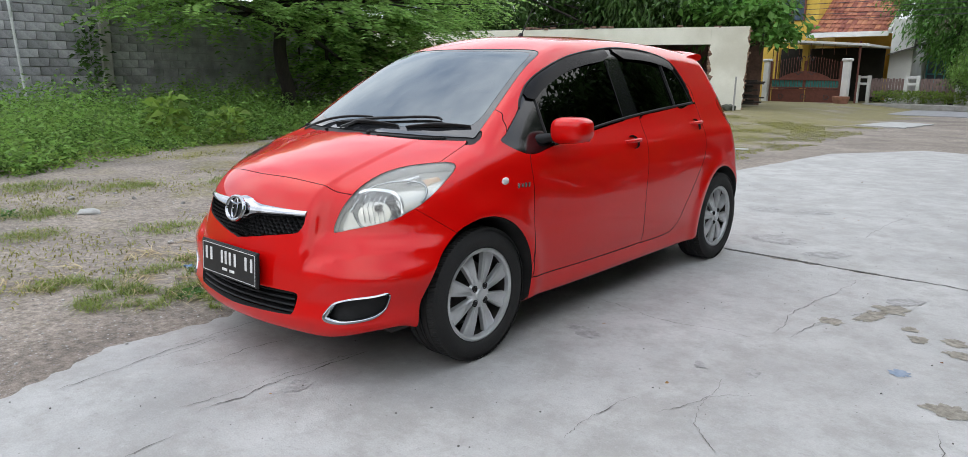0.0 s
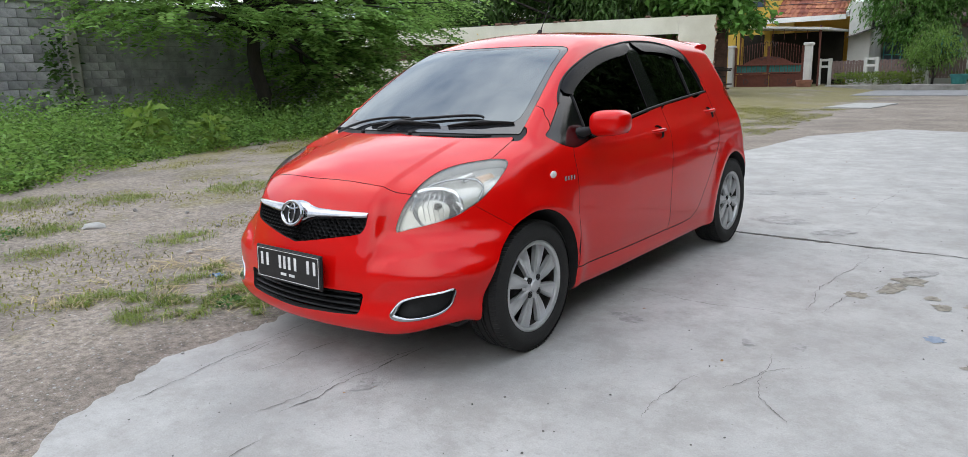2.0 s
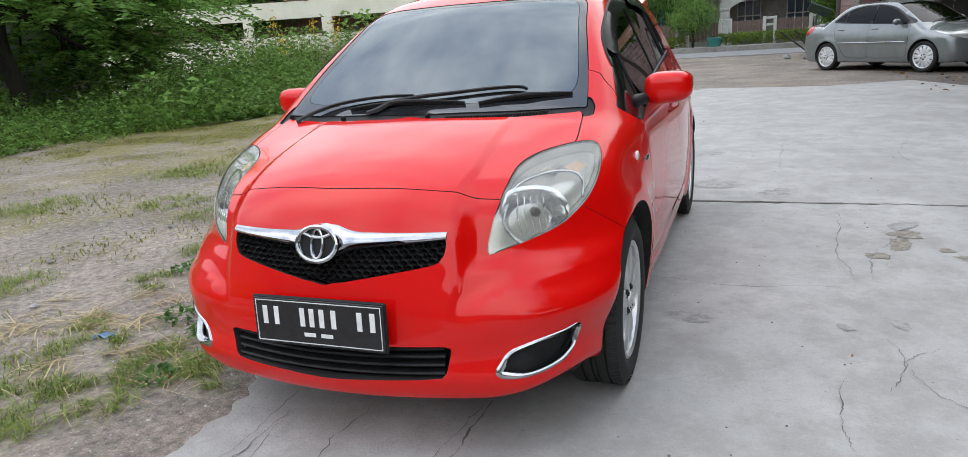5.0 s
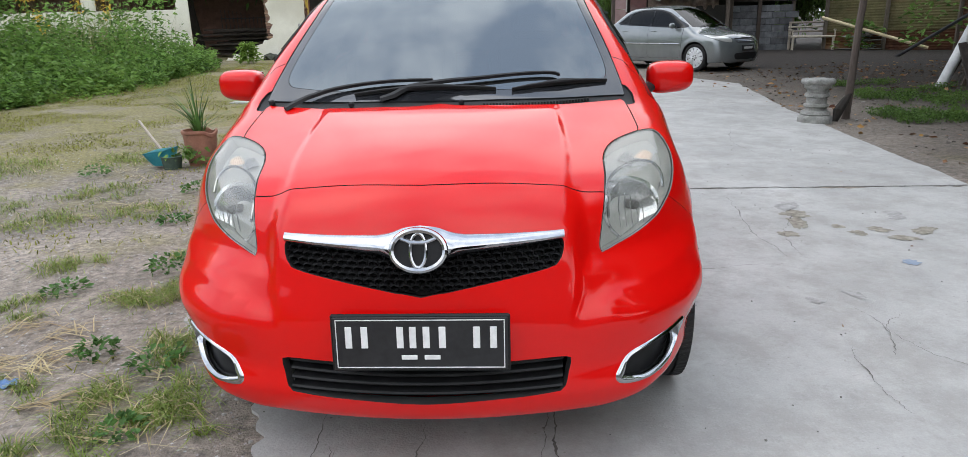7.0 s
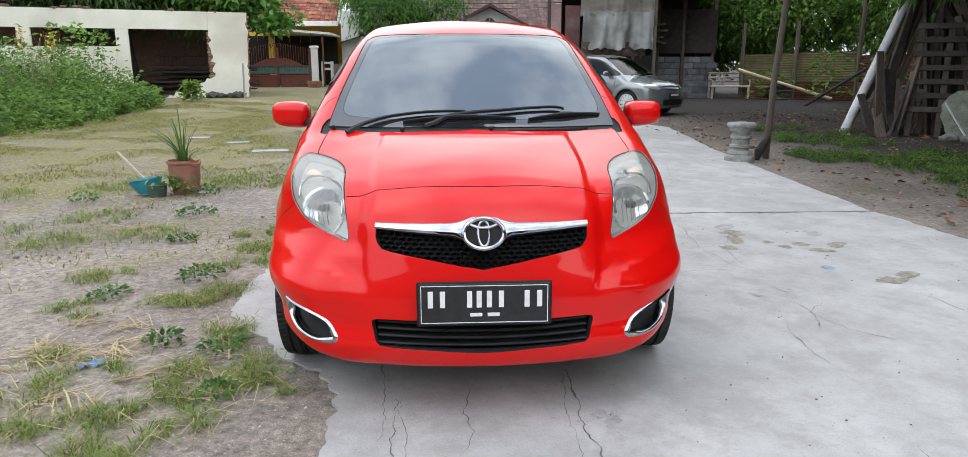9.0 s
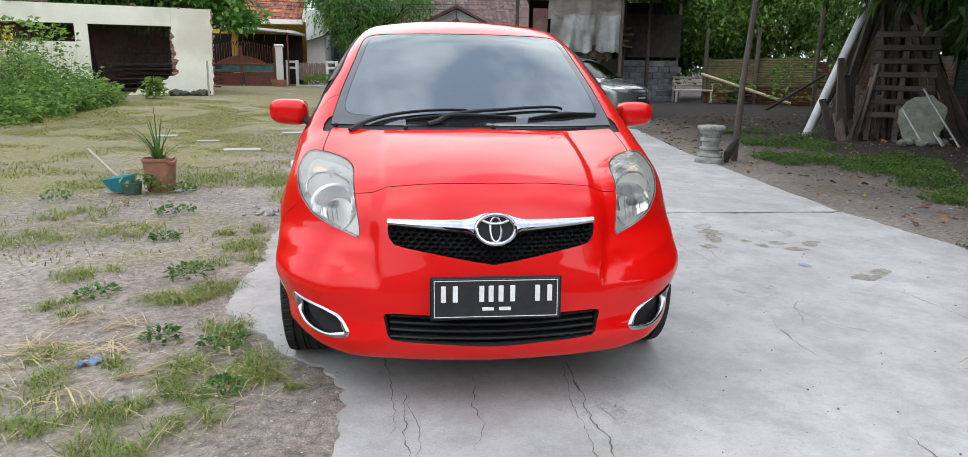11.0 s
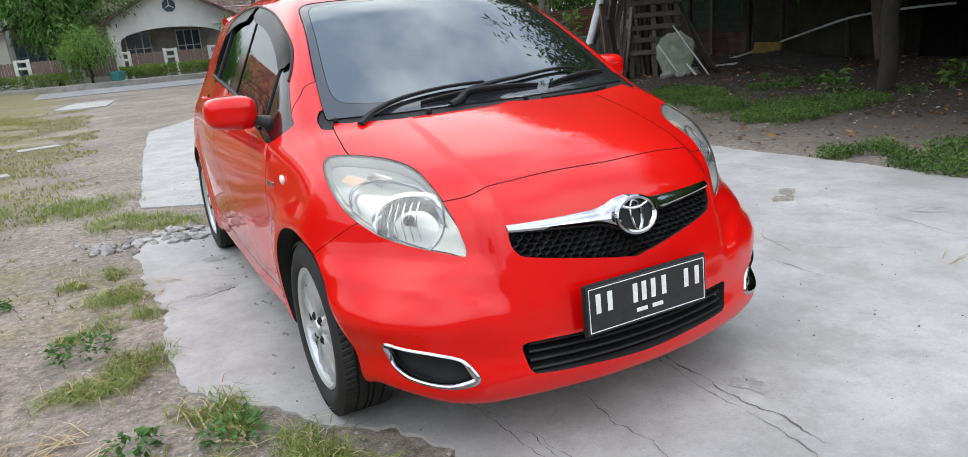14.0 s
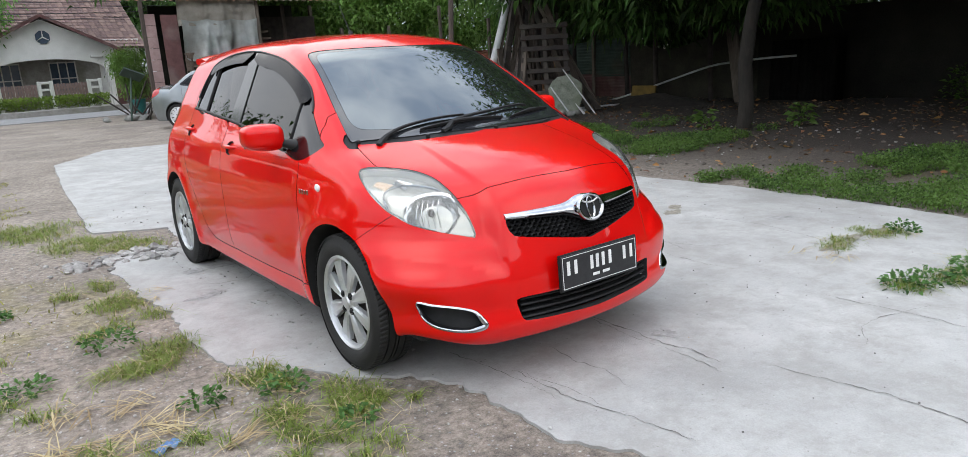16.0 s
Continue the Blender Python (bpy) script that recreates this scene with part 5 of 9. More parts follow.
M_GATE = surface("brown_gate", (.105, .032, .022), (.17, .058, .04), 8, (.4, .6), .1, 50)
M_TEAL = surface("teal_sheet", (.02, .15, .14), (.05, .25, .23), 8, (.4, .7), .1, 50)
M_IRON = surface("dark_iron", (.02, .02, .022), (.055, .055, .06), 14, (.45, .7), .1)
M_RUST = surface("rusty_sheet", (.11, .045, .022), (.30, .145, .075), 3, (.7, .95), .25, 40, stain=(.34, .33, .30), amount=.6, per="object")
M_GREENSHEET = surface("green_sheet", (.025, .048, .036), (.070, .11, .085), 3, (.6, .9), .2, 40, stain=(.10, .06, .04), amount=.5)
M_TARP = surface("faded_tarp", (.40, .42, .40), (.62, .64, .62), 2.5, (.6, .85), .2, 40, stain=(.18, .15, .11), amount=.5)
M_PANEL = surface("maroon_panel", (.085, .035, .035), (.16, .075, .07), 4, (.6, .9), .2, 50, stain=(.22, .17, .15), amount=.5)
M_PINK = surface("pink_panel", (.34, .22, .21), (.50, .36, .34), 4, (.7, .9), .2, 50)
M_TERRA = surface("terracotta", (.23, .10, .065), (.36, .175, .12), 9, (.8, 1), .2, 60, stain=(.16, .09, .06), amount=.5)
M_AQUA = surface("teal_plastic", (.05, .30, .36), (.11, .42, .47), 9, (.35, .6), .05, 60)
M_ROCKGREY = surface("carved_stone", (.15, .15, .14), (.34, .34, .32), 12, (.85, 1), .5, 60, stain=(.13, .14, .11), amount=.5)
M_MOSSY = surface("mossy_stone", (.10, .115, .085), (.26, .28, .23), 7, (.85, 1), .4, 60, stain=(.10, .12, .07), amount=.5)
M_DARKSTONE = surface("dark_mossy_stone", (.025, .028, .020), (.085, .090, .065), 8, (.85, 1), .5, 60)
M_BLUEGLASS = surface("window_glass", (.05, .075, .11), (.09, .12, .16), 3, (.08, .16))
M_HEDGE = leaf_material("hedge_leaves", (.06, .12, .02), (.24, .33, .055), .4)


def structure(name, bm, material, label, category="wall", smooth=0):
    return tagged(part(name, bm, material, None, "", smooth), label, category, kind="structure")


# plain walls that close the yard behind
bm = bmesh.new()
box(bm, (0, -14.0, 1.9), (32, .2, 3.8))
structure("wall_south", bm, M_MORTAR, "plain grey rendered wall closing the yard")
bm = bmesh.new()
box(bm, (-15.32, -10.0, 1.5), (.16, 7.8, 3.0))
structure("wall_southwest", bm, M_MORTAR, "plain grey wall closing the yard")
# grey block wall behind the tree, its near blocks each a piece
bm = bmesh.new()
box(bm, (-15.32, 2.6, 1.5), (.16, 17.2, 3.0))
back = structure("wall_west", bm, M_MORTAR, "tall wall of raw grey concrete blocks")
bm = bmesh.new()
box(bm, (0, 0, 0), (.05, .378, .178), None, .006)
block = bpy.data.meshes.new("block")
bm.to_mesh(block)
bm.free()
block.materials.append(M_BLOCK)
rest = bmesh.new()
rng = np.random.default_rng(31)
count = 0
for row in range(16):
    for col in range(-15, 29):
        y, z = col * .39 + (row % 2) * .195, .095 + row * .19
        if not -5.8 < y < 10.9:
            continue
        x = -15.235 + rng.uniform(-.006, .006)
        if -5.2 < y < 4.6 and row > 4 and count < 300:
            ob = new("block", block)
            ob.parent, ob.location = back, (x, y, z)
            count += 1
        else:
            box(rest, (x, y, z), (.05, .378, .178))
tagged(part("blocks", rest, M_BLOCK, back, "raw grey concrete blocks", 0), kind="stuff")
for y in (-1.6, 3.55, 8.4):
    bm = bmesh.new()
    box(bm, (-15.20, y, 1.5), (.20, .22, 3.06), None, .01)
    structure("wall_column", bm, M_KERB, "rough cast concrete column of the block wall", "column")
bm = bmesh.new()
box(bm, (-15.3, 2.6, 3.06), (.30, 17.2, .10), None, .01)
structure("wall_coping", bm, M_MORTAR, "concrete coping on the block wall", "coping")
bm = bmesh.new()
tube(bm, [(-14.9, 1.75, 0), (-14.95, 1.55, 3.6)], .03, 8)
tagged(part("pipe", bm, M_POLE, None), "thin pale pipe leaning on the block wall", "pipe")

# ruined cream wall: local s runs along it from its broken end, w is height
RUIN = Vector((-6.3, 19.65, 0))
ALONG = Vector((-7.9, -2.7, 0)).normalized()
BASE = land(-8, 19)
ruin_at = Matrix.Translation(RUIN + Vector((0, 0, BASE))) @ Matrix(((ALONG.x, 0, ALONG.y, 0), (ALONG.y, 0, -ALONG.x, 0), (0, 1, 0, 0), (0, 0, 0, 1)))


def jag(a, b, seed, amount=.09, n=14):
    """A broken edge from a to b."""
    a, b = Vector(a), Vector(b)
    side = Vector((-(b - a).y, (b - a).x)).normalized()
    return [tuple(a + (b - a) * k / n + side * amount * (noise.noise(Vector((k * .9, seed, 0))) + .5 * noise.noise(Vector((k * 2.3, seed, 4)))) * (0 if k in (0, n) else 1)) for k in range(n + 1)]


top, beam = 2.62, 2.07
pieces = [
    jag((0, top), (.10, 0), 1.0, .15, 22) + jag((2.55, 0), (1.22, .58), 2.0, .20, 14) + jag((1.08, .66), (1.18, beam), 3.0, .17, 18) + [(1.18, top)],
    [(1.185, beam + .002), (14, beam + .002), (14, top), (1.185, top)],
    [(3.45, 0), (3.80, 0), (3.80, beam), (3.45, beam)],
    jag((3.805, 0), (14, 0), 5, 0, 2) + jag((14, 1.5), (3.805, 1.55), 6, .05, 30),
    [(6.0, 1.55), (6.35, 1.55), (6.35, beam), (6.0, beam)], [(8.7, 1.55), (9.0, 1.55), (9.0, beam), (8.7, beam)],
]
bm = bmesh.new()
for poly in pieces:
    slab_from(bm, poly, .16, ruin_at)
ruin = structure("wall_ruin", bm, M_CREAM, "ruined cream plaster wall with knocked-out openings", "ruined wall")
bm = bmesh.new()
box(bm, (0, 0, 0), (.20, .13, .058), None, .005)
bmesh.ops.rotate(bm, verts=bm.verts, matrix=Matrix.Rotation(math.atan2(ALONG.y, ALONG.x), 3, "Z"))
brick = bpy.data.meshes.new("brick")
bm.to_mesh(brick)
bm.free()
brick.materials.append(M_BRICK)
for k in range(38):
    for s0 in (0.0,):
        e = .10 * (1 - k / 38 * 1.0) * 0 + .09 * noise.noise(Vector((k * .37, 1.0, 0)))
        p = RUIN + ALONG * (.10 * (1 - k * .066 / top) + e + .045 + (.03 if k % 2 else 0)) + Vector((0, 0, BASE + .04 + k * .068))
        ob = new("brick", brick)
        ob.parent, ob.location = ruin, p + Vector((ALONG.y, -ALONG.x, 0)) * .08
for k in range(20):
    p = RUIN + ALONG * (1.13 + .025 * (k % 2) + .04 * noise.noise(Vector((k * .6, 3.0, 0)))) + Vector((0, 0, BASE + .6 + k * .072))
    ob = new("brick", brick)
    ob.parent, ob.location = ruin, p + Vector((ALONG.y, -ALONG.x, 0)) * .08
bm = bmesh.new()
for k in range(16):
    u, w = rng.uniform(0, 13), rng.uniform(-.05, .10)
    p = RUIN + ALONG * float(u) + Vector((0, 0, BASE + top + .02 + w * .4)) + Vector((ALONG.y, -ALONG.x, 0)) * .08
    box(bm, p, (.22, .14, .06), Matrix.Rotation(rng.uniform(0, 3), 3, "Z"), .005)
tagged(part("coping_rubble", bm, M_BRICK, ruin, "broken bricks along the wall's top", 0), kind="stuff")
# lean-to behind the ruin: dark back wall and low sheet roof
bm = bmesh.new()
a0, a1 = RUIN + ALONG * 4.2, RUIN + ALONG * 14
nrm = Vector((ALONG.y, -ALONG.x, 0))
nrm = nrm if nrm.y > 0 else -nrm
ang = math.atan2(ALONG.y, ALONG.x)
mid = (a0 + a1) / 2 + nrm * 5.2
box(bm, (mid.x, mid.y, 1.7), ((a1 - a0).length + 9, .15, 3.4), Matrix.Rotation(ang, 3, "Z"))
structure("wall_lean_to", bm, M_BRICKWALL, "brown brick back wall behind the ruin")
bm = bmesh.new()
mid = (a0 + a1) / 2 + nrm * 1.3 + ALONG * .6
box(bm, (mid.x, mid.y, 2.83), ((a1 - a0).length, 1.7, .05), Matrix.Rotation(ang, 3, "Z"))
structure("lean_to_roof", bm, M_IRON, "dark sheet roof of the lean-to behind the ruin", "roof")
# stacked boards, white gatepost, dark lean-to
for k in range(16):
    bm = bmesh.new()
    a = -9.9 + .1 * rng.normal()
    box(bm, (a + 1.2, 22.0 + .25 * (k % 3) + .05 * rng.normal(), land(-9, 21) + .10 + .055 * k), (3.4 + .3 * rng.normal(), .20, .05), Matrix.Rotation(.33 + .03 * rng.normal(), 3, "Z"), .004)
    tagged(part("board", bm, M_DARKWOOD, None), "dark weathered board in a stack", "board", "boards stacked in the ruin")
bm = bmesh.new()
box(bm, (-8.25, 23.2, .95), (.26, .26, 1.8), None, .01)
box(bm, (-8.25, 23.2, 1.9), (.36, .36, .10), None, .02)
structure("gatepost", bm, M_WHITEWALL, "white gatepost behind the ruin", "gatepost")
bm = bmesh.new()
for k in range(18):
    tube(bm, [(-11.2 + .15 * k, 23.6, .2), (-11.2 + .15 * k, 23.6, 1.7 + .1 * math.sin(k * .35))], .012, 6)
for z in (.4, 1.5):
    tube(bm, [(-11.2, 23.6, z), (-8.65, 23.6, z)], .018, 6)
tagged(part("railing", bm, M_IRON, None), "dark iron railing behind the ruin", "railing")
for k in range(9):
    ob = part("stone", stone(rng, rng.uniform(.12, .24)), M_DARKSTONE, None, "", 60)
    ob.matrix_basis = pose(*(RUIN + ALONG * float(rng.uniform(.25, 1.25)) + Vector((.08, -.42 + .12 * float(rng.normal()), 0))).xy, BASE + .06, 0, 0, 50 * k)
    tagged(ob, "dark mossy stone at the foot of the ruin", "stone", "dark stones at the ruin")
bm = bmesh.new()
tube(bm, [(-6.35, 18.9, 0), (-6.33, 18.9, 1.25)], .03, 8)
tagged(part("stake", bm, M_KERB, None), "thin grey stake before the ruin", "stake")

# road, kerb, fence and hedge across the road
bm = bmesh.new()
box(bm, (0, 27.0, -.02), (160, 4.6, .06))
structure("road", bm, M_ASPHALT, "narrow grey asphalt road", "road")
bm = bmesh.new()
box(bm, (2.5, 29.9, .10), (15.5, .35, .24), None, .02)
structure("kerb", bm, M_KERB, "raised concrete kerb before the hedge", "kerb")


fence = thing("fence", "front fence of white piers and brown picket panels", "fence")


def plinth_post(x):
    """A fence pier of two white uprights and two crossbars."""
    ob = new("pier")
    ob.parent = fence
    tagged(ob, "white concrete fence pier with open middle")
    for dx in (-.22, .22):
        bm = bmesh.new()
        box(bm, (x + dx, 31.0, .70), (.13, .18, 1.30), None, .012)
        part("upright", bm, M_WHITEWALL, ob)
    for z in (1.28, 1.00):
        bm = bmesh.new()
        box(bm, (x, 31.0, z), (.31, .14, .10), None, .008)
        part("crossbar", bm, M_WHITEWALL, ob)
    return ob


for k in range(6):
    plinth_post(-5.6 + 1.85 * k)
M_FENCE = surface("brown_pickets", (.16, .11, .10), (.28, .20, .18), 9, (.7, .9), .1, 50)
for k in range(5):
    ob = new("picket_panel")
    ob.parent = fence
    tagged(ob, "brown wooden picket panel between white piers")
    x0 = -5.6 + 1.85 * k + .30
    for j in range(11):
        bm = bmesh.new()
        box(bm, (x0 + .06 + .113 * j, 31.02, .83), (.10, .03, .78 + .04 * (j % 2)), None, .004)
        part("picket", bm, M_FENCE, ob)
    for z in (.55, 1.05):
        bm = bmesh.new()
        box(bm, (x0 + .62, 31.06, z), (1.26, .04, .07), None, .004)
        part("rail", bm, M_FENCE, ob)
for k in range(3):
    x0 = (-5.0, -.3, 2.0)[k]
    n = 1500
    at = np.stack([x0 + rng.uniform(0, (3.3, 2.2, 2.0)[k], n), 30.35 + rng.normal(0, .16, n), .22 + .48 * rng.uniform(0, 1, n) ** .7], 1)
    v, f = leaves(rng, at, np.tile((0, -.2, .6), (n, 1)), .13, .45, .15, .6)
    mesh_from("hedge", v.tolist(), f, M_HEDGE, "low clipped yellow-green hedge before the fence", "hedge")
bm = bmesh.new()
lathe(bm, [(.001, .25), (.24, .25), (.30, .62), (.33, .62), (.33, .70), (.001, .70)], 20)
bmesh.ops.translate(bm, verts=bm.verts, vec=(-.45, 30.0, -.1))
tagged(part("bin", bm, M_TEAL, None), "dark teal bin at the kerb", "bin")

# ornate gate and its piers
gate = thing("gate", "brown iron driveway gate with scrollwork and teal sheet", "gate")
gx0, gx1, gy = -9.05, -6.15, 29.5
bm = bmesh.new()
for x in (gx0, gx1, (gx0 + gx1) / 2):
    box(bm, (x, gy, 1.0), (.07, .06, 1.9), None, .006)
for z in (.10, .72, .80, 1.15):
    box(bm, ((gx0 + gx1) / 2, gy, z), (gx1 - gx0, .05, .06), None, .006)
part("gate_frame", bm, M_GATE, gate, "brown steel gate frame")
for k in range(2):
    bm = bmesh.new()
    box(bm, (gx0 + .75 + 1.45 * k, gy + .01, .42), (1.36, .02, .60), None, .006)
    part("lower_panel", bm, M_GATE, gate, "brown sheet panel")
bm = bmesh.new()
box(bm, ((gx0 + gx1) / 2, gy + .03, .97), (gx1 - gx0 - .1, .012, .32))
part("teal_backing", bm, M_TEAL, gate, "teal sheet behind the bars")
for k in range(26):
    bm = bmesh.new()
    x = gx0 + .06 + k * (gx1 - gx0 - .12) / 25
    h = 1.85 + .22 * math.sin(math.pi * k / 25)
    tube(bm, [(x, gy, .8), (x, gy, h)], .011, 6)
    tube(bm, [(x, gy, h), (x, gy, h + .02), (x, gy, h + .08)], [.02, .022, .003], 6)
    part("bar", bm, M_GATE, gate, "")
bm = bmesh.new()
arcline = [((gx0 + gx1) / 2 + 1.05 * u, gy - .02, 1.22 + .30 * (1 - u * u)) for u in np.linspace(-1, 1, 17)]
for a, b in zip(arcline, arcline[1:]):
    bm.faces.new([bm.verts.new(p) for p in (a, b, (b[0], b[1], 1.16), (a[0], a[1], 1.16))])
part("arched_panel", bm, M_GATE, gate, "arched brown panel with relief")
for k in range(3):
    bm = bmesh.new()
    ring = [((gx0 + gx1) / 2 + (k - 1) * .95 + .10 * math.cos(a) * (1 + .3 * math.cos(3 * a)), gy - .04, .42 + .10 * math.sin(a)) for a in np.linspace(0, 2 * math.pi, 24)]
    tube(bm, ring, .014, 6, False)
    part("rosette", bm, M_IRON, gate, "dark iron rosette")
for s in (-1, 1):
    bm = bmesh.new()
    tube(bm, [((gx0 + gx1) / 2 + s * (.10 + .35 * u), gy - .03, 1.42 + .06 * math.sin(u * 9)) for u in np.linspace(0, 1, 12)], .014, 6)
    part("scroll", bm, M_IRON, gate, "dark iron scrollwork")
    bm = bmesh.new()
    tube(bm, [((gx0 + gx1) / 2 + s * (.05 + .30 * u), gy, 2.06 + .10 * math.sin(u * 7)) for u in np.linspace(0, 1, 12)], .016, 6)
    part("scroll", bm, M_IRON, gate, "dark iron scrollwork")
for x, w in ((gx1 + .22, .28), (gx0 - .2, .22)):
    bm = bmesh.new()
    box(bm, (x, gy, .95), (w, .3, 1.95), None, .015)
    box(bm, (x, gy, 1.98), (w + .10, .4, .12), None, .03)
    structure("gatepost", bm, M_WHITEWALL, "cream gatepost with a moulded cap", "gatepost")
bm = bmesh.new()
lathe(bm, [(.001, 0), (.24, 0), (.30, .30), (.34, .42), (.34, .48), (.28, .48), (.001, .42)], 20)
bmesh.ops.translate(bm, verts=bm.verts, vec=(gx1 + .25, gy - .55, 0))
tagged(part("planter", bm, M_TERRA, None), "terracotta planter before the gatepost", "planter")


def tiled_roof(label, name, a, b, c, d, material, rows, cols, thick=.05):
    """A pitched roof between eave a-b and ridge d-c, with a tile at every crossing."""
    a, b, c, d = (Vector(p) for p in (a, b, c, d))
    up = (b - a).cross(d - a).normalized()
    if up.z < 0:
        up = -up
    bm = bmesh.new()
    for i in range(rows):
        for j in range(cols):
            u0, u1, w0, w1 = j / cols, (j + .96) / cols, i / rows, (i + 1.15) / rows
            q = lambda u, w: (a + (b - a) * u) * (1 - w) + (d + (c - d) * u) * w
            vs = []
            for u, lift in ((u0, .0), (u0 + (u1 - u0) * .3, .025), (u0 + (u1 - u0) * .7, .025), (u1, 0)):
                vs.append((bm.verts.new(q(u, w0) + up * (lift + .035)), bm.verts.new(q(u, min(w1, 1)) + up * lift)))
            for (p0, p1), (r0, r1) in zip(vs, vs[1:]):
                bm.faces.new((p0, r0, r1, p1))
    lo = [bm.verts.new(p - up * thick) for p in (a, b, c, d)]
    bm.faces.new(lo)
    ob = part(name, bm, material, None, "", 0)
    return ob


def house_part(bm, name, material, parent, label=""):
    return part(name, bm, material, parent, label, 0)


# yellow house with the red roof
house = thing("house", "yellow two-storey house with a red tiled roof", "house")
bm = bmesh.new()
box(bm, (-11.0, 36.5, 3.2), (5.0, 6.0, 6.4))
box(bm, (-7.0, 38.5, 1.7), (3.4, 4.0, 3.4))
house_part(bm, "wall", M_YELLOWWALL, house, "yellow rendered wall")
for x in (-11.6, -9.7):
    bm = bmesh.new()
    box(bm, (x, 33.46, 4.7), (1.1, .08, 1.5), None, .01)
    w = house_part(bm, "window", M_BLUEGLASS, house, "dark window")
    bm = bmesh.new()
    for dx in (-.58, 0, .58):
        box(bm, (x + dx, 33.40, 4.7), (.08, .06, 1.6))
    house_part(bm, "frame", M_GATE, w, "brown window frame")
ob = tiled_roof("", "roof", (-8.75, 33.0, 3.35), (-5.35, 33.0, 3.15), (-5.35, 38.0, 6.5), (-8.75, 38.0, 6.7), M_TILE, 16, 16)
ob.parent = house
ob["label"] = "red pantile roof"
bm = bmesh.new()
box(bm, (-5.25, 35.4, 4.9), (.12, 5.9, .22), Matrix.Rotation(radians(33), 3, "X"))
box(bm, (-7.05, 32.95, 3.2), (3.5, .08, .22))
house_part(bm, "fascia", M_WHITEWALL, house, "white fascia board")
for x in (-9.6, -8.3):
    bm = bmesh.new()
    box(bm, (x, 31.6, 1.35), (.26, .26, 2.7), None, .01)
    house_part(bm, "column", M_YELLOWWALL, house, "yellow porch column")
bm = bmesh.new()
box(bm, (-7.2, 31.65, 2.72), (3.9, 4.1, .10), Matrix.Rotation(radians(4), 3, "Y"), .01)
house_part(bm, "carport_roof", M_WHITEWALL, house, "thin carport roof")
for x in (-9.0, -5.6):
    bm = bmesh.new()
    tube(bm, [(x, 29.9, 0), (x, 29.9, 2.75)], .04, 8)
    house_part(bm, "carport_post", M_GATE, house, "brown carport post")
for k in range(8):
    bm = bmesh.new()
    tube(bm, [(-9.0 + .48 * k, 29.85, 2.2), (-9.0 + .48 * k, 29.85, 2.75)], .012, 6)
    house_part(bm, "carport_rod", M_GATE, house, "thin brown carport rod")
# the deep shade below the carport comes from this wall's near-black colour
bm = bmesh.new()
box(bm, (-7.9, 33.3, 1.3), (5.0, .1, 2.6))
house_part(bm, "garage_wall", M_DARKWALL, house, "garage wall, carport shade put into its near-black colour")
# neighbour's whitewashed wall and awning between the houses
bm = bmesh.new()
box(bm, (-4.7, 35.5, 1.9), (.9, 5.0, 3.8))
structure("wall_neighbour", bm, M_WHITEWALL, "plain pale side wall of a neighbouring house")
bm = bmesh.new()
for a, b in (((-5.2, 32.3, 2.2), (-2.6, 32.3, 3.0)),):
    vs = [bm.verts.new(p) for p in (a, b, (b[0], 34.2, b[2] + .3), (a[0], 34.2, a[2] + .3))]
    bm.faces.new(vs)
bmesh.ops.solidify(bm, geom=bm.faces[:], thickness=.03)
tagged(part("awning", bm, M_IRON, None, "", 0), "black sloping awning between the houses", "awning")

# pale house with the gabled porch
home = thing("house", "pale house with an arched porch and brown tiled roof", "house")
bm = bmesh.new()
box(bm, (1.0, 39.0, 1.6), (11.5, 6.0, 3.2))
house_part(bm, "wall", M_WHITEWALL, home, "pale grey-white rendered wall")
ob = tiled_roof("", "roof", (-5.2, 35.4, 2.95), (7.0, 35.4, 2.75), (7.0, 40.5, 5.7), (-5.2, 40.5, 5.9), M_BROWNTILE, 18, 48)
ob.parent = home
ob["label"] = "brown pantile roof"
# porch: gable wall with a wide arch
gx, gy2, half = 2.35, 33.6, 2.75
outline = [(-half, 0), (-half + .45, 0), (-half + .45, 1.75)] + [((half - .45) * -math.cos(a), 1.75 + .55 * math.sin(a)) for a in np.linspace(.15, math.pi - .15, 17)] + [(half - .45, 1.75), (half - .45, 0), (half, 0), (half, 2.75), (0, 4.02), (-half, 2.75)]
bm = bmesh.new()
slab_from(bm, outline, .22, Matrix.Translation((gx, gy2 + .22, 0)) @ Matrix.Rotation(math.pi / 2, 4, "X"))
house_part(bm, "gable_wall", M_WHITEWALL, home, "white gable wall with a flat arch")
for s in (-1, 1):
    ob = tiled_roof("", "porch_roof", (gx + s * (half + .45), gy2 - .35, 2.55), (gx + s * (half + .45), gy2 + 3.6, 2.55), (gx, gy2 + 3.6, 4.22), (gx, gy2 - .35, 4.22), M_BROWNTILE, 8, 14)
    ob.parent = home
    bm = bmesh.new()
    tube(bm, [(gx, gy2 - .36, 4.16), (gx + s * (half + .45), gy2 - .36, 2.48)], .09, 4)
    house_part(bm, "barge_board", M_PANEL, home, "maroon barge board")
bm = bmesh.new()
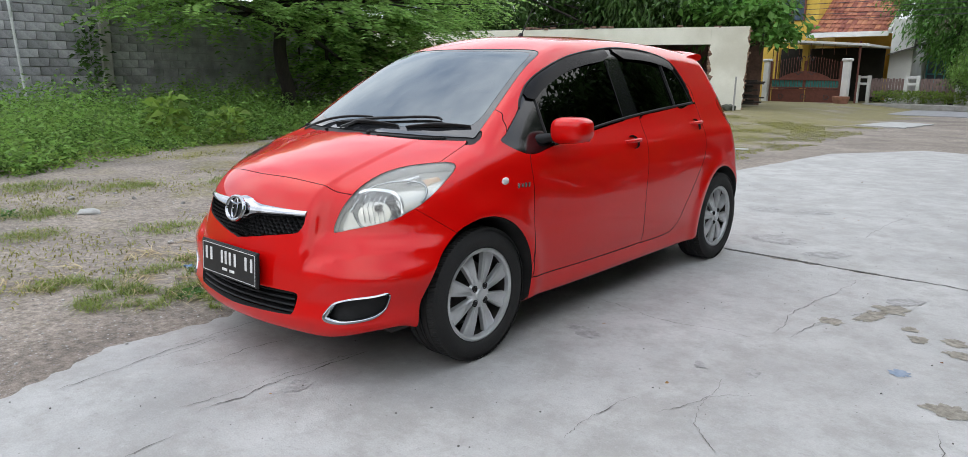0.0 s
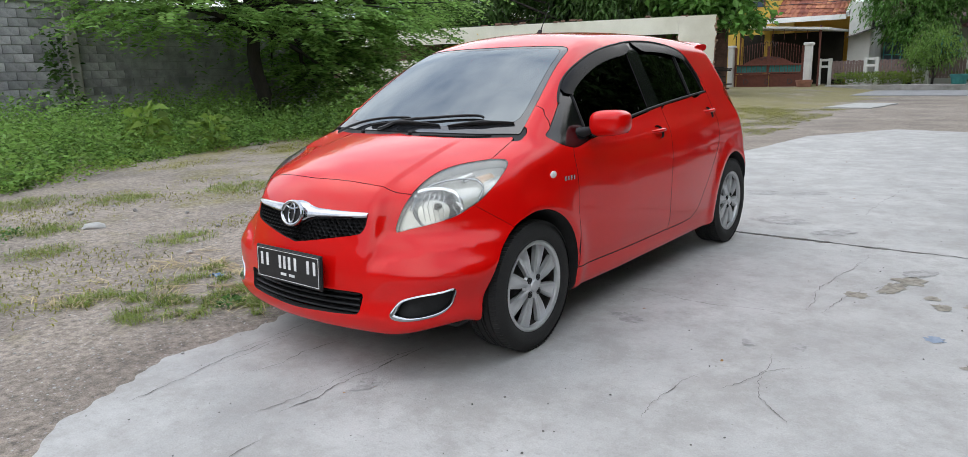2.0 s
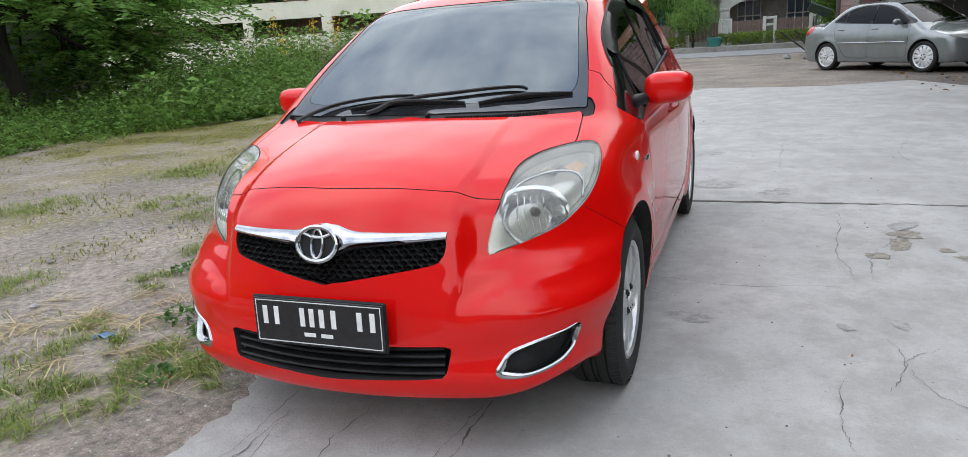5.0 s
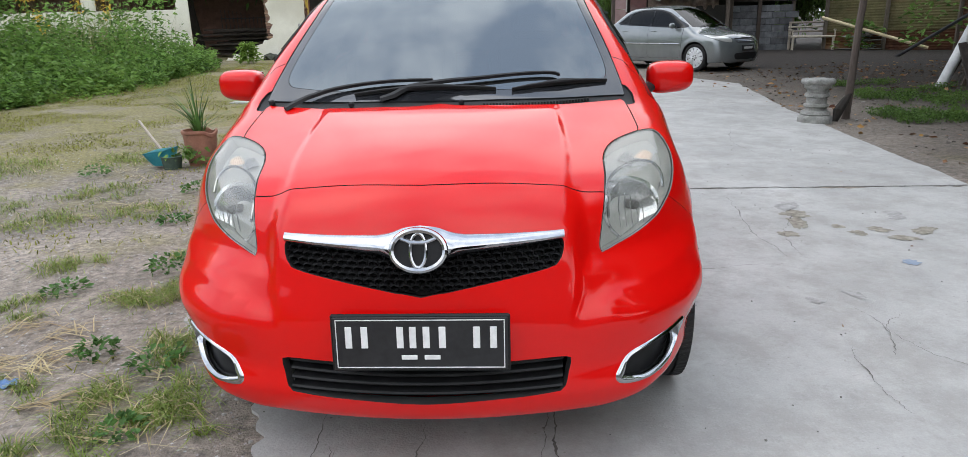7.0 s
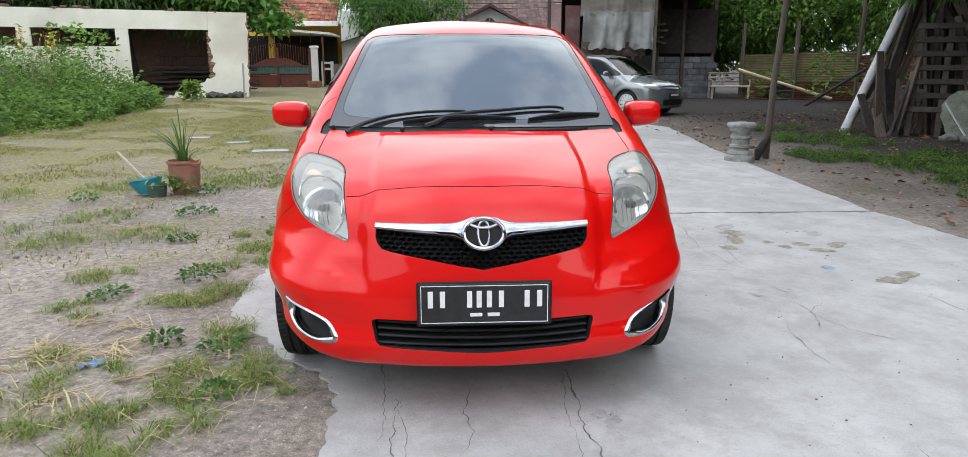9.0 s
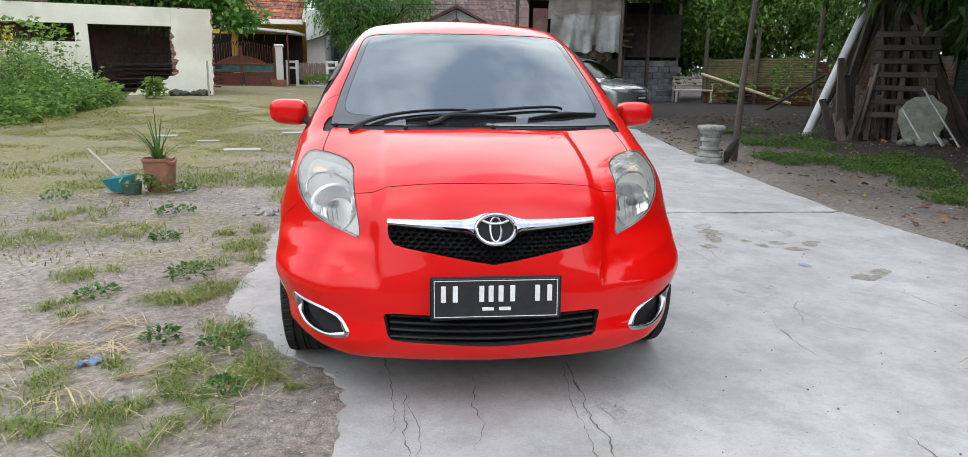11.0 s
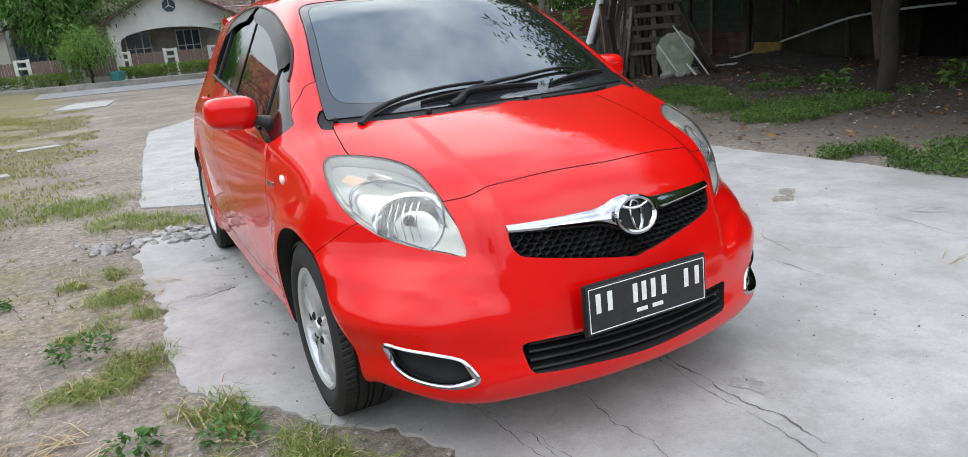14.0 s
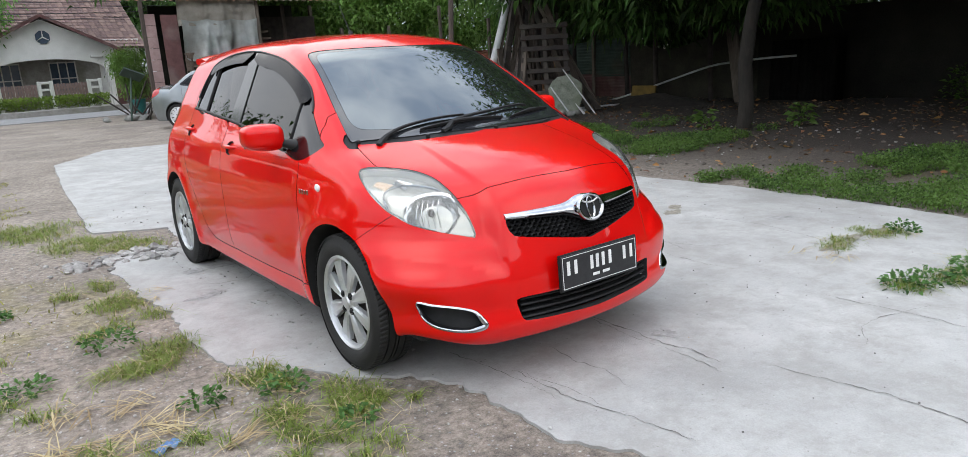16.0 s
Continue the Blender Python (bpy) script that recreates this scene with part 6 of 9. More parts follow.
slab_from(bm, [(.30 * math.cos(a), .30 * math.sin(a)) for a in np.linspace(math.pi / 8, 2 * math.pi + math.pi / 8, 8, endpoint=False)], .03, Matrix.Translation((gx, gy2 - .005, 3.25)) @ Matrix.Rotation(math.pi / 2, 4, "X"))
vent = house_part(bm, "gable_vent", M_BLUEGLASS, home, "dark blue eight-sided gable ornament")
bm = bmesh.new()
for a in (90, 210, 330):
    tube(bm, [(gx, gy2 - .05, 3.25), (gx + .26 * math.cos(radians(a)), gy2 - .05, 3.25 + .26 * math.sin(radians(a)))], [.03, .012], 6)
house_part(bm, "ornament", M_WHITEWALL, vent, "pale three-armed plain ornament")
for x in (gx - half + .22, gx + half - .22, gx + half + 1.3):
    bm = bmesh.new()
    box(bm, (x, gy2 - .02, .9), (.34, .34, 1.8), None, .02)
    box(bm, (x, gy2 - .02, 1.8), (.46, .46, .12), None, .02)
    house_part(bm, "porch_column", M_WHITEWALL, home, "white porch column")
for x in (-3.6, -1.6, .9, 3.2):
    bm = bmesh.new()
    box(bm, (x, 35.94, 1.45), (1.1, .10, 1.5), None, .01)
    w = house_part(bm, "window", M_BLUEGLASS, home, "dark window behind white grille")
    bm = bmesh.new()
    for k in range(4):
        box(bm, (x - .54 + .36 * k, 35.86, 1.45), (.05, .05, 1.55))
    for z in (.72, 1.45, 2.18):
        box(bm, (x, 35.85, z), (1.16, .05, .05))
    house_part(bm, "grille", M_AQUA if x < 0 else M_WHITEWALL, w, "window grille")
# grey panel added over the white wall to darken the porch recess like shade
bm = bmesh.new()
box(bm, (gx, 35.93, 1.35), (4.9, .04, 2.6))
house_part(bm, "porch_shade_panel", M_KERB, home, "grey panel before the porch's inner wall, standing in for shade")
bm = bmesh.new()
box(bm, (5.0, 34.2, 2.35), (1.8, 1.4, .10), None, .01)
house_part(bm, "canopy", M_WHITEWALL, home, "flat canopy beside the porch")
bm = bmesh.new()
box(bm, (5.4, 31.4, .75), (1.7, .08, 1.35), None, .01)
tagged(part("side_gate", bm, M_PANEL, None, "", 0), "maroon sheet gate beside the fence", "gate")
# white block of flats far behind
bm = bmesh.new()
box(bm, (-24.5, 33.0, 6.5), (4.0, 6, 13))
flats = thing("apartment_building", "plain white building far behind the trees", "building")
house_part(bm, "wall", M_WHITEWALL, flats, "white wall")

# ---- the shed with the tarpaulin ----
shed = thing("shed", "ramshackle shed with tarpaulin front and sheet roof", "shed")
bm = bmesh.new()
box(bm, (4.20, 19.95, 1.55), (.50, .06, 3.1), Matrix.Rotation(.10, 3, "Z"), .008)
house_part(bm, "door_leaf", M_PANEL, shed, "tall maroon timber door")
for k in range(9):
    bm = bmesh.new()
    box(bm, (3.62, 20.1, .25 + .34 * k), (.42, .05, .33), None, .006)
    house_part(bm, "side_board", M_PINK, shed, "faded pink board")
def hanging(u0, u1, z_top, z_low, y0, depth, ragged_by, seed, rope=0.0):
    """Cloth hung from a line: slack vertical folds, deeper below, with an uneven hem."""
    bm = bmesh.new()
    cols, rows = 56, 26
    grid = []
    for i in range(cols + 1):
        u = i / cols
        x = u0 + (u1 - u0) * u
        hem = z_low + ragged_by * (noise.noise(Vector((x * 1.3, seed, 0))) + .5 * noise.noise(Vector((x * 5, seed, 3))))
        top = z_top - rope * math.sin(math.pi * ((u * 3) % 1)) * .5
        ring = []
        for j in range(rows + 1):
            w = j / rows
            fold = depth * (.35 + w) * (noise.noise(Vector((x * 2.6 + .5 * w, w * .7, seed))) + .55 * noise.noise(Vector((x * 6.5, w * 1.4, seed + 4)))) + .04 * noise.noise(Vector((x * 2, w * 6, seed + 9)))
            ring.append(bm.verts.new((x, y0 - fold, top + (hem - top) * w)))
        grid.append(ring)
    for i in range(cols):
        for j in range(rows):
            bm.faces.new((grid[i][j], grid[i + 1][j], grid[i + 1][j + 1], grid[i][j + 1]))
    bmesh.ops.solidify(bm, geom=bm.faces[:], thickness=.006)
    return bm


part("canvas", hanging(4.46, 6.92, 3.62, 2.78, 19.90, .13, .07, 1.5), M_CANVAS, shed, "faded beige canvas under the eaves", 60)
part("tarpaulin", hanging(4.52, 6.90, 2.95, 1.70, 19.80, .30, .20, 6.2, .12), M_TARP, shed, "faded grey-green tarpaulin hanging in slack folds", 60)
part("torn_cloth", hanging(4.50, 6.70, 1.95, .95, 19.92, .18, .30, 11.0), M_RAG, shed, "torn brown cloth below the tarpaulin", 60)
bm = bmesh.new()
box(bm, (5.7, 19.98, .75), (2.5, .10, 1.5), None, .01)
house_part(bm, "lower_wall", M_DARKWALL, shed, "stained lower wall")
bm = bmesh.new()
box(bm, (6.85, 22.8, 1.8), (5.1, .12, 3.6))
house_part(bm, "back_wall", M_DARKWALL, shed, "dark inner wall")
for k in range(7):
    for j in range(5):
        bm = bmesh.new()
        box(bm, (7.62 + .43 * j + (.1 if k % 2 else -.1), 21.2, .12 + .21 * k), (.42, .12, .20), None, .008)
        house_part(bm, "block", M_DARKBLOCK, shed, "grey concrete block")
bm = bmesh.new()
box(bm, (8.5, 21.4, 2.35), (2.3, .05, 1.5), None, .006)
house_part(bm, "upper_boarding", M_DARKWOOD, shed, "dark hanging boarding")
for x, y in ((6.98, 19.95), (7.40, 21.0), (9.62, 21.6), (8.35, 21.1), (3.40, 19.8)):
    bm = bmesh.new()
    box(bm, (x, y, 1.75), (.11, .11, 3.5), None, .008)
    house_part(bm, "post", M_WOOD, shed, "weathered timber post")
bm = bmesh.new()
for k in range(60):
    x = 2.6 + .12 * k
    a, b = .02 * (k % 2), .02 * ((k + 1) % 2)
    bm.faces.new([bm.verts.new(p) for p in ((x, 19.75, 3.5 + a), (x + .12, 19.75, 3.5 + b), (x + .12, 23.2, 4.2 + b), (x, 23.2, 4.2 + a))])
house_part(bm, "sheet_roof", M_RUST, shed, "rusty corrugated roof sheets")
bm = bmesh.new()
for k, (z, w) in enumerate(((2.55, .8), (2.35, 1.0), (2.15, .7), (1.98, .9))):
    box(bm, (7.15, 20.8, z), (w, .35, .06), Matrix.Rotation(.06 * (k - 1), 3, "Y"), .006)
house_part(bm, "shelf_boards", M_WOOD, shed, "odd boards stacked above the doorway")

# bamboo bench
M_BENCH = surface("old_bamboo", (.34, .29, .23), (.54, .48, .40), 9, (.6, .85), .2, 60, per="object")
bench = thing("bench", "weathered bamboo bench with a slatted back", "bench", at=pose(9.95, 20.7, land(10, 20.7), 0, 0, -8))
for x in (-.62, .62):
    for y, h in ((-.25, .42), (.25, .88)):
        bm = bmesh.new()
        tube(bm, [(x, y, 0), (x * .98, y + (.06 if h > .5 else 0), h)], .042, 8)
        part("leg", bm, M_BENCH, bench)
for k in range(7):
    bm = bmesh.new()
    tube(bm, [(-.66, -.26 + .08 * k, .42), (.66, -.26 + .08 * k, .42)], .034, 8)
    part("seat_slat", bm, M_BENCH, bench)
for z in (.58, .72, .86):
    bm = bmesh.new()
    tube(bm, [(-.66, .29, z), (.66, .29, z)], .032, 8)
    part("back_slat", bm, M_BENCH, bench)
for x in (-.64, .64):
    bm = bmesh.new()
    tube(bm, [(x, -.27, .62), (x, .29, .64)], .034, 8)
    tube(bm, [(x, -.25, .4), (x, -.25, .62)], .022, 8)
    part("armrest", bm, M_BENCH, bench)
bm = bmesh.new()
tube(bm, [(9.9, 19.9, 1.05), (12.55, 18.6, .12)], [.05, .045], 8)
tagged(part("bamboo_pole", bm, M_BAMBOO, None), "long pale bamboo pole leaning on the bench", "pole")
for k in range(40):
    bm = bmesh.new()
    w = .5 * rng.uniform(.6, 1.1)
    box(bm, (11.35 + .22 * rng.normal(), 19.9 + .15 * rng.normal(), land(11, 20) + .02 + .016 * k * rng.uniform(.6, 1)), (w, w * .6, .02), Matrix.Rotation(rng.uniform(0, 3), 3, "Z") @ Matrix.Rotation(.08 * rng.normal(), 3, "X"), .003)
    tagged(part("slate", bm, M_ROCKGREY, None, "", 0), "flat grey stone tile in a heap", "tile", "stone tiles heaped by the bench")


# ---- rusty sheet fence and the dark yard wall ----
def sheet(a, b, z0, z1, material, label, waves=26, upright=True, lean=0.0):
    """A corrugated sheet between two feet."""
    a, b = Vector((*a, 0)), Vector((*b, 0))
    d = (b - a)
    side = Vector((-d.y, d.x, 0)).normalized()
    bm = bmesh.new()
    n = waves * 4
    if upright:
        rows = [[bm.verts.new(a + d * k / n + side * (.011 * math.sin(k * math.pi / 2) + lean * w) + Vector((0, 0, z0 + (z1 - z0) * w))) for k in range(n + 1)] for w in (0, 1)]
    else:
        m = int((z1 - z0) / .02)
        rows = [[bm.verts.new(a + d * u + side * (.011 * math.sin(k * math.pi / 2) + lean * k / m) + Vector((0, 0, z0 + (z1 - z0) * k / m + .03 * u))) for u in (0, .25, .5, .75, 1)] for k in range(m + 1)]
    for p, q in zip(rows, rows[1:]):
        for k in range(len(p) - 1):
            bm.faces.new((p[k], p[k + 1], q[k + 1], q[k]))
    bmesh.ops.solidify(bm, geom=bm.faces[:], thickness=.003)
    return tagged(part("corrugated_sheet", bm, material, None, "", 60), label, "corrugated sheet", "corrugated sheets of the yard fence")


line = [(10.3, 20.6), (11.7, 19.6), (13.3, 18.6), (14.0, 16.6), (13.6, 14.4), (13.1, 12.2), (12.6, 10.2), (12.3, 8.4)]
skins = (M_OLIVESHEET, M_OLIVESHEET, M_RUST, M_GREYRUST, M_RUST)
for k, (a, b) in enumerate(zip(line, line[1:])):
    green = k >= 5
    sheet(a, b, .55 + .05 * (k % 2), 1.55 + .06 * math.sin(k * 2.1), M_GREENSHEET if green else skins[k], "dark green corrugated fence sheet" if green else "rust-streaked corrugated fence sheet" if k > 1 else "mossy olive corrugated fence sheet", upright=False, lean=.05)
    sheet(a, b, 0, .62, M_GREYRUST if k in (2, 3) else M_RUST if not green else M_PANEL, "rusty lower fence sheet", upright=False)
    bm = bmesh.new()
    box(bm, (a[0], a[1] - .05, 1.3 if k not in (2, 4) else 1.6), (.10, .10, 2.6 if k not in (2, 4) else 3.2), None, .01)
    tagged(part("fence_post", bm, M_WOOD, None), "weathered timber fence post", "post", "posts of the sheet fence")
def wall_run(a, b, profile, thick=.16):
    """A standing wall from a to b with a given upper edge: pairs of way along it and height."""
    a, b = Vector((*a, 0)), Vector((*b, 0))
    d = (b - a).normalized()
    place = Matrix.Translation(a) @ Matrix(((d.x, 0, d.y, 0), (d.y, 0, -d.x, 0), (0, 1, 0, 0), (0, 0, 0, 1)))
    bm = bmesh.new()
    slab_from(bm, [(0, 0), ((b - a).length, 0)] + [(u * (b - a).length, w) for u, w in reversed(profile)], thick, place)
    return bm


broken = [(u, 1.44 - .22 * math.sin(math.pi * min(1, u / .62)) + .42 * float(ease(u, .60, .95)) + .035 * noise.noise(Vector((u * 14, 2.2, 0)))) for u in np.linspace(0, 1, 30)]
structure("wall_east_broken", wall_run((12.15, 8.35), (12.75, 5.2), broken), M_OLDWALL, "mossy crumbling end of the yard wall, coloured darker for tree shade", "wall")
# wall under the trees, coloured near-black in place of their shade
structure("wall_east", wall_run((12.75, 5.2), (14.75, -13.9), [(0, 1.86), (.3, 1.92), (1, 1.98)]), M_DARKWALL, "rendered yard wall, tree shade put into its near-black colour", "wall")
group = "dark corrugated sheets leaning on the yard wall"
for k in range(7):
    bm = bmesh.new()
    n, tall = 40, 1.18 + .05 * math.sin(k * 2.3)
    rows = [[bm.verts.new((12.02 + .055 * k + .24 * w + .022 * math.sin(i * math.pi / 2.5), 4.55 - .036 * i + .10 * w + .03 * math.sin(k * 1.7), .04 + tall * w)) for i in range(n)] for w in (0, .5, 1)]
    for p, q in zip(rows, rows[1:]):
        for i in range(n - 1):
            bm.faces.new((p[i], p[i + 1], q[i + 1], q[i]))
    bmesh.ops.solidify(bm, geom=bm.faces[:], thickness=.004)
    tagged(part("roof_sheet", bm, M_BLACKSHEET, None, "", 60), "dark corrugated sheet leaning on the wall", "corrugated sheet", group)
bm = bmesh.new()
box(bm, (11.45, 4.98, .80), (.05, .25, 1.58), Matrix.Rotation(radians(-9), 3, "X"), .006)
tagged(part("plank", bm, M_WOOD, None), "grey plank standing beside the leaning sheets", "plank")
bm = bmesh.new()
tube(bm, smooth_loop(((11.72, 9.9, .06), (11.7, 9.2, .03), (11.7, 8.68, .04), (11.7, 7.7, .28), (11.7, 6.72, .55), (11.7, 5.82, .79), (11.7, 5.24, .87), (11.78, 4.47, .93), (11.9, 3.9, .95)), 6, False), .022, 8)
tagged(part("pipe", bm, M_POLE, None), "bent pale plastic pipe propped along the fence", "pipe")
for y, h in ((10.23, 2.3), (8.41, 2.1), (7.49, 2.2), (5.95, 2.4)):
    bm = bmesh.new()
    tube(bm, [(11.98, y, -.03), (11.96, y + .03, h * .5), (12.0, y + .02, h)], [.06, .055, .045], 8)
    tagged(part("fence_post", bm, M_DARKWOOD, None), "dark rough post before the yard fence", "post", "dark posts of the yard fence")
bm = bmesh.new()
box(bm, (11.55, 7.55, .20), (.04, .72, .40), Matrix.Rotation(radians(14), 3, "Y"), .006)
tagged(part("yellow_board", bm, M_YELLOWBOARD, None), "dirty yellow board leaning at the fence foot", "board")
# low heap of ash and rotten leaves
bm = bmesh.new()
bmesh.ops.create_grid(bm, x_segments=46, y_segments=30, size=1)
for q in bm.verts:
    r = min(1, q.co.xy.length)
    hgt = .20 * (1 - r * r) ** 2 * (1 + .5 * noise.noise(q.co * 3)) + .035 * noise.noise(q.co * 11) * (1 - r) - .03 * r
    q.co = Vector((10.75 + q.co.x * .75, 6.5 + q.co.y * 1.9, land(10.75, 6.5) + hgt))
tagged(part("ash_heap", bm, M_ASH, None, "", 60), "low black heap of ash and rotting leaves", "heap", kind="stuff")
rng = np.random.default_rng(77)
for x, y, h in ((10.9, .3, .55), (11.6, -.4, .7), (10.1, -.9, .45), (9.2, -.5, .35), (12.2, 1.0, .6), (8.6, -1.6, .4), (11.0, -2.0, .7), (7.9, 1.55, .28), (7.0, 2.55, .25)):
    n = int(110 * h / .5)
    a, t = rng.uniform(0, 2 * math.pi, n), rng.uniform(0, 1, n)
    wide = .55 * h * (1 - .5 * t) * rng.uniform(.1, 1.1, n)
    at = np.stack([x + wide * np.cos(a), y + wide * np.sin(a), land(x, y) + .03 + h * t], 1)
    v, f = leaves(rng, at, np.stack([np.cos(a), np.sin(a), .4 + 0 * a], 1), .13, .45, .3, .4)
    mesh_from("seedling", v.tolist(), f, M_VERGE, "shade-grown seedling under the trees", "plant", "")
# pale house seen over the low end of the wall
bm = bmesh.new()
box(bm, (20.5, 11.0, 1.6), (.2, 9.0, 3.2))
structure("wall_far_east", bm, M_CREAM, "pale plaster wall of a house beyond the yard")
bm = bmesh.new()
tube(bm, [(9.3, 7.4, .06), (11.4, 7.0, .05)], .03, 8)
tagged(part("pipe", bm, M_POLE, None), "pale pipe lying on the soil", "pipe")

# ---- leaning timber stack ----
apex = Vector((8.35, 8.0, 3.1))
group = "boards of the leaning timber stack"
for k in range(34):
    t = k / 33
    foot = Vector((7.15 + 2.3 * t + .10 * rng.normal(), 8.25 - 1.25 * t - .12 * abs(rng.normal()), land(8, 7.5)))
    head = apex + Vector((.22 * rng.normal(), .20 * rng.normal(), .35 * rng.normal()))
    if k % 5 == 0:
        head = foot + (head - foot) * rng.uniform(.45, .7)
    d = head - foot
    turn = d.to_track_quat("Z", "Y").to_matrix()
    bm = bmesh.new()
    box(bm, (0, 0, d.length / 2), (rng.uniform(.05, .13), rng.uniform(.03, .06), d.length), None, .004)
    ob = part("timber", bm, M_WOOD if k % 3 else M_DARKWOOD, None)
    ob.matrix_basis = Matrix.Translation(foot) @ turn.to_4x4() @ Matrix.Rotation(rng.uniform(0, 3), 4, "Z")
    tagged(ob, "weathered timber leaning in a stack", "timber", group)
for k in range(16):
    # short offcuts leaning on the front of the stack at odd angles
    foot = Vector((rng.uniform(7.0, 7.75), 7.35 - .25 * rng.random(), land(8, 7.5)))
    head = foot + Vector((rng.uniform(-.1, .75), rng.uniform(.15, .45), rng.uniform(.45, 1.5)))
    d = head - foot
    bm = bmesh.new()
    box(bm, (0, 0, d.length / 2), (rng.uniform(.06, .15), .03, d.length), None, .004)
    ob = part("timber", bm, M_WOOD if k % 2 else M_DARKWOOD, None)
    ob.matrix_basis = Matrix.Translation(foot) @ d.to_track_quat("Z", "Y").to_matrix().to_4x4() @ Matrix.Rotation(rng.uniform(-.6, .6), 4, "Z")
    tagged(ob, "weathered offcut leaning on the timber stack", "timber", group)
pal = thing("pallet", "dark wooden pallet frame leaning on the stack", "pallet", at=Matrix.Translation((7.92, 6.98, land(8, 7))) @ Matrix.Rotation(radians(-38), 4, "Z") @ Matrix.Rotation(radians(-14), 4, "X"))
for x in (-.42, 0, .42):
    bm = bmesh.new()
    box(bm, (x, 0, .95), (.09, .06, 1.9), None, .005)
    part("stile", bm, M_DARKWOOD, pal)
for k in range(7):
    bm = bmesh.new()
    box(bm, (0, -.045, .45 + .23 * k), (.98, .03, .09), None, .004)
    part("slat", bm, M_DARKWOOD, pal)
bm = bmesh.new()
tube(bm, [(6.95, 8.05, 0), (8.35, 8.0, 3.75)], [.075, .07], 16)
tagged(part("pole", bm, M_POLE, None), "thick weathered white pole leaning on the timber stack", "pole")
bm = bmesh.new()
slab_from(bm, ragged([(-.34, -.05), (-.20, -.38), (.20, -.38), (.34, -.10), (.32, .20), (.12, .40), (-.16, .38), (-.34, .15)], .05, 8.0), .06, Matrix.Translation((8.16, 6.72, land(8, 7) + .38)) @ Matrix.Rotation(radians(-42), 4, "Z") @ Matrix.Rotation(radians(78), 4, "X"))
tagged(part("stone_disc", bm, M_MOSSY, None, "", 0), "mossy round stone tabletop leaning on the stack", "stone disc")
for k in range(9):
    ob = part("stone", stone(rng, rng.uniform(.06, .13)), M_ROCKGREY, None, "", 60)
    ob.matrix_basis = pose(8.05 + .3 * rng.normal(), 6.6 + .15 * rng.normal(), land(8, 7) + .04, 0, 0, 40 * k)
    tagged(ob, "rough stone at the foot of the stack", "stone", "stones under the stack")
for a, b, w in (((8.15, 6.55, .05), (7.95, 6.9, .62), .10), ((8.35, 6.35, .03), (8.20, 6.75, .55), .08), ((8.55, 6.25, .03), (8.15, 6.75, .95), .06)):
    bm = bmesh.new()
    d = Vector(b) - Vector(a)
    box(bm, (0, 0, d.length / 2), (w, .02, d.length), None, .003)
    ob = part("painted_board", bm, M_POLE, None)
    ob.matrix_basis = Matrix.Translation(a) @ d.to_track_quat("Z", "Y").to_matrix().to_4x4()
    tagged(ob, "flaking white painted board", "board", "painted boards by the stack")
bm = bmesh.new()
tube(bm, [(10.3, 16.0, .03), (11.17, 14.5, 1.12)], .045, 8)
tagged(part("bar", bm, M_IRON, None), "dark bar leaning towards the fence", "bar")

# post and pedestal beside the concrete
bm = bmesh.new()
tube(bm, [(4.17, 5.02, -.05), (4.20, 5.02, 1.1), (4.28, 5.02, 2.2), (4.30, 5.02, 3.4)], [.046, .040, .038, .035], 9)
tagged(part("post", bm, M_WOOD, None), "rough grey timber post at the concrete's edge", "post")
bm = bmesh.new()
tube(bm, [(3.98, 4.86, -.01), (4.02, 4.9, .10), (4.12, 4.98, .20), (4.19, 5.0, .30)], [.03, .06, .05, .02], 8)
tagged(part("root_bark", bm, M_BARK, None), "dry bark heaped at the post's foot", "bark")
bm = bmesh.new()
lathe(bm, [(.001, .50), (.12, .50), (.168, .50), (.182, .485), (.182, .455), (.165, .44), (.150, .435), (.145, .40), (.118, .385), (.112, .345), (.132, .335), (.136, .315), (.132, .300), (.110, .290), (.108, .225), (.134, .215), (.138, .19), (.115, .175), (.118, .15), (.155, .135), (.162, .105), (.150, .095), (.182, .075), (.188, .05), (.188, 0), (.001, 0)], 28)
for q in bm.verts:
    q.co *= 1 + .02 * noise.noise(q.co * 12)
bmesh.ops.translate(bm, verts=bm.verts, vec=(3.72, 4.80, -.01))
tagged(part("pedestal", bm, M_ROCKGREY, None, "", 50), "turned grey stone pedestal at the concrete's edge", "pedestal")

# pot with its plant, scoop with a wooden handle
bm = bmesh.new()
lathe(bm, [(.001, 0), (.122, 0), (.138, .14), (.148, .285), (.158, .290), (.161, .305), (.158, .322), (.142, .322), (.138, .27), (.001, .26)], 40)
for q in bm.verts:
    rim = q.co.z > .27 and q.co.xy.length > .14
    q.co *= 1 + .025 * noise.noise(q.co * 9)
    if rim:
        q.co.z -= .06 * max(0, noise.noise(Vector((q.co.x * 7, q.co.y * 7, 4.4))))
bmesh.ops.translate(bm, verts=bm.verts, vec=(-2.66, 2.86, land(-2.66, 2.86)))
pot = tagged(part("flower_pot", bm, M_TERRA, None, "", 50), "worn terracotta flower pot standing on the soil", "flower pot")
n = 40
a = rng.uniform(0, 2 * math.pi, n)
sets_v, sets_f = [], []
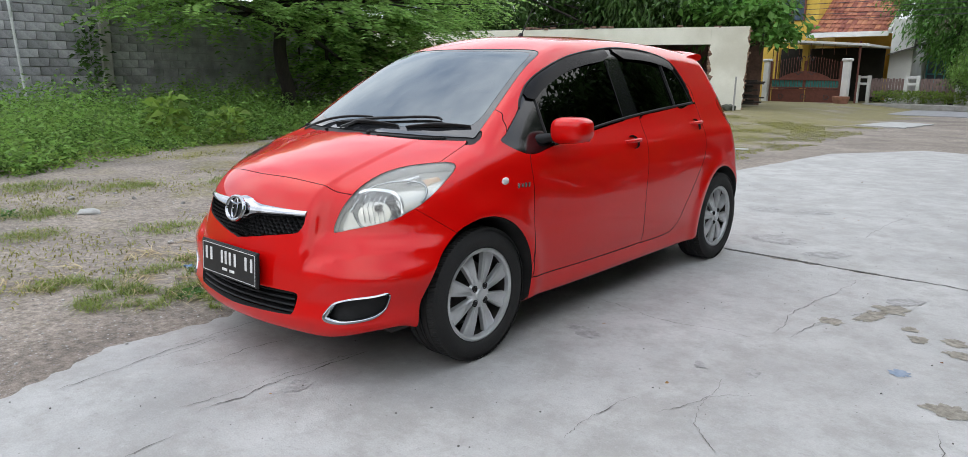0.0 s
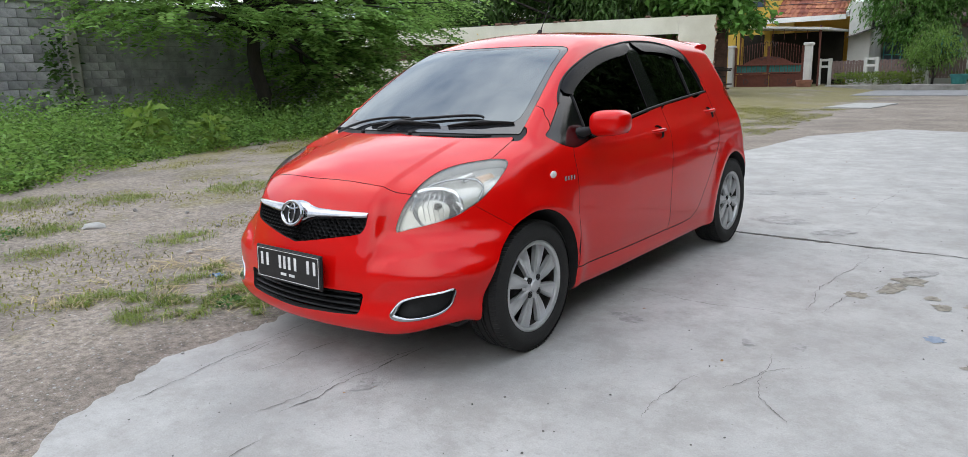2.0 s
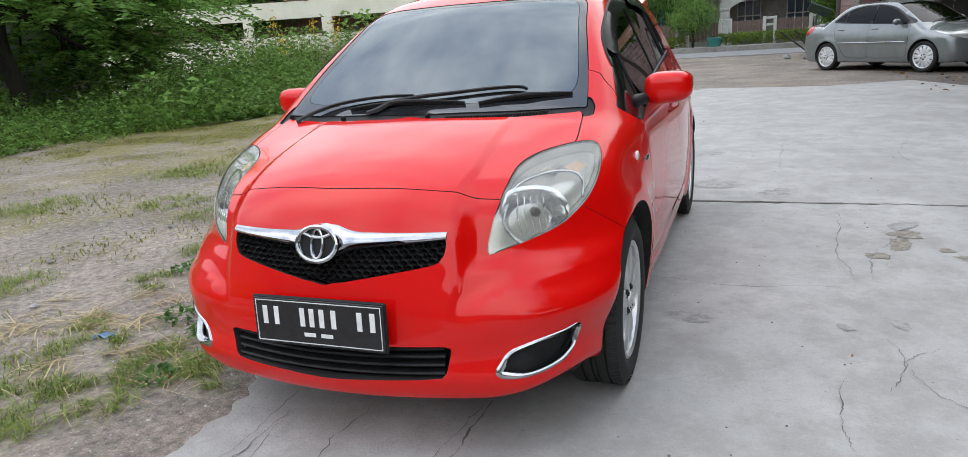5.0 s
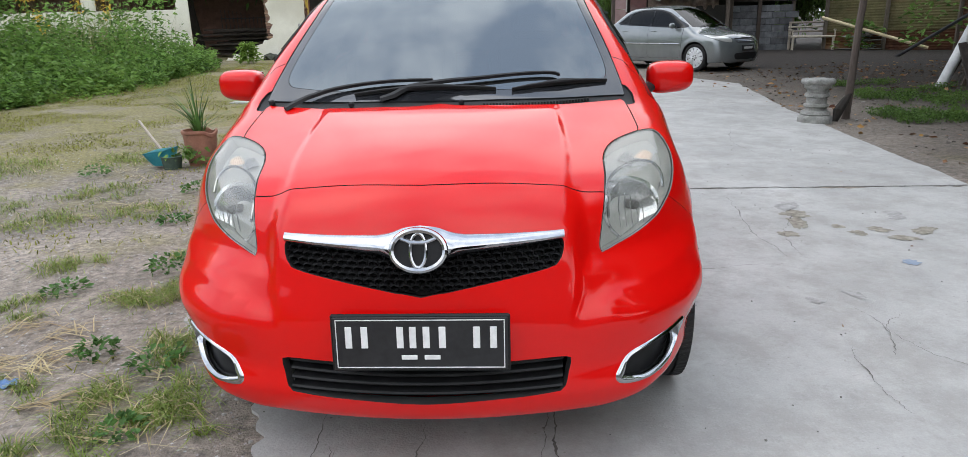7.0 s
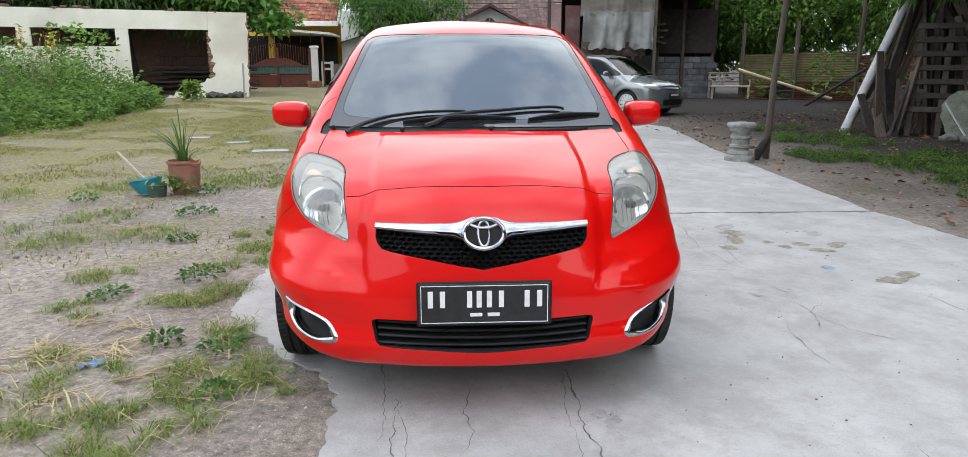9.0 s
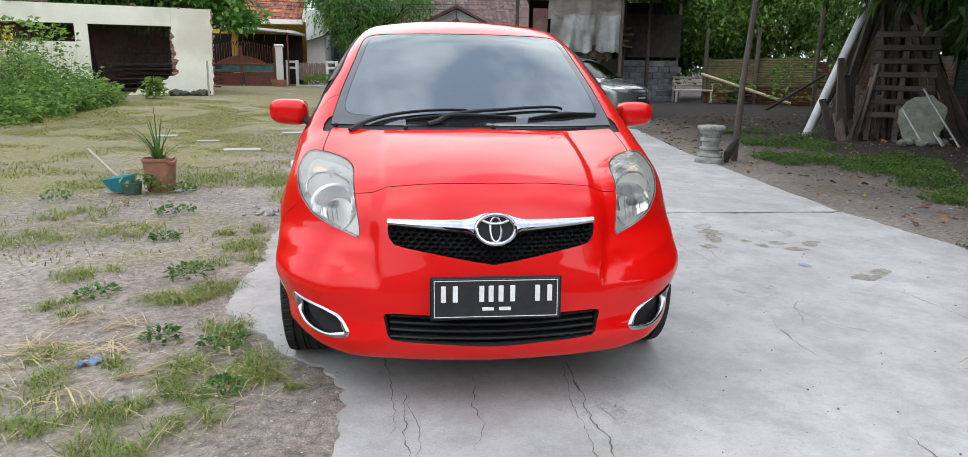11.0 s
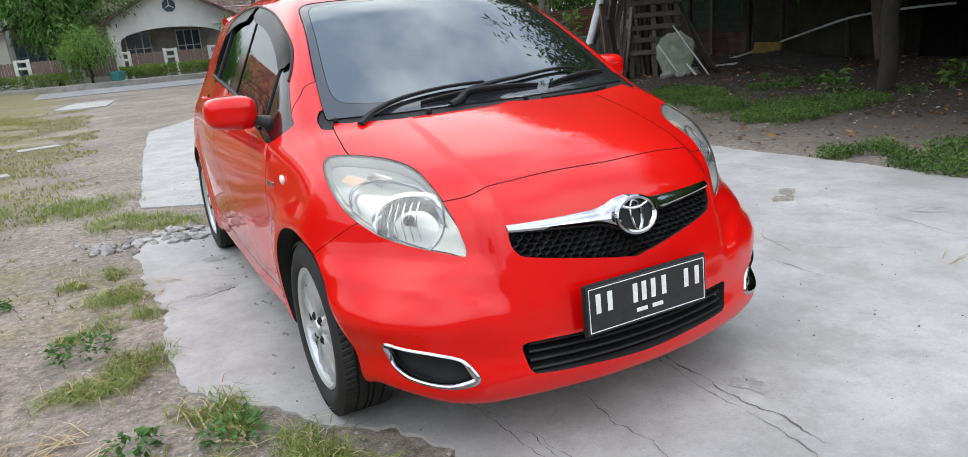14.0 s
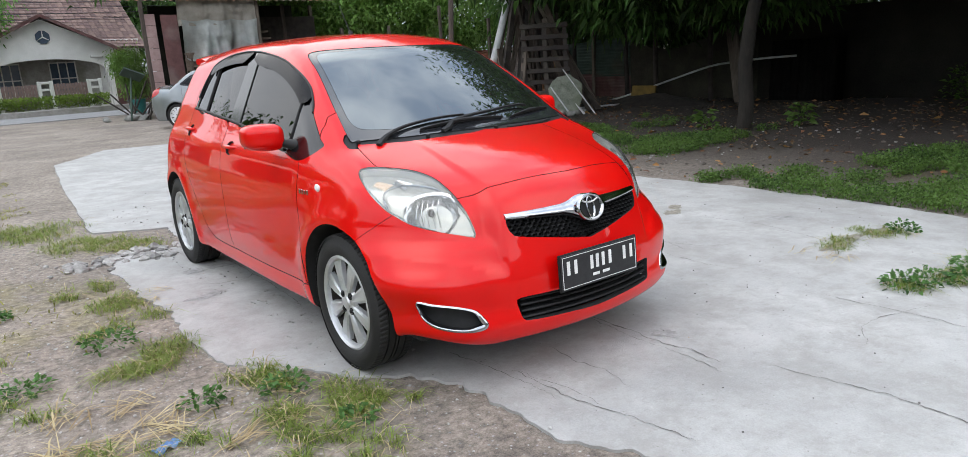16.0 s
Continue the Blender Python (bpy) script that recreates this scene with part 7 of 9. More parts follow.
for k in range(n):
    h, out = rng.uniform(.14, .62), rng.uniform(.10, .72)
    d = np.array([math.cos(a[k]), math.sin(a[k]), 0])
    s = np.array([-d[1], d[0], 0])
    for t0, t1 in ((0, .35), (.35, .7), (.7, 1)):
        q = []
        for t, w in ((t0, 1 - t0), (t1, 1 - t1)):
            c = np.array([-2.66, 2.86, .27]) + d * (out * t * t + .03) + np.array([0, 0, h * (t - .35 * out * t * t)])
            q += [c - s * .010 * (w + .05), c + s * .010 * (w + .05)]
        b = len(sets_v)
        sets_v += q
        sets_f.append((b, b + 1, b + 3, b + 2))
mesh_from("aloe", [tuple(p) for p in sets_v], sets_f, M_MANGO, "spiky narrow-leaved plant in the pot", "plant", "stuff")
n = 90
at = np.array([-2.72, 2.70, .02]) + np.stack([rng.normal(0, .10, n), rng.normal(0, .05, n), rng.uniform(0, .16, n)], 1)
v, f = leaves(rng, at, np.tile((0, -.3, .4), (n, 1)), .07, .6, .2, .6)
mesh_from("ivy", v.tolist(), f, M_WEED, "green creeper at the pot's foot", "plant", "")
scoop = thing("scoop", "teal plastic scoop with a long wooden handle", "scoop")
bm = bmesh.new()
def ring_of(wx, wy, z, lean):
    """One level of the pan: a rectangle with rounded corners, leaning towards its mouth."""
    out = []
    for b in np.linspace(0, 2 * math.pi, 24, endpoint=False):
        cx, cy = math.cos(b), math.sin(b)
        out.append(bm.verts.new((-2.97 + wx * math.copysign(abs(cx) ** .55, cx) - lean, 2.74 + wy * math.copysign(abs(cy) ** .55, cy), z + (.03 if z > .05 else 0) * cx)))
    return out


rows = [ring_of(.085, .06, .008, 0), ring_of(.095, .07, .016, 0), ring_of(.125, .095, .10, .015), ring_of(.145, .11, .145, .02), ring_of(.152, .116, .147, .02), ring_of(.150, .114, .141, .02)]
for p, q in zip(rows, rows[1:]):
    for k in range(24):
        bm.faces.new((p[k], p[(k + 1) % 24], q[(k + 1) % 24], q[k]))
bm.faces.new(rows[0][::-1])
bmesh.ops.solidify(bm, geom=bm.faces[:], thickness=.004)
part("pan", bm, M_AQUA, scoop, "teal plastic pan", 50)
bm = bmesh.new()
tube(bm, [(-2.98, 2.84, .06), (-3.25, 3.15, .17), (-3.62, 3.62, .30)], .014, 8)
part("handle", bm, M_BENCH, scoop, "bleached wooden handle")
bm = bmesh.new()
lathe(bm, [(.001, 0), (.075, 0), (.09, .11), (.098, .115), (.088, .12), (.072, .01), (.001, .01)], 20)
bmesh.ops.translate(bm, verts=bm.verts, vec=(-2.86, 2.66, land(-2.8, 2.7)))
tagged(part("small_pot", bm, M_GREENSHEET, None, "", 50), "small dark teal plastic pot", "flower pot")
bm = bmesh.new()
tube(bm, [(5.25, -1.75, .02), (4.35, -2.05, .03), (3.75, -2.25, .03)], .022, 8)
tagged(part("pipe", bm, M_POLE, None), "pale pipe lying along the verge", "pipe")

# junk behind the silver car
bm = bmesh.new()
lathe(bm, [(.001, 0), (.22, 0), (.26, .55), (.28, .6), (.001, .6)], 18)
bmesh.ops.translate(bm, verts=bm.verts, vec=(3.25, 21.6, .0))
tagged(part("barrel", bm, M_TEAL, None), "dark green plastic barrel in the junk heap", "barrel")
for k in range(10):
    ob = part("stone", stone(rng, rng.uniform(.10, .22)), M_ROCKGREY, None, "", 60)
    ob.matrix_basis = pose(2.9 + .25 * rng.normal(), 20.5 + .3 * rng.normal(), .06, 0, 0, 37 * k)
    tagged(ob, "rough stone in the junk heap", "stone", "stones of the junk heap")
for k in range(12):
    bm = bmesh.new()
    a = Vector((2.7 + .6 * rng.uniform(), 20.3 + .6 * rng.uniform(), 0))
    b = a + Vector((.5 * rng.normal(), .3 * rng.normal(), rng.uniform(.5, 1.3)))
    tube(bm, [a, b], .025, 6)
    tagged(part("stick", bm, M_DARKWOOD, None), "dark stick leaning in the junk heap", "stick", "sticks of the junk heap")
bm = bmesh.new()
box(bm, (2.95, 20.2, 1.38), (.62, .46, .05), Matrix.Rotation(.42, 3, "Y") @ Matrix.Rotation(-.5, 3, "X"), .01)
tube(bm, [(2.9, 20.2, 1.3), (2.7, 20.1, 0)], .03, 6)
tagged(part("tin_lid", bm, M_GREENSHEET, None), "greenish tin lid propped on a stake", "tin lid")

# scooter by the gate
scooter = thing("scooter", "small black and white motor scooter parked by the gate", "scooter", at=pose(-9.35, 28.2, .05, 0, 0, 20))
for y in (-.58, .58):
    bm = bmesh.new()
    lathe(bm, [(.14, -.04), (.22, -.045), (.26, -.02), (.26, .02), (.22, .045), (.14, .04)], 24, None, True)
    bmesh.ops.rotate(bm, verts=bm.verts, matrix=Matrix.Rotation(math.pi / 2, 3, "Y"))
    bmesh.ops.translate(bm, verts=bm.verts, vec=(0, y, .26))
    part("wheel", bm, M_RUBBER, scooter, "black tyre")
bm = bmesh.new()
tube(bm, [(0, .62, .55), (0, .35, .60), (0, .05, .48), (0, -.2, .38), (0, -.40, .55), (0, -.48, .85)], [.08, .14, .13, .10, .12, .07], 10)
part("body", bm, M_IRON, scooter, "dark body shell", 60)
bm = bmesh.new()
box(bm, (0, .35, .76), (.24, .62, .10), None, .04)
part("seat", bm, M_RUBBER, scooter, "black seat")
bm = bmesh.new()
box(bm, (0, -.50, .80), (.26, .10, .34), Matrix.Rotation(.3, 3, "X"), .04)
part("front_shield", bm, M_WHITE, scooter, "white front shield")
bm = bmesh.new()
tube(bm, [(-.30, -.42, 1.00), (0, -.48, 1.03), (.30, -.42, 1.00)], .018, 8)
part("handlebar", bm, M_IRON, scooter, "black handlebar")

# cables over the road, from pole to pole
for x in (-26.0, 16.0):
    ob = thing("utility_pole", "tall grey concrete utility pole by the road", "utility pole", "utility poles along the road")
    bm = bmesh.new()
    tube(bm, [(x, 29.0, -.1), (x, 29.0, 7.0)], [.13, .09], 12)
    part("mast", bm, M_KERB, ob, "tapered concrete mast")
    bm = bmesh.new()
    box(bm, (x, 29.0, 4.45), (.10, 1.1, 1.0), None, .01)
    part("bracket", bm, M_IRON, ob, "dark cable bracket")
for k in range(4):
    bm = bmesh.new()
    tube(bm, [(x, 28.8 + .1 * k, 4.05 + .22 * k - .45 * (1 - ((x + 5) / 21) ** 2)) for x in np.linspace(-26, 16, 24)], .012, 5)
    tagged(part("cable", bm, M_IRON, None), "black overhead cable along the road", "cable", "cables along the road")


# ---- the red hatchback ----
def wheel(parent, m, radius, tyre_w, rim_r, spokes, rubber, alloy, label="silver multi-spoke alloy rim with dark tyre", nuts=4, treads=84):
    """A wheel about its own z axis, which points out of the car."""
    hub = new("wheel")
    hub.parent, hub.matrix_basis = parent, m
    tagged(hub, label)
    h = tyre_w / 2
    bm = bmesh.new()
    side = [(rim_r - .004, h - .030), (rim_r + .004, h - .014), (rim_r + .022, h - .003), (rim_r + .050, h), (radius - .036, h - .004), (radius - .016, h - .012),
            (radius - .006, h - .020), (radius - .003, h - .030)]
    tread = []
    for a, b in ((h - .047, h - .055), (.012, .004), (-.004, -.012), (-h + .055, -h + .047)):
        tread += [(radius, a), (radius - .008, a - .001), (radius - .008, b + .001), (radius, b)]
    lathe(bm, side + tread + [(r, -z) for r, z in reversed(side)], 72)
    part("tyre", bm, rubber, hub, "black rubber tyre with worn tread", 40)
    for s in (1, -1):
        # shoulder tread: one band with slanted notches
        bm = bmesh.new()
        rows = []
        for k in range(treads * 4):
            a = 2 * math.pi * k / (treads * 4)
            low = .004 if k % 4 == 0 else 0
            rows.append([bm.verts.new((r * math.cos(a + tw), r * math.sin(a + tw), s * z)) for r, z, tw in ((radius - .012, h - .008, 0), (radius - .002 - low, h - .012, .008), (radius + .001 - low, h - .026, .02), (radius + .001 - low, h - .046, .035), (radius - .010, h - .047, .035))])
        for p, q in zip(rows, rows[1:] + rows[:1]):
            for i in range(4):
                bm.faces.new((p[i], q[i], q[i + 1], p[i + 1]) if s > 0 else (p[i + 1], q[i + 1], q[i], p[i]))
        part("tread", bm, rubber, hub, "notched shoulder tread", 25)
    bm = bmesh.new()
    face = h - .012
    lathe(bm, [(rim_r + .001, h - .026), (rim_r + .004, h - .012), (rim_r - .004, h - .008), (rim_r - .014, h - .016), (rim_r - .018, h - .034)], 64)
    part("rim", bm, alloy, hub, "silver alloy rim", 35)
    # inner barrel in dark steel: its colour stands for shade in the spoke gaps
    bm = bmesh.new()
    lathe(bm, [(rim_r - .0185, h - .034), (rim_r - .028, -h + .03), (rim_r, -h + .01)], 48)
    part("barrel", bm, M_STEEL, hub, "inner barrel, coloured dark for the shade behind the spokes", 35)
    step = 2 * math.pi / spokes
    for k in range(spokes):
        bm = bmesh.new()
        rows = []
        for r, w, z in ((.030, .026, face - .012), (.066, .038, face - .008), (.12, .060, face - .008), (rim_r - .022, .080, face - .013), (rim_r - .008, .090, face - .022)):
            rows.append([bm.verts.new((r, s * w / 2, z + dz)) for s, dz in ((-1, -.022), (-.92, -.003), (-.55, .003), (0, -.003), (.55, .003), (.92, -.003), (1, -.022))])
        for a, b in zip(rows, rows[1:]):
            for i in range(6):
                bm.faces.new((a[i], a[i + 1], b[i + 1], b[i]))
        bmesh.ops.rotate(bm, verts=bm.verts, matrix=Matrix.Rotation(step * (k + .5), 3, "Z"))
        part("spoke", bm, alloy, hub, "", 40)
    bm = bmesh.new()
    lathe(bm, [(.0005, face + .004), (.020, face + .004), (.027, face + .001), (.030, face - .006), (.058, face - .010), (.066, face - .026)], 32)
    part("hub_cap", bm, alloy, hub, "round silver centre cap")
    for k in range(nuts):
        bm = bmesh.new()
        a = 2 * math.pi * (k + .5) / nuts
        lathe(bm, [(.0005, face + .000), (.008, face), (.0095, face - .004), (.0095, face - .014)], 6)
        lathe(bm, [(.0105, face - .0055), (.0155, face - .0055), (.0155, face - .012)], 16)
        bmesh.ops.translate(bm, verts=bm.verts, vec=(.046 * math.cos(a), .046 * math.sin(a), 0))
        part("wheel_nut", bm, M_DARK, hub, "dark wheel nut in its recess")
    bm = bmesh.new()
    lathe(bm, [(.0005, -.005), (.135, -.005), (.137, -.012), (.137, -.02)], 40)
    box(bm, (.10, .03, .0), (.07, .12, .05), None, .008)
    part("brake_disc", bm, M_STEEL, hub, "rust-brown brake disc behind the spokes")
    return hub


def on_nose(fn, x, z, deep=-3.0):
    """The y at which the nose of a form stands at x and z."""
    x, z = np.atleast_1d(x).astype(float), np.atleast_1d(z).astype(float)
    lo, hi = np.full(len(x), deep), np.full(len(x), -.9)
    for _ in range(30):
        m = (lo + hi) / 2
        out = fn(np.stack([x, m, z], 1)) > 0
        lo, hi = np.where(out, m, lo), np.where(out, hi, m)
    return hi


def on_flank(fn, y, z):
    """The half width of a form at y and z."""
    y, z = np.atleast_1d(y).astype(float), np.atleast_1d(z).astype(float)
    lo, hi = np.full(len(y), .2), np.full(len(y), 1.5)
    for _ in range(30):
        m = (lo + hi) / 2
        ins = fn(np.stack([m, y, z], 1)) < 0
        lo, hi = np.where(ins, m, lo), np.where(ins, hi, m)
    return lo


def on_top(fn, x, y):
    """The height of a form over x and y."""
    x, y = np.atleast_1d(x).astype(float), np.atleast_1d(y).astype(float)
    lo, hi = np.full(len(x), .5), np.full(len(x), 2.0)
    for _ in range(30):
        m = (lo + hi) / 2
        ins = fn(np.stack([x, y, m], 1)) < 0
        lo, hi = np.where(ins, m, lo), np.where(ins, hi, m)
    return lo


def tuck(bm, depth=.009):
    """Draws whatever stands too near the skin back inside the hatchback's form."""
    bm.verts.ensure_lookup_table()
    p = np.array([q.co[:] for q in bm.verts])
    for _ in range(3):
        over = np.maximum(0, hatch_form(p) + depth)
        p = p - slope(hatch_form, p) * over[:, None]
    for q, c in zip(bm.verts, p):
        q.co = Vector(c)


def oblique_loop(knots, way, n=6):
    """A region drawn on the plane square to a way of looking, for corners that no main view shows well."""
    d = np.array(way, float)
    d /= np.linalg.norm(d)
    e1 = np.array([-d[1], d[0], 0.0])
    e1 /= np.linalg.norm(e1)
    e2 = np.cross(e1, d)
    frame2 = np.stack([e1, e2], 1)
    loop = smooth_loop(np.array(knots) @ frame2, n)

    def fn(p):
        q = p.copy()
        q[:, 0] = np.abs(q[:, 0])
        return np.where(p[:, 1] < -.8, loop_distance(q @ frame2, loop), 1.0)
    return fn


LAMP = ((.474, -1.748, .622), (.477, -1.725, .686), (.487, -1.682, .744), (.497, -1.609, .797), (.505, -1.509, .837), (.545, -1.416, .861), (.621, -1.327, .874),
        (.680, -1.283, .875), (.708, -1.287, .862), (.724, -1.331, .834), (.728, -1.407, .783), (.711, -1.481, .732), (.682, -1.538, .698), (.649, -1.586, .671), (.590, -1.653, .648), (.526, -1.711, .631))
BELT = ((1.0, 1.063), (.62, 1.043), (.29, 1.021), (-.03, .993), (-.29, .964), (-.67, .912), (-.873, .886))
CANT = ((-1.0, .942), (-.955, .980), (-.816, 1.085), (-.776, 1.127), (-.681, 1.196), (-.535, 1.262), (-.30, 1.330), (-.02, 1.372), (.23, 1.392), (.50, 1.388), (.72, 1.362), (.866, 1.320), (.955, 1.231), (.995, 1.133), (1.008, 1.075))
REGIONS = [
    ("arch", arch(-1.215, .29, .335, .357)),
    ("arch", arch(1.23, .29, .335, .355)),
    ("door_glass", side_loop(((-.706, .925), (-.70, 1.03), (-.69, 1.135), (-.62, 1.20), (-.50, 1.255), (-.28, 1.312), (-.02, 1.352), (.05, 1.357), (.068, 1.33), (.052, 1.03), (.045, .998), (-.03, .989), (-.29, .960), (-.62, .915)))),
    ("rear_door_glass", side_loop(((.225, 1.02), (.215, 1.30), (.222, 1.355), (.30, 1.37), (.50, 1.368), (.66, 1.352), (.70, 1.325), (.705, 1.20), (.705, 1.06), (.66, 1.045), (.29, 1.021)))),
    ("quarter_glass", side_loop(((.735, 1.055), (.735, 1.30), (.745, 1.335), (.80, 1.325), (.855, 1.295), (.93, 1.21), (.970, 1.12), (.975, 1.075), (.94, 1.062)))),
    ("window_frame", side_loop(BELT + CANT)),
    ("windscreen", top_loop(((-.2, -1.125), (.0, -1.132), (.2, -1.125), (.366, -1.098), (.50, -1.054), (.552, -1.025), (.568, -.97), (.548, -.85), (.506, -.65), (.484, -.53), (.462, -.480), (.42, -.470), (.24, -.508), (.0, -.532), (-.24, -.508)), 6, .9)),
    ("screen_border", top_loop(((-.24, -1.176), (.0, -1.19), (.1, -1.186), (.366, -1.148), (.60, -1.083), (.622, -1.065), (.592, -.89), (.538, -.65), (.512, -.50), (.494, -.45), (.46, -.432), (.40, -.442), (.24, -.482), (.0, -.505), (-.24, -.482)), 6, .9)),
    ("headlight", oblique_loop(LAMP, (.35, -.7, .6))),
    ("fog_recess", front_loop(((.714, .390), (.676, .381), (.606, .368), (.549, .345), (.524, .312), (.520, .284), (.588, .277), (.660, .290), (.690, .315), (.704, .350)), 6, -1.4)),
    ("grille", front_loop(((-.1, .69), (.1, .69), (.33, .684), (.360, .675), (.366, .652), (.358, .622), (.335, .604), (.21, .582), (.10, .563), (.05, .555), (-.05, .555)), 6, -1.5)),
    ("intake", front_loop(((-.1, .370), (.20, .371), (.36, .370), (.383, .362), (.378, .330), (.366, .285), (.340, .277), (.20, .270), (-.1, .268)), 6, -1.5)),
    ("hood", top_loop(((-.1, -1.764), (.0, -1.766), (.115, -1.757), (.27, -1.730), (.375, -1.702), (.47, -1.664), (.515, -1.63), (.56, -1.50), (.612, -1.36), (.634, -1.30), (.630, -1.22), (.620, -1.13), (.606, -1.108), (.56, -1.125), (.345, -1.20), (.1, -1.243), (-.1, -1.245)), 6, .6)),
    ("cowl", top_loop(((-.1, -1.30), (.1, -1.30), (.35, -1.25), (.62, -1.14), (.652, -1.085), (.64, -1.045), (.60, -1.04), (.36, -1.12), (.1, -1.16), (-.1, -1.16)), 6, .8)),
    ("handle_cup", side_loop(((.005, .878), (.018, .905), (.060, .915), (.100, .906), (.112, .882), (.098, .856), (.060, .848), (.020, .855)))),
    ("rear_handle_cup", side_loop(((.885, .934), (.898, .960), (.937, .969), (.976, .960), (.988, .937), (.975, .911), (.937, .903), (.898, .910)))),
    ("front_door", side_loop(((-.872, .884), (-.886, .775), (-.883, .55), (-.868, .34), (-.835, .308), (-.4, .300), (.12, .300), (.158, .320), (.14, .566), (.185, .804), (.215, 1.0), (.22, 1.2), (-.4, 1.15), (-.75, 1.0)))),
    ("rear_door", side_loop(((.158, .320), (.20, .298), (.45, .300), (.53, .315), (.60, .362), (.676, .46), (.811, .601), (.955, .744), (1.012, .878), (1.035, 1.054), (.98, 1.2), (.4, 1.2), (.22, 1.1), (.215, 1.0), (.185, .804), (.14, .566)))),
    ("bumper", lambda p: np.maximum((p[:, 1] + 1.375 + 1.25 * (p[:, 2] - .60)) * .62, p[:, 2] - .95)),
    ("fender", side_loop(((-1.9, .15), (-1.4, .12), (-.93, .12), (-.885, .16), (-.883, .55), (-.886, .775), (-.872, .884), (-.93, .915), (-1.0, .942), (-.955, .980), (-.93, 1.03), (-.95, 1.1), (-1.5, 1.2), (-1.95, 1.0)), 4)),
    ("rear_screen", lambda p: np.maximum.reduce([np.abs(p[:, 0]) - (.54 - .30 * (p[:, 2] - 1.0)), 1.02 - p[:, 2], p[:, 2] - 1.33, 1.3 - p[:, 1]])),
    ("tail_lamp", lambda p: np.maximum(side_loop(((1.40, 1.04), (1.46, 1.10), (1.60, 1.05), (1.75, .95), (1.78, .82), (1.62, .80), (1.52, .88)))(p), .56 - np.abs(p[:, 0]))),
]
FRONT_AXLE, REAR_AXLE, TRACK = -1.212, 1.23, .712


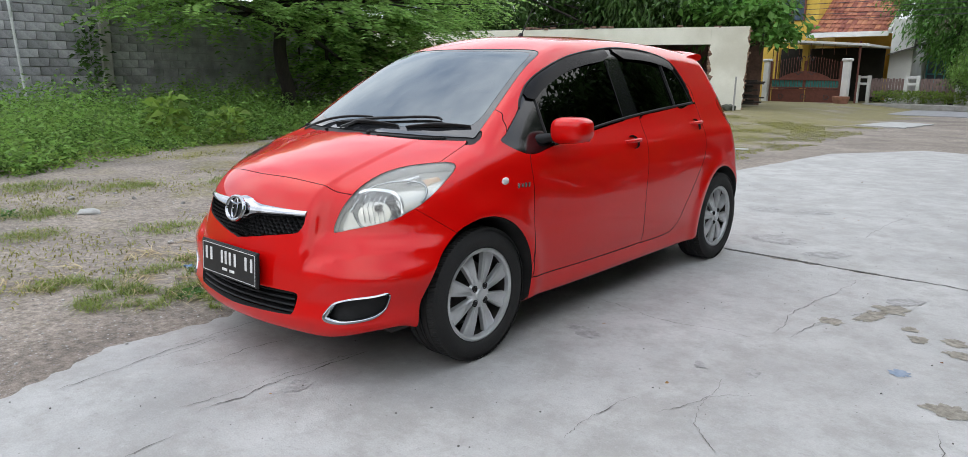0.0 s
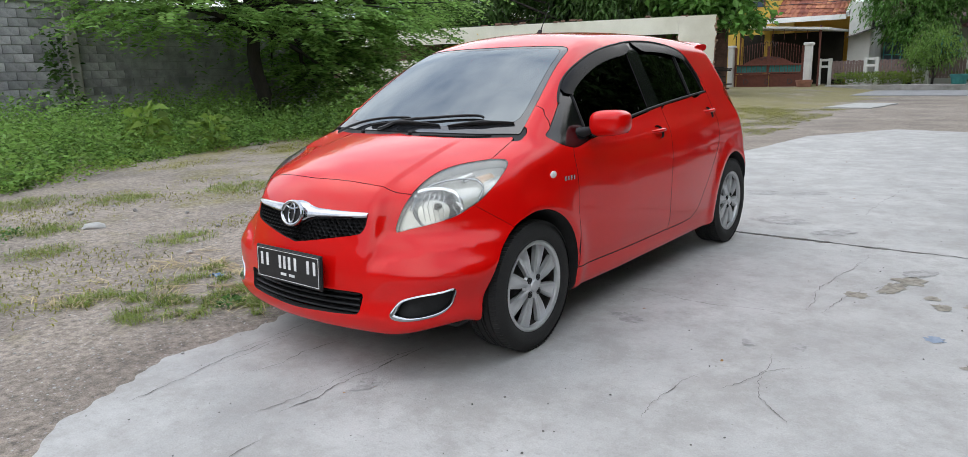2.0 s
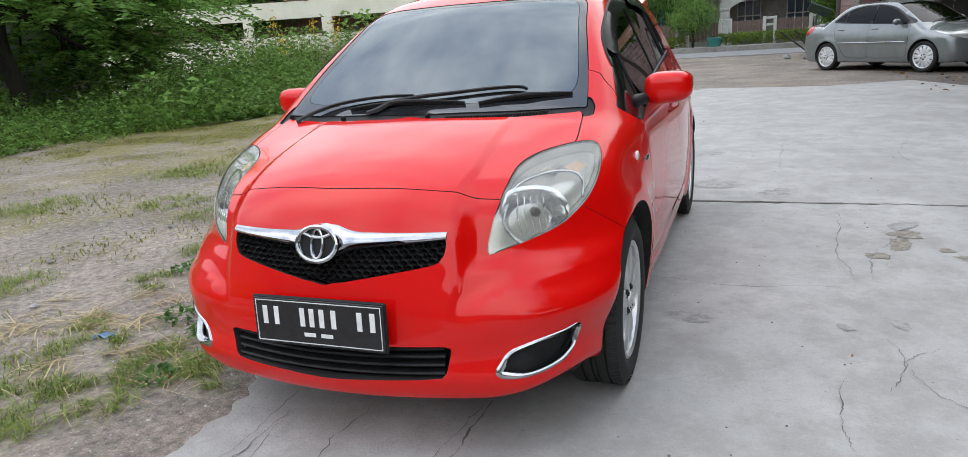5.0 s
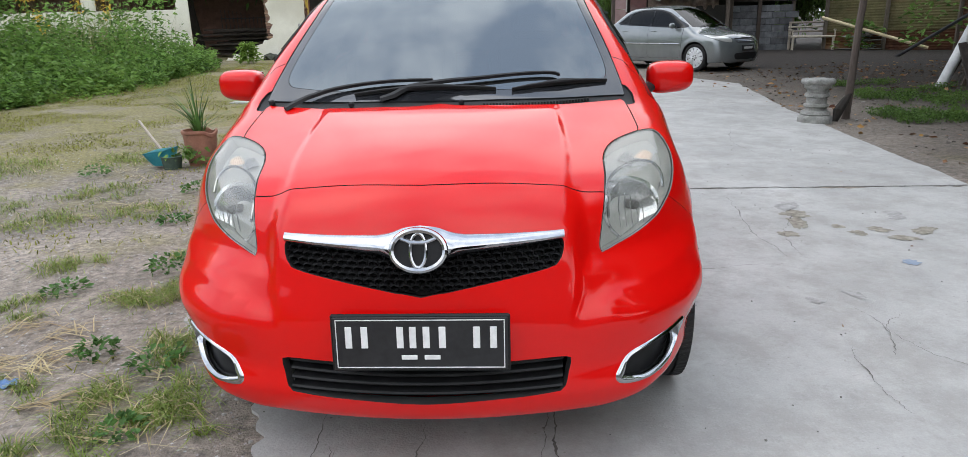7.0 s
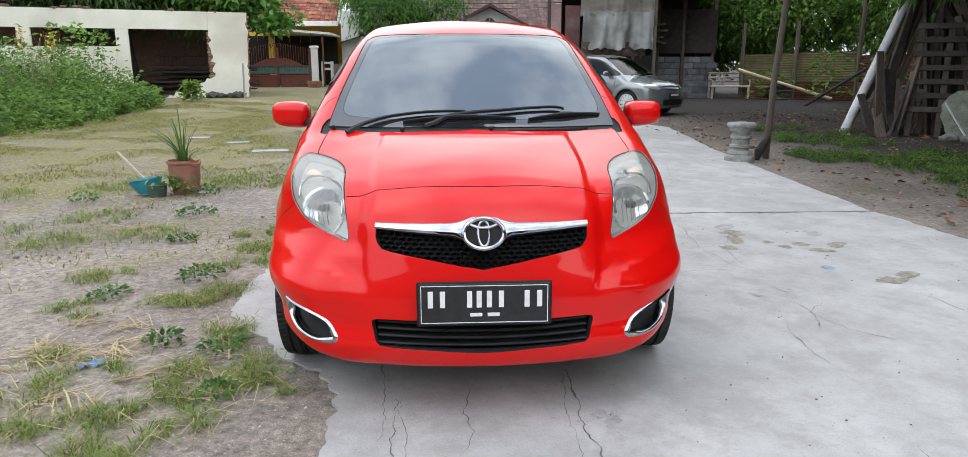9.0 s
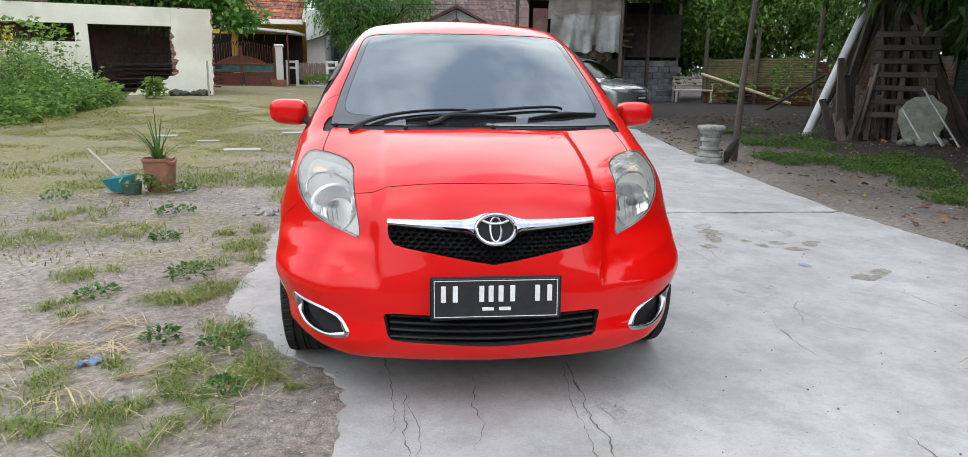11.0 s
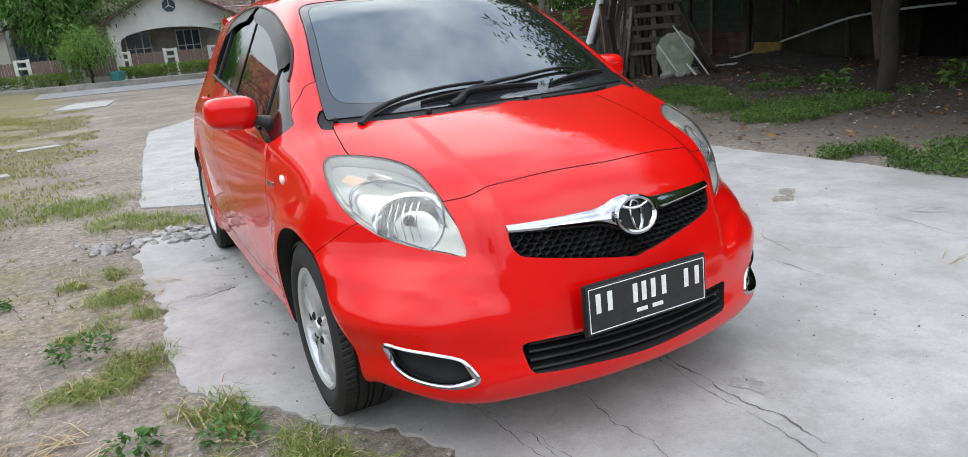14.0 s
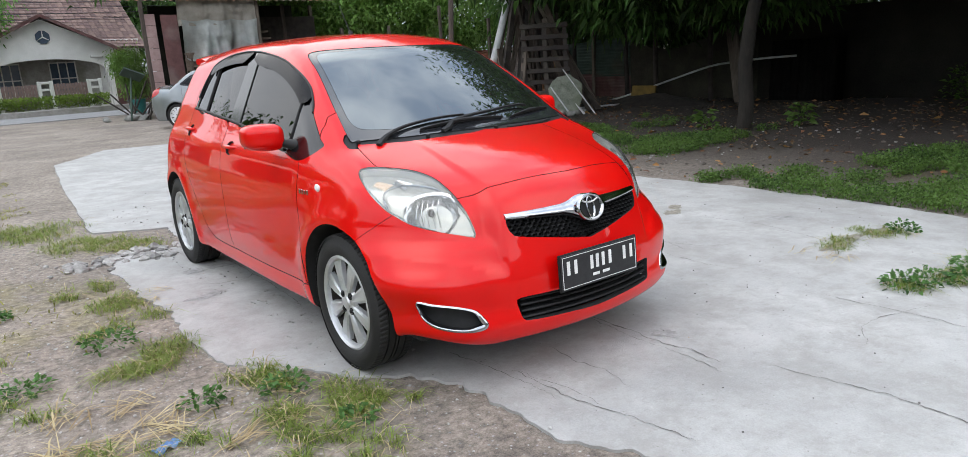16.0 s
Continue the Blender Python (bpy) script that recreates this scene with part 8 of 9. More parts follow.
def red_hatchback():
    car = thing("hatchback", "glossy red five-door hatchback parked on the cracked concrete", "car")
    v, quads = shell_grid(hatch_form, ((-.74, .74), (-1.70, 1.60), (.20, 1.22)), (-1.0, 1.0, .60), 116, 300, 92)
    v, faces, tag = cut_panels(v, quads, REGIONS)
    nor = slope(hatch_form, v)
    groups = {}
    for f, t in zip(faces, tag):
        name = REGIONS[t][0] if t >= 0 else "body_shell"
        x = sum(v[i][0] for i in f)
        paired = name in ("door_glass", "rear_door_glass", "quarter_glass", "window_frame", "headlight", "fog_recess", "front_door", "rear_door", "fender", "tail_lamp", "handle_cup", "rear_handle_cup")
        groups.setdefault((name, (1 if x > 0 else -1) if paired else 0), []).append(tuple(f))
    made = {}

    def put(name, side, material, parent, label="", called="", **how):
        made[(name, side)] = mesh_part(called or name, panel_mesh(called or name, v, nor, groups[(name, side)], **how), material, parent, label, M_DARK)
        return made[(name, side)]
    put("body_shell", 0, M_PAINT, car, "glossy red painted roof, pillars and tail")
    put("hood", 0, M_PAINT, car, "glossy red bonnet")
    bumper = put("bumper", 0, M_PAINT, car, "red front bumper", gap=.0007, rim=.03)
    put("windscreen", 0, M_SCREEN, car, "tinted windscreen mirroring the clouds", gap=.001, rim=.006, sink=.002)
    put("screen_border", 0, M_FRIT, car, "black printed border of the windscreen", gap=.001, rim=.006, sink=.002)
    put("rear_screen", 0, M_GLASS, car, "dark tinted rear window", gap=.001, rim=.006, sink=.003)
    put("cowl", 0, M_BLACK, car, "black plastic scuttle panel", sink=.006)
    put("grille", 0, M_DARK, bumper, "dark opening behind the grille", "grille_backing", gap=0, rim=0, sink=.045)
    put("intake", 0, M_DARK, bumper, "dark lower air intake", "intake_backing", gap=0, rim=0, sink=.05)
    for s in (1, -1):
        put("fender", s, M_PAINT, car, "red front wing", gap=.0012)
        door = put("front_door", s, M_PAINT, car, "red front door", called="door")
        rear = put("rear_door", s, M_PAINT, car, "red rear door", called="door")
        put("window_frame", s, M_GLOSSBLACK, car, "black window surround", gap=.001, rim=.015, sink=.002)
        put("door_glass", s, M_GLASS, door, "dark tinted window", "window", gap=.001, rim=.004, sink=.007)
        put("rear_door_glass", s, M_GLASS, rear, "dark tinted window", "window", gap=.001, rim=.004, sink=.007)
        put("quarter_glass", s, M_GLASS, rear, "small dark tinted window", "quarter_window", gap=.001, rim=.004, sink=.007)
        put("tail_lamp", s, M_REDLENS, car, "red tail lamp")
        put("handle_cup", s, M_PAINT, door, "scooped red recess behind the handle", gap=0, rim=0, sink=.013)
        put("rear_handle_cup", s, M_PAINT, rear, "scooped red recess behind the handle", "handle_cup", gap=0, rim=0, sink=.013)
        lamp = put("headlight", s, M_HOUSING, car, "large almond-shaped clear headlight", gap=.002, rim=0, sink=.044)
        lens = put("headlight", s, M_LENS, lamp, "clear, slightly milky lens", "lens", gap=.003, rim=.006, sink=.001)
        lens.visible_shadow = False
        bm = bmesh.new()
        loop = groups[("headlight", s)]
        edge = {}
        for f in loop:
            for a, b in zip(f, f[1:] + f[:1]):
                edge[(a, b)] = 1
        for (a, b) in edge:
            if (b, a) not in edge:
                q = [v[a], v[b], v[b] - .055 * nor[b], v[a] - .055 * nor[a]]
                bm.faces.new([bm.verts.new(c) for c in q])
        bmesh.ops.remove_doubles(bm, verts=bm.verts, dist=1e-5)
        part("lamp_wall", bm, M_HOUSING, lamp)
        # reflector bowl with its rim and bulb
        aim = Vector((s * .50, -.85, .10)).normalized().to_track_quat("Z", "Y").to_matrix()
        centre = Vector((s * .575, -1.600, .706))
        bm = bmesh.new()
        lathe(bm, [(.001, -.036), (.022, -.035), (.052, -.028), (.078, -.013), (.098, .005), (.102, .008), (.106, .006), (.107, -.012)], 48)
        bmesh.ops.transform(bm, verts=bm.verts, matrix=Matrix.Translation(centre) @ aim.to_4x4())
        tuck(bm)
        part("reflector", bm, M_REFLECT, lamp, "round chrome reflector bowl")
        bm = bmesh.new()
        lathe(bm, [(.0005, .016), (.010, .015), (.014, .008), (.014, -.028)], 20)
        bmesh.ops.transform(bm, verts=bm.verts, matrix=Matrix.Translation(centre) @ aim.to_4x4())
        part("bulb_cap", bm, M_STEEL, lamp, "small dark bulb shade")
        bm = bmesh.new()
        for k in range(5):
            pts = [centre + aim @ Vector((-.060 + .021 * k + .010 * abs(u), u * .06, .006 + .004 * (1 - u * u))) for u in np.linspace(-1, 1, 9)]
            tube(bm, pts, .0016, 5)
        tuck(bm, .007)
        part("reflector_rib", bm, M_REFLECT, lamp, "fine chrome ribs of the reflector")
        bm = bmesh.new()
        arcline = [(s * x, y, z) for x, y, z in smooth_loop(((.500, -1.690, .700), (.512, -1.600, .785), (.58, -1.50, .812), (.650, -1.44, .806), (.686, -1.44, .775), (.690, -1.475, .735)), 6, False)]
        tube(bm, [Vector(p) + Vector((-s * .004, .012, -.010)) for p in arcline], .005, 8)
        tuck(bm, .006)
        part("trim_arc", bm, M_CHROME, lamp, "bright trim arc over the reflector")
        # upper compartment: ribbed amber panel beside a clear one
        for (px, py, pz), wide, mat_, name, lab in (((.655, -1.375, .828), .030, M_AMBER, "indicator", "ribbed amber indicator panel"), ((.590, -1.425, .832), .026, M_REFLECT, "side_light", "ribbed clear side light panel")):
            at = np.array([[px, py, pz]])
            nn = Vector(slope(hatch_form, at)[0])
            up = Vector((.35, .75, .3))
            up = (up - nn * up.dot(nn)).normalized()
            ax = up.cross(nn)
            bm = bmesh.new()
            rows = []
            for i in range(17):
                u = i / 8 - 1
                rib = .0025 * abs(math.sin(i * math.pi / 2))
                rows.append([bm.verts.new(Vector((px, py, pz)) - nn * (.036 - rib - .006 * (1 - u * u)) + ax * (u * wide * .85 * (1 - .2 * w)) + up * (w * .034)) for w in (-1, -.5, 0, .5, 1)])
            for p, q in zip(rows, rows[1:]):
                for i in range(4):
                    bm.faces.new((p[i], q[i], q[i + 1], p[i + 1]))
            for q in bm.verts:
                q.co.x *= s
            tuck(bm, .010)
            part(name, bm, mat_, lamp, lab, 30)
        # fog recess with its chrome surround
        put("fog_recess", s, M_BLACK, bumper, "black blanked fog lamp recess", gap=0, rim=0, sink=.028)
        rim = smooth_loop(((.714, .390), (.676, .381), (.606, .368), (.549, .345), (.524, .312), (.520, .284), (.588, .277), (.660, .290), (.690, .315), (.704, .350)), 6)
        bm = bmesh.new()
        base = np.stack([rim[:, 0], on_nose(hatch_form, rim[:, 0], rim[:, 1]), rim[:, 1]], 1)
        face = slope(hatch_form, base)
        along = np.roll(base, -1, 0) - np.roll(base, 1, 0)
        across = np.cross(face, along)
        across /= np.linalg.norm(across, axis=1, keepdims=True)
        across *= np.sign((across * (base - base.mean(0))).sum(1))[:, None]
        wide = [.0055 + .004 * (1 - ease(x, .52, .60)) + .003 * ease(-z, -.34, -.29) for x, z in rim]
        rings = []
        for p, o, n, w in zip(base, across, face, wide):
            rings.append([bm.verts.new((s * q[0], q[1], q[2])) for q in (p + o * w * a + n * lift for a, lift in ((1.0, -.003), (.6, .004), (-.2, .006), (-.9, .001), (-1.1, -.02)))])
        for a, b in zip(rings, rings[1:] + rings[:1]):
            for i in range(4):
                bm.faces.new((a[i], a[i + 1], b[i + 1], b[i]))
        part("fog_surround", bm, M_CHROME, bumper, "chrome fog recess surround", 50)
        # mirror
        bm = bmesh.new()
        bmesh.ops.create_uvsphere(bm, u_segments=36, v_segments=24, radius=1)
        for q in bm.verts:
            x, y, z = q.co
            x, y, z = (math.copysign(abs(c) ** .62, c) for c in (x, y, z))
            y = max(y, -1) if y < 0 else min(y, .45)
            shrink = 1 - .12 * (x * s + 1) / 2
            q.co = Vector((x * .092, y * .075 + .012 * x * s, z * .066 * shrink + .004 * x * s))
        bmesh.ops.translate(bm, verts=bm.verts, vec=(s * .862, -.655, .985))
        mirror = part("wing_mirror", bm, M_PAINT, car, "red wing mirror on a black foot", 60)
        bm = bmesh.new()
        box(bm, (s * .862, -.618, .985), (.150, .004, .100), None, .0015)
        part("mirror_glass", bm, M_CHROME, mirror, "mirror glass")
        bm = bmesh.new()
        tube(bm, [(s * .715, -.76, .935), (s * .745, -.735, .943), (s * .775, -.70, .955), (s * .80, -.675, .965)], [.050, .040, .030, .026], 12)
        for q in bm.verts:
            q.co.z = .945 + (q.co.z - .945) * .62
        part("mirror_foot", bm, M_BLACK, mirror, "black plastic mirror foot", 60)
        # rain visors over the doors
        for run, lab in (((-.75, .13), "front"), ((.165, .87), "rear")):
            top = smooth_loop(CANT, 10, False)
            top = top[(top[:, 0] > run[0]) & (top[:, 0] < run[1])]
            bm = bmesh.new()
            rings = []
            for k, (y, z) in enumerate(top):
                f = k / (len(top) - 1)
                deep = .062 * min(1, 6 * f + .35, 5 * (1 - f) + .6)
                zs = np.array([z + .004, z - deep * .5, z - deep])
                xs = on_flank(hatch_form, np.full(3, y), zs)
                ring = [bm.verts.new((s * (xs[i] + o), y, zs[i])) for i, o in ((0, .001), (0, .004), (1, .009), (2, .012), (2, .009), (1, .005))]
                rings.append(ring)
            for a, b in zip(rings, rings[1:]):
                for i in range(5):
                    bm.faces.new((a[i], a[i + 1], b[i + 1], b[i]))
            for r in (rings[0], rings[-1]):
                bm.faces.new(r)
            part("rain_visor", bm, M_VISOR, door if lab == "front" else rear, "smoked black rain visor", 50)
        # pillar trim between the doors, quarter bar and drip line
        for y0, y1, z0, z1, own in ((.715, .722, 1.055, 1.34, rear), (-.70, -.694, .925, 1.14, door)):
            bm = bmesh.new()
            zz = np.linspace(z0, z1, 8)
            xx = on_flank(hatch_form, np.linspace(y0, y1, 8), zz)
            tube(bm, [(s * (x - .003), y, z) for x, y, z in zip(xx, np.linspace(y0, y1, 8), zz)], .008, 6)
            part("window_bar", bm, M_BLACK, own, "black window division bar")
        bm = bmesh.new()
        belt = smooth_loop(BELT[:-1], 6, False)
        xx = on_flank(hatch_form, belt[:, 0], belt[:, 1] + .006)
        tube(bm, [(s * (x - .001), y, z + .006) for x, (y, z) in zip(xx, belt)], .0075, 6)
        part("window_seal", bm, M_BLACK, door, "black rubber window seal")
        bm = bmesh.new()
        line = smooth_loop(CANT[2:14], 6, False)
        xx = on_flank(hatch_form, line[:, 0], line[:, 1])
        tube(bm, [(s * (x + .001), y, z) for x, (y, z) in zip(xx, line)], .006, 6)
        part("drip_rail", bm, M_BLACK, car, "black drip moulding over the doors")
        # handles
        for y, z, own in ((.055, .884, door), (.935, .942, rear)):
            bm = bmesh.new()
            ys = np.linspace(-.085, .085, 11)
            xs = on_flank(hatch_form, y + ys, np.full(11, z))
            base = max(xs)
            pts = [(s * (base + .022 * (1 - (u / .085) ** 4) - .004 - .06 * abs(u) * (1 if u > 0 else .6)), y + u, z + .006 + .02 * u) for u in ys]
            tube(bm, pts, [.006 + .006 * (1 - (u / .09) ** 2) for u in ys], 10)
            part("door_handle", bm, M_PAINT, own, "red pull handle over a scooped recess", 60)
        # side repeater and its badge
        bm = bmesh.new()
        bmesh.ops.create_uvsphere(bm, u_segments=18, v_segments=10, radius=1)
        x0 = float(on_flank(hatch_form, -1.06, .782)[0])
        bmesh.ops.transform(bm, verts=bm.verts, matrix=Matrix.Translation((s * x0, -1.06, .782)) @ Matrix.Diagonal((.008, .024, .017, 1)))
        part("side_repeater", bm, M_WHITE, car, "small oval clear side repeater", 60)
        bm = bmesh.new()
        for k in range(4):
            yy = -.985 + .022 * k
            x1 = float(on_flank(hatch_form, yy, .755)[0])
            box(bm, (s * (x1 + .001), yy, .755), (.004, .013, .022 if k != 1 else .018), None, .001)
        part("badge", bm, M_CHROME, car, "small chrome letter badge, worn")
        # arches and wheels
        for y0, ry, rz in ((-1.215, .333, .355), (1.23, .333, .353)):
            bm = bmesh.new()
            arc = [(y0 + ry * math.cos(a), .29 + rz * math.sin(a)) for a in np.linspace(-.45, math.pi + .45, 40)]
            outer = on_flank(hatch_form, [a for a, _ in arc], [b for _, b in arc])
            rows = [[bm.verts.new((s * (w - .004 if k == 0 else .42), a, b)) for (a, b), w in zip(arc, outer)] for k in range(2)]
            for i in range(len(arc) - 1):
                bm.faces.new((rows[0][i], rows[0][i + 1], rows[1][i + 1], rows[1][i]))
            bm.faces.new(rows[1])
            part("arch_liner", bm, M_DARK, car, "dark wheel arch liner")
        for y0 in (FRONT_AXLE, REAR_AXLE):
            turn = Matrix.Rotation(s * math.pi / 2, 4, "Y") @ Matrix.Rotation(.03 if y0 < 0 else .20, 4, "Z")
            wheel(car, Matrix.Translation((s * (TRACK if y0 < 0 else TRACK + .006), y0, .298)) @ turn, .298, .185, .204, 8, M_RUBBER, M_ALLOY)
    # chrome bar with the round badge
    bm = bmesh.new()
    xs = np.linspace(-.368, .368, 75)
    rows = []
    for x in xs:
        a = abs(x)
        hi = spl(a, (0, .045, .075, .105, .15, .25, .37), (.722, .716, .706, .700, .698, .695, .692))
        lo = spl(a, (0, .045, .075, .105, .15, .25, .37), (.619, .625, .637, .647, .652, .660, .668))
        zz = hi + (lo - hi) * np.array([0, .06, .28, .5, .72, .94, 1])
        yy = on_nose(hatch_form, np.full(7, x), zz)
        flat = (yy[0] + (yy[-1] - yy[0]) * np.array([0, .06, .28, .5, .72, .94, 1]))
        k = min(1.25, (hi - lo) / .050)
        rows.append([bm.verts.new((x, min(y, f) - o * k, z)) for y, f, z, o in zip(yy, flat, zz, (-.004, .008, .019, .022, .013, .001, -.008))])
    for a, b in zip(rows, rows[1:]):
        for i in range(6):
            bm.faces.new((a[i], a[i + 1], b[i + 1], b[i]))
    for r in (rows[0], rows[-1]):
        bm.faces.new(r)
    bar = part("chrome_bar", bm, M_CHROME, bumper, "chrome winged bar over the grille", 50)
    seat = Matrix.Translation((0, -1.893, .671)) @ Matrix.Rotation(radians(90 - 16), 4, "X")
    bm = bmesh.new()
    slab_from(bm, [(.066 * math.cos(a), .050 * math.sin(a)) for a in np.linspace(0, 2 * math.pi, 40, endpoint=False)], .004, seat)
    part("badge_field", bm, M_BLACK, bar, "dark badge field")
    for rx, ry, rad, name in ((.066, .050, .0085, "badge_ring"), (.019, .042, .0055, "badge_oval")):
        bm = bmesh.new()
        ring = [seat @ Vector((rx * math.cos(a), ry * math.sin(a), .006)) for a in np.linspace(0, 2 * math.pi, 48)]
        tube(bm, ring, rad, 8, False)
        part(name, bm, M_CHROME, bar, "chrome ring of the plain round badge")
    bm = bmesh.new()
    tube(bm, [seat @ Vector((.050 * u, .020 + .014 * u * u * (1 if abs(u) > .5 else .6), .007)) for u in np.linspace(-1, 1, 15)], .0058, 8)
    part("badge_bar", bm, M_CHROME, bar, "chrome cross bar of the badge")
    # honeycomb grille
    bm = bmesh.new()
    inside = smooth_loop(((-.36, .69), (.0, .69), (.35, .682), (.362, .672), (.352, .605), (.21, .582), (.10, .563), (.05, .557), (-.05, .557), (-.10, .563), (-.21, .582), (-.352, .605), (-.362, .672)), 6)
    dx, dz = .0275, .0172
    cells = [((i + .5 * (j % 2)) * dx, .550 + j * dz * .86) for j in range(10) for i in range(-14, 15)]
    d = loop_distance(np.array(cells), inside)
    for (x, z), far in zip(cells, d):
        if far > .006:
            continue
        y = float(on_nose(hatch_form, x, z)[0]) + .014
        ring = []
        for r, deep in ((1.16, .003), (.86, -.004), (.70, .014)):
            ring.append([bm.verts.new((x + r * dx * .5 * math.cos(a), y + deep, z + r * dz * .56 * math.sin(a))) for a in [math.pi / 6 + k * math.pi / 3 for k in range(6)]])
        for a, b in zip(ring, ring[1:]):
            for k in range(6):
                bm.faces.new((a[k], a[(k + 1) % 6], b[(k + 1) % 6], b[k]))
    part("grille_mesh", bm, M_BLACK, bumper, "black honeycomb grille", 20)
    for k in range(4):
        bm = bmesh.new()
        z = .287 + .0245 * k
        pts = []
        for x in np.linspace(-.362, .362, 25):
            pts.append((x, float(on_nose(hatch_form, x, z)[0]) + .014, z))
        rings = []
        for x, y, z in pts:
            rings.append([bm.verts.new((x, y + a, z + b)) for a, b in ((-.006, 0), (-.002, .0045), (.028, .006), (.028, -.004), (-.002, -.0045))])
        for a, b in zip(rings, rings[1:]):
            for i in range(5):
                bm.faces.new((a[i], a[(i + 1) % 5], b[(i + 1) % 5], b[i]))
        part("intake_slat", bm, M_BLACK, bumper, "", 40)
    # number plate: border and plain bars
    plate_at = Matrix.Translation((0, -1.944, .443)) @ Matrix.Rotation(radians(90 - 3), 4, "X")
    bm = bmesh.new()
    box(bm, (0, 0, -.004), (.452, .152, .012), None, .004)
    bmesh.ops.transform(bm, verts=bm.verts, matrix=plate_at)
    plate = part("number_plate", bm, M_BLACK, bumper, "black number plate with white border and white bars")
    bm = bmesh.new()
    box(bm, (0, 0, .0035), (.440, .140, .004), None, .0015)
    bmesh.ops.transform(bm, verts=bm.verts, matrix=plate_at)
    part("plate_face", bm, M_PLATE, plate)
    bm = bmesh.new()
    for sx, sy, w, h in ((0, .063, .424, .0022), (0, -.063, .424, .0022), (.211, 0, .0022, .128), (-.211, 0, .0022, .128)):
        box(bm, (sx, sy, .006), (w, h, .002))
    bmesh.ops.transform(bm, verts=bm.verts, matrix=plate_at)
    part("plate_border", bm, M_WHITE, plate, "thin white border")
    for x0, x1, y0, y1 in [(x - .0085, x + .0085, -.016, .050) for x in (-.180, -.140, -.050, -.018, .016, .056, .142, .184)] + [(-.048, -.008, -.043, -.029), (.010, .050, -.043, -.029)]:
        bm = bmesh.new()
        box(bm, ((x0 + x1) / 2, (y0 + y1) / 2, .006), (x1 - x0, (y1 - y0) * .86, .002), None, .0008)
        bmesh.ops.transform(bm, verts=bm.verts, matrix=plate_at)
        part("plate_bar", bm, M_WHITE, plate, "plain white bar")
    # wipers on the screen: flat cranked arms, rubber blades under sprung bows
    def strip(bm, knots, wide, thick, lifts, n=8):
        """A flat bar over the screen, its width and lift given along the way."""
        q = smooth_loop(knots, n, False)
        u = np.linspace(0, 1, len(q))
        p = np.stack([q[:, 0], q[:, 1], on_top(hatch_form, q[:, 0], q[:, 1])], 1)
        nn = slope(hatch_form, p)
        p = p + nn * np.interp(u, np.linspace(0, 1, len(lifts)), lifts)[:, None]
        go = np.gradient(p, axis=0)
        across = np.cross(go, nn)
        across /= np.linalg.norm(across, axis=1, keepdims=True)
        w = np.interp(u, np.linspace(0, 1, len(wide)), wide)[:, None]
        rings = [[bm.verts.new(c) for c in ring] for ring in zip(p - across * w, p - across * w * .5 + nn * thick, p + across * w * .5 + nn * thick, p + across * w, p - nn * thick * .3)]
        for a, b in zip(rings, rings[1:]):
            for k in range(5):
                bm.faces.new((a[k], a[(k + 1) % 5], b[(k + 1) % 5], b[k]))
        bm.faces.new(rings[0])
        bm.faces.new(rings[-1])

    for arm, ends in ((((-.535, -1.160), (-.50, -1.135), (-.455, -1.116), (-.368, -1.099), (-.20, -1.094), (-.034, -1.100)), ((-.300, -1.131), (.182, -1.129))),
                      (((-.205, -1.172), (-.165, -1.158), (-.114, -1.128), (.0, -1.108), (.132, -1.090), (.349, -1.047), (.40, -1.050)), ((.236, -1.128), (.564, -1.034)))):
        bm = bmesh.new()
        strip(bm, arm, (.014, .015, .011, .008, .006, .005), .009, (.003, .008, .010, .009, .008, .008))
        wiper = part("wiper_arm", bm, M_BLACK, car, "flat black cranked wiper arm", 30)
        a, b = (np.array(e) for e in ends)
        at = lambda u: tuple(a + (b - a) * u)
        bm = bmesh.new()
        strip(bm, [at(u) for u in (0, .33, .67, 1)], (.0035, .0045, .0035), .010, (.001, .001), 6)
        blade = part("wiper_blade", bm, M_RUBBER, wiper, "black rubber wiper blade", 30)
        bm = bmesh.new()
        strip(bm, [at(u) for u in (.22, .4, .5, .6, .78)], (.004, .008, .009, .008, .004), .005, (.009, .015, .017, .015, .009), 6)
        for u0, u1 in ((.03, .40), (.60, .97)):
            strip(bm, [at(u0 + (u1 - u0) * u) for u in (0, .33, .67, 1)], (.0035, .0055, .0035), .004, (.007, .012, .007), 5)
        part("wiper_bow", bm, M_BLACK, blade, "black sprung bows over the blade", 30)
    bm = bmesh.new()
    for k in range(34):
        x = .145 + .0105 * k
        y = float(-1.232 + .42 * x * x)
        z = float(on_top(hatch_form, x, y)[0])
        box(bm, (x, y, z - .002), (.006, .022, .010), None, .001)
    part("cowl_vent", bm, M_DARK, car, "fine slotted vent in the scuttle")
    for x in (-.30, .07, -.60):
        bm = bmesh.new()
        y = -1.225 + .35 * x * x
        z = float(on_top(hatch_form, x, y)[0])
        box(bm, (x, y, z + .004), (.018, .018, .018), None, .004)
        part("washer_nozzle", bm, M_BLACK, car, "small black washer nozzle")
    # spoiler, aerial
    bm = bmesh.new()
    rings = []
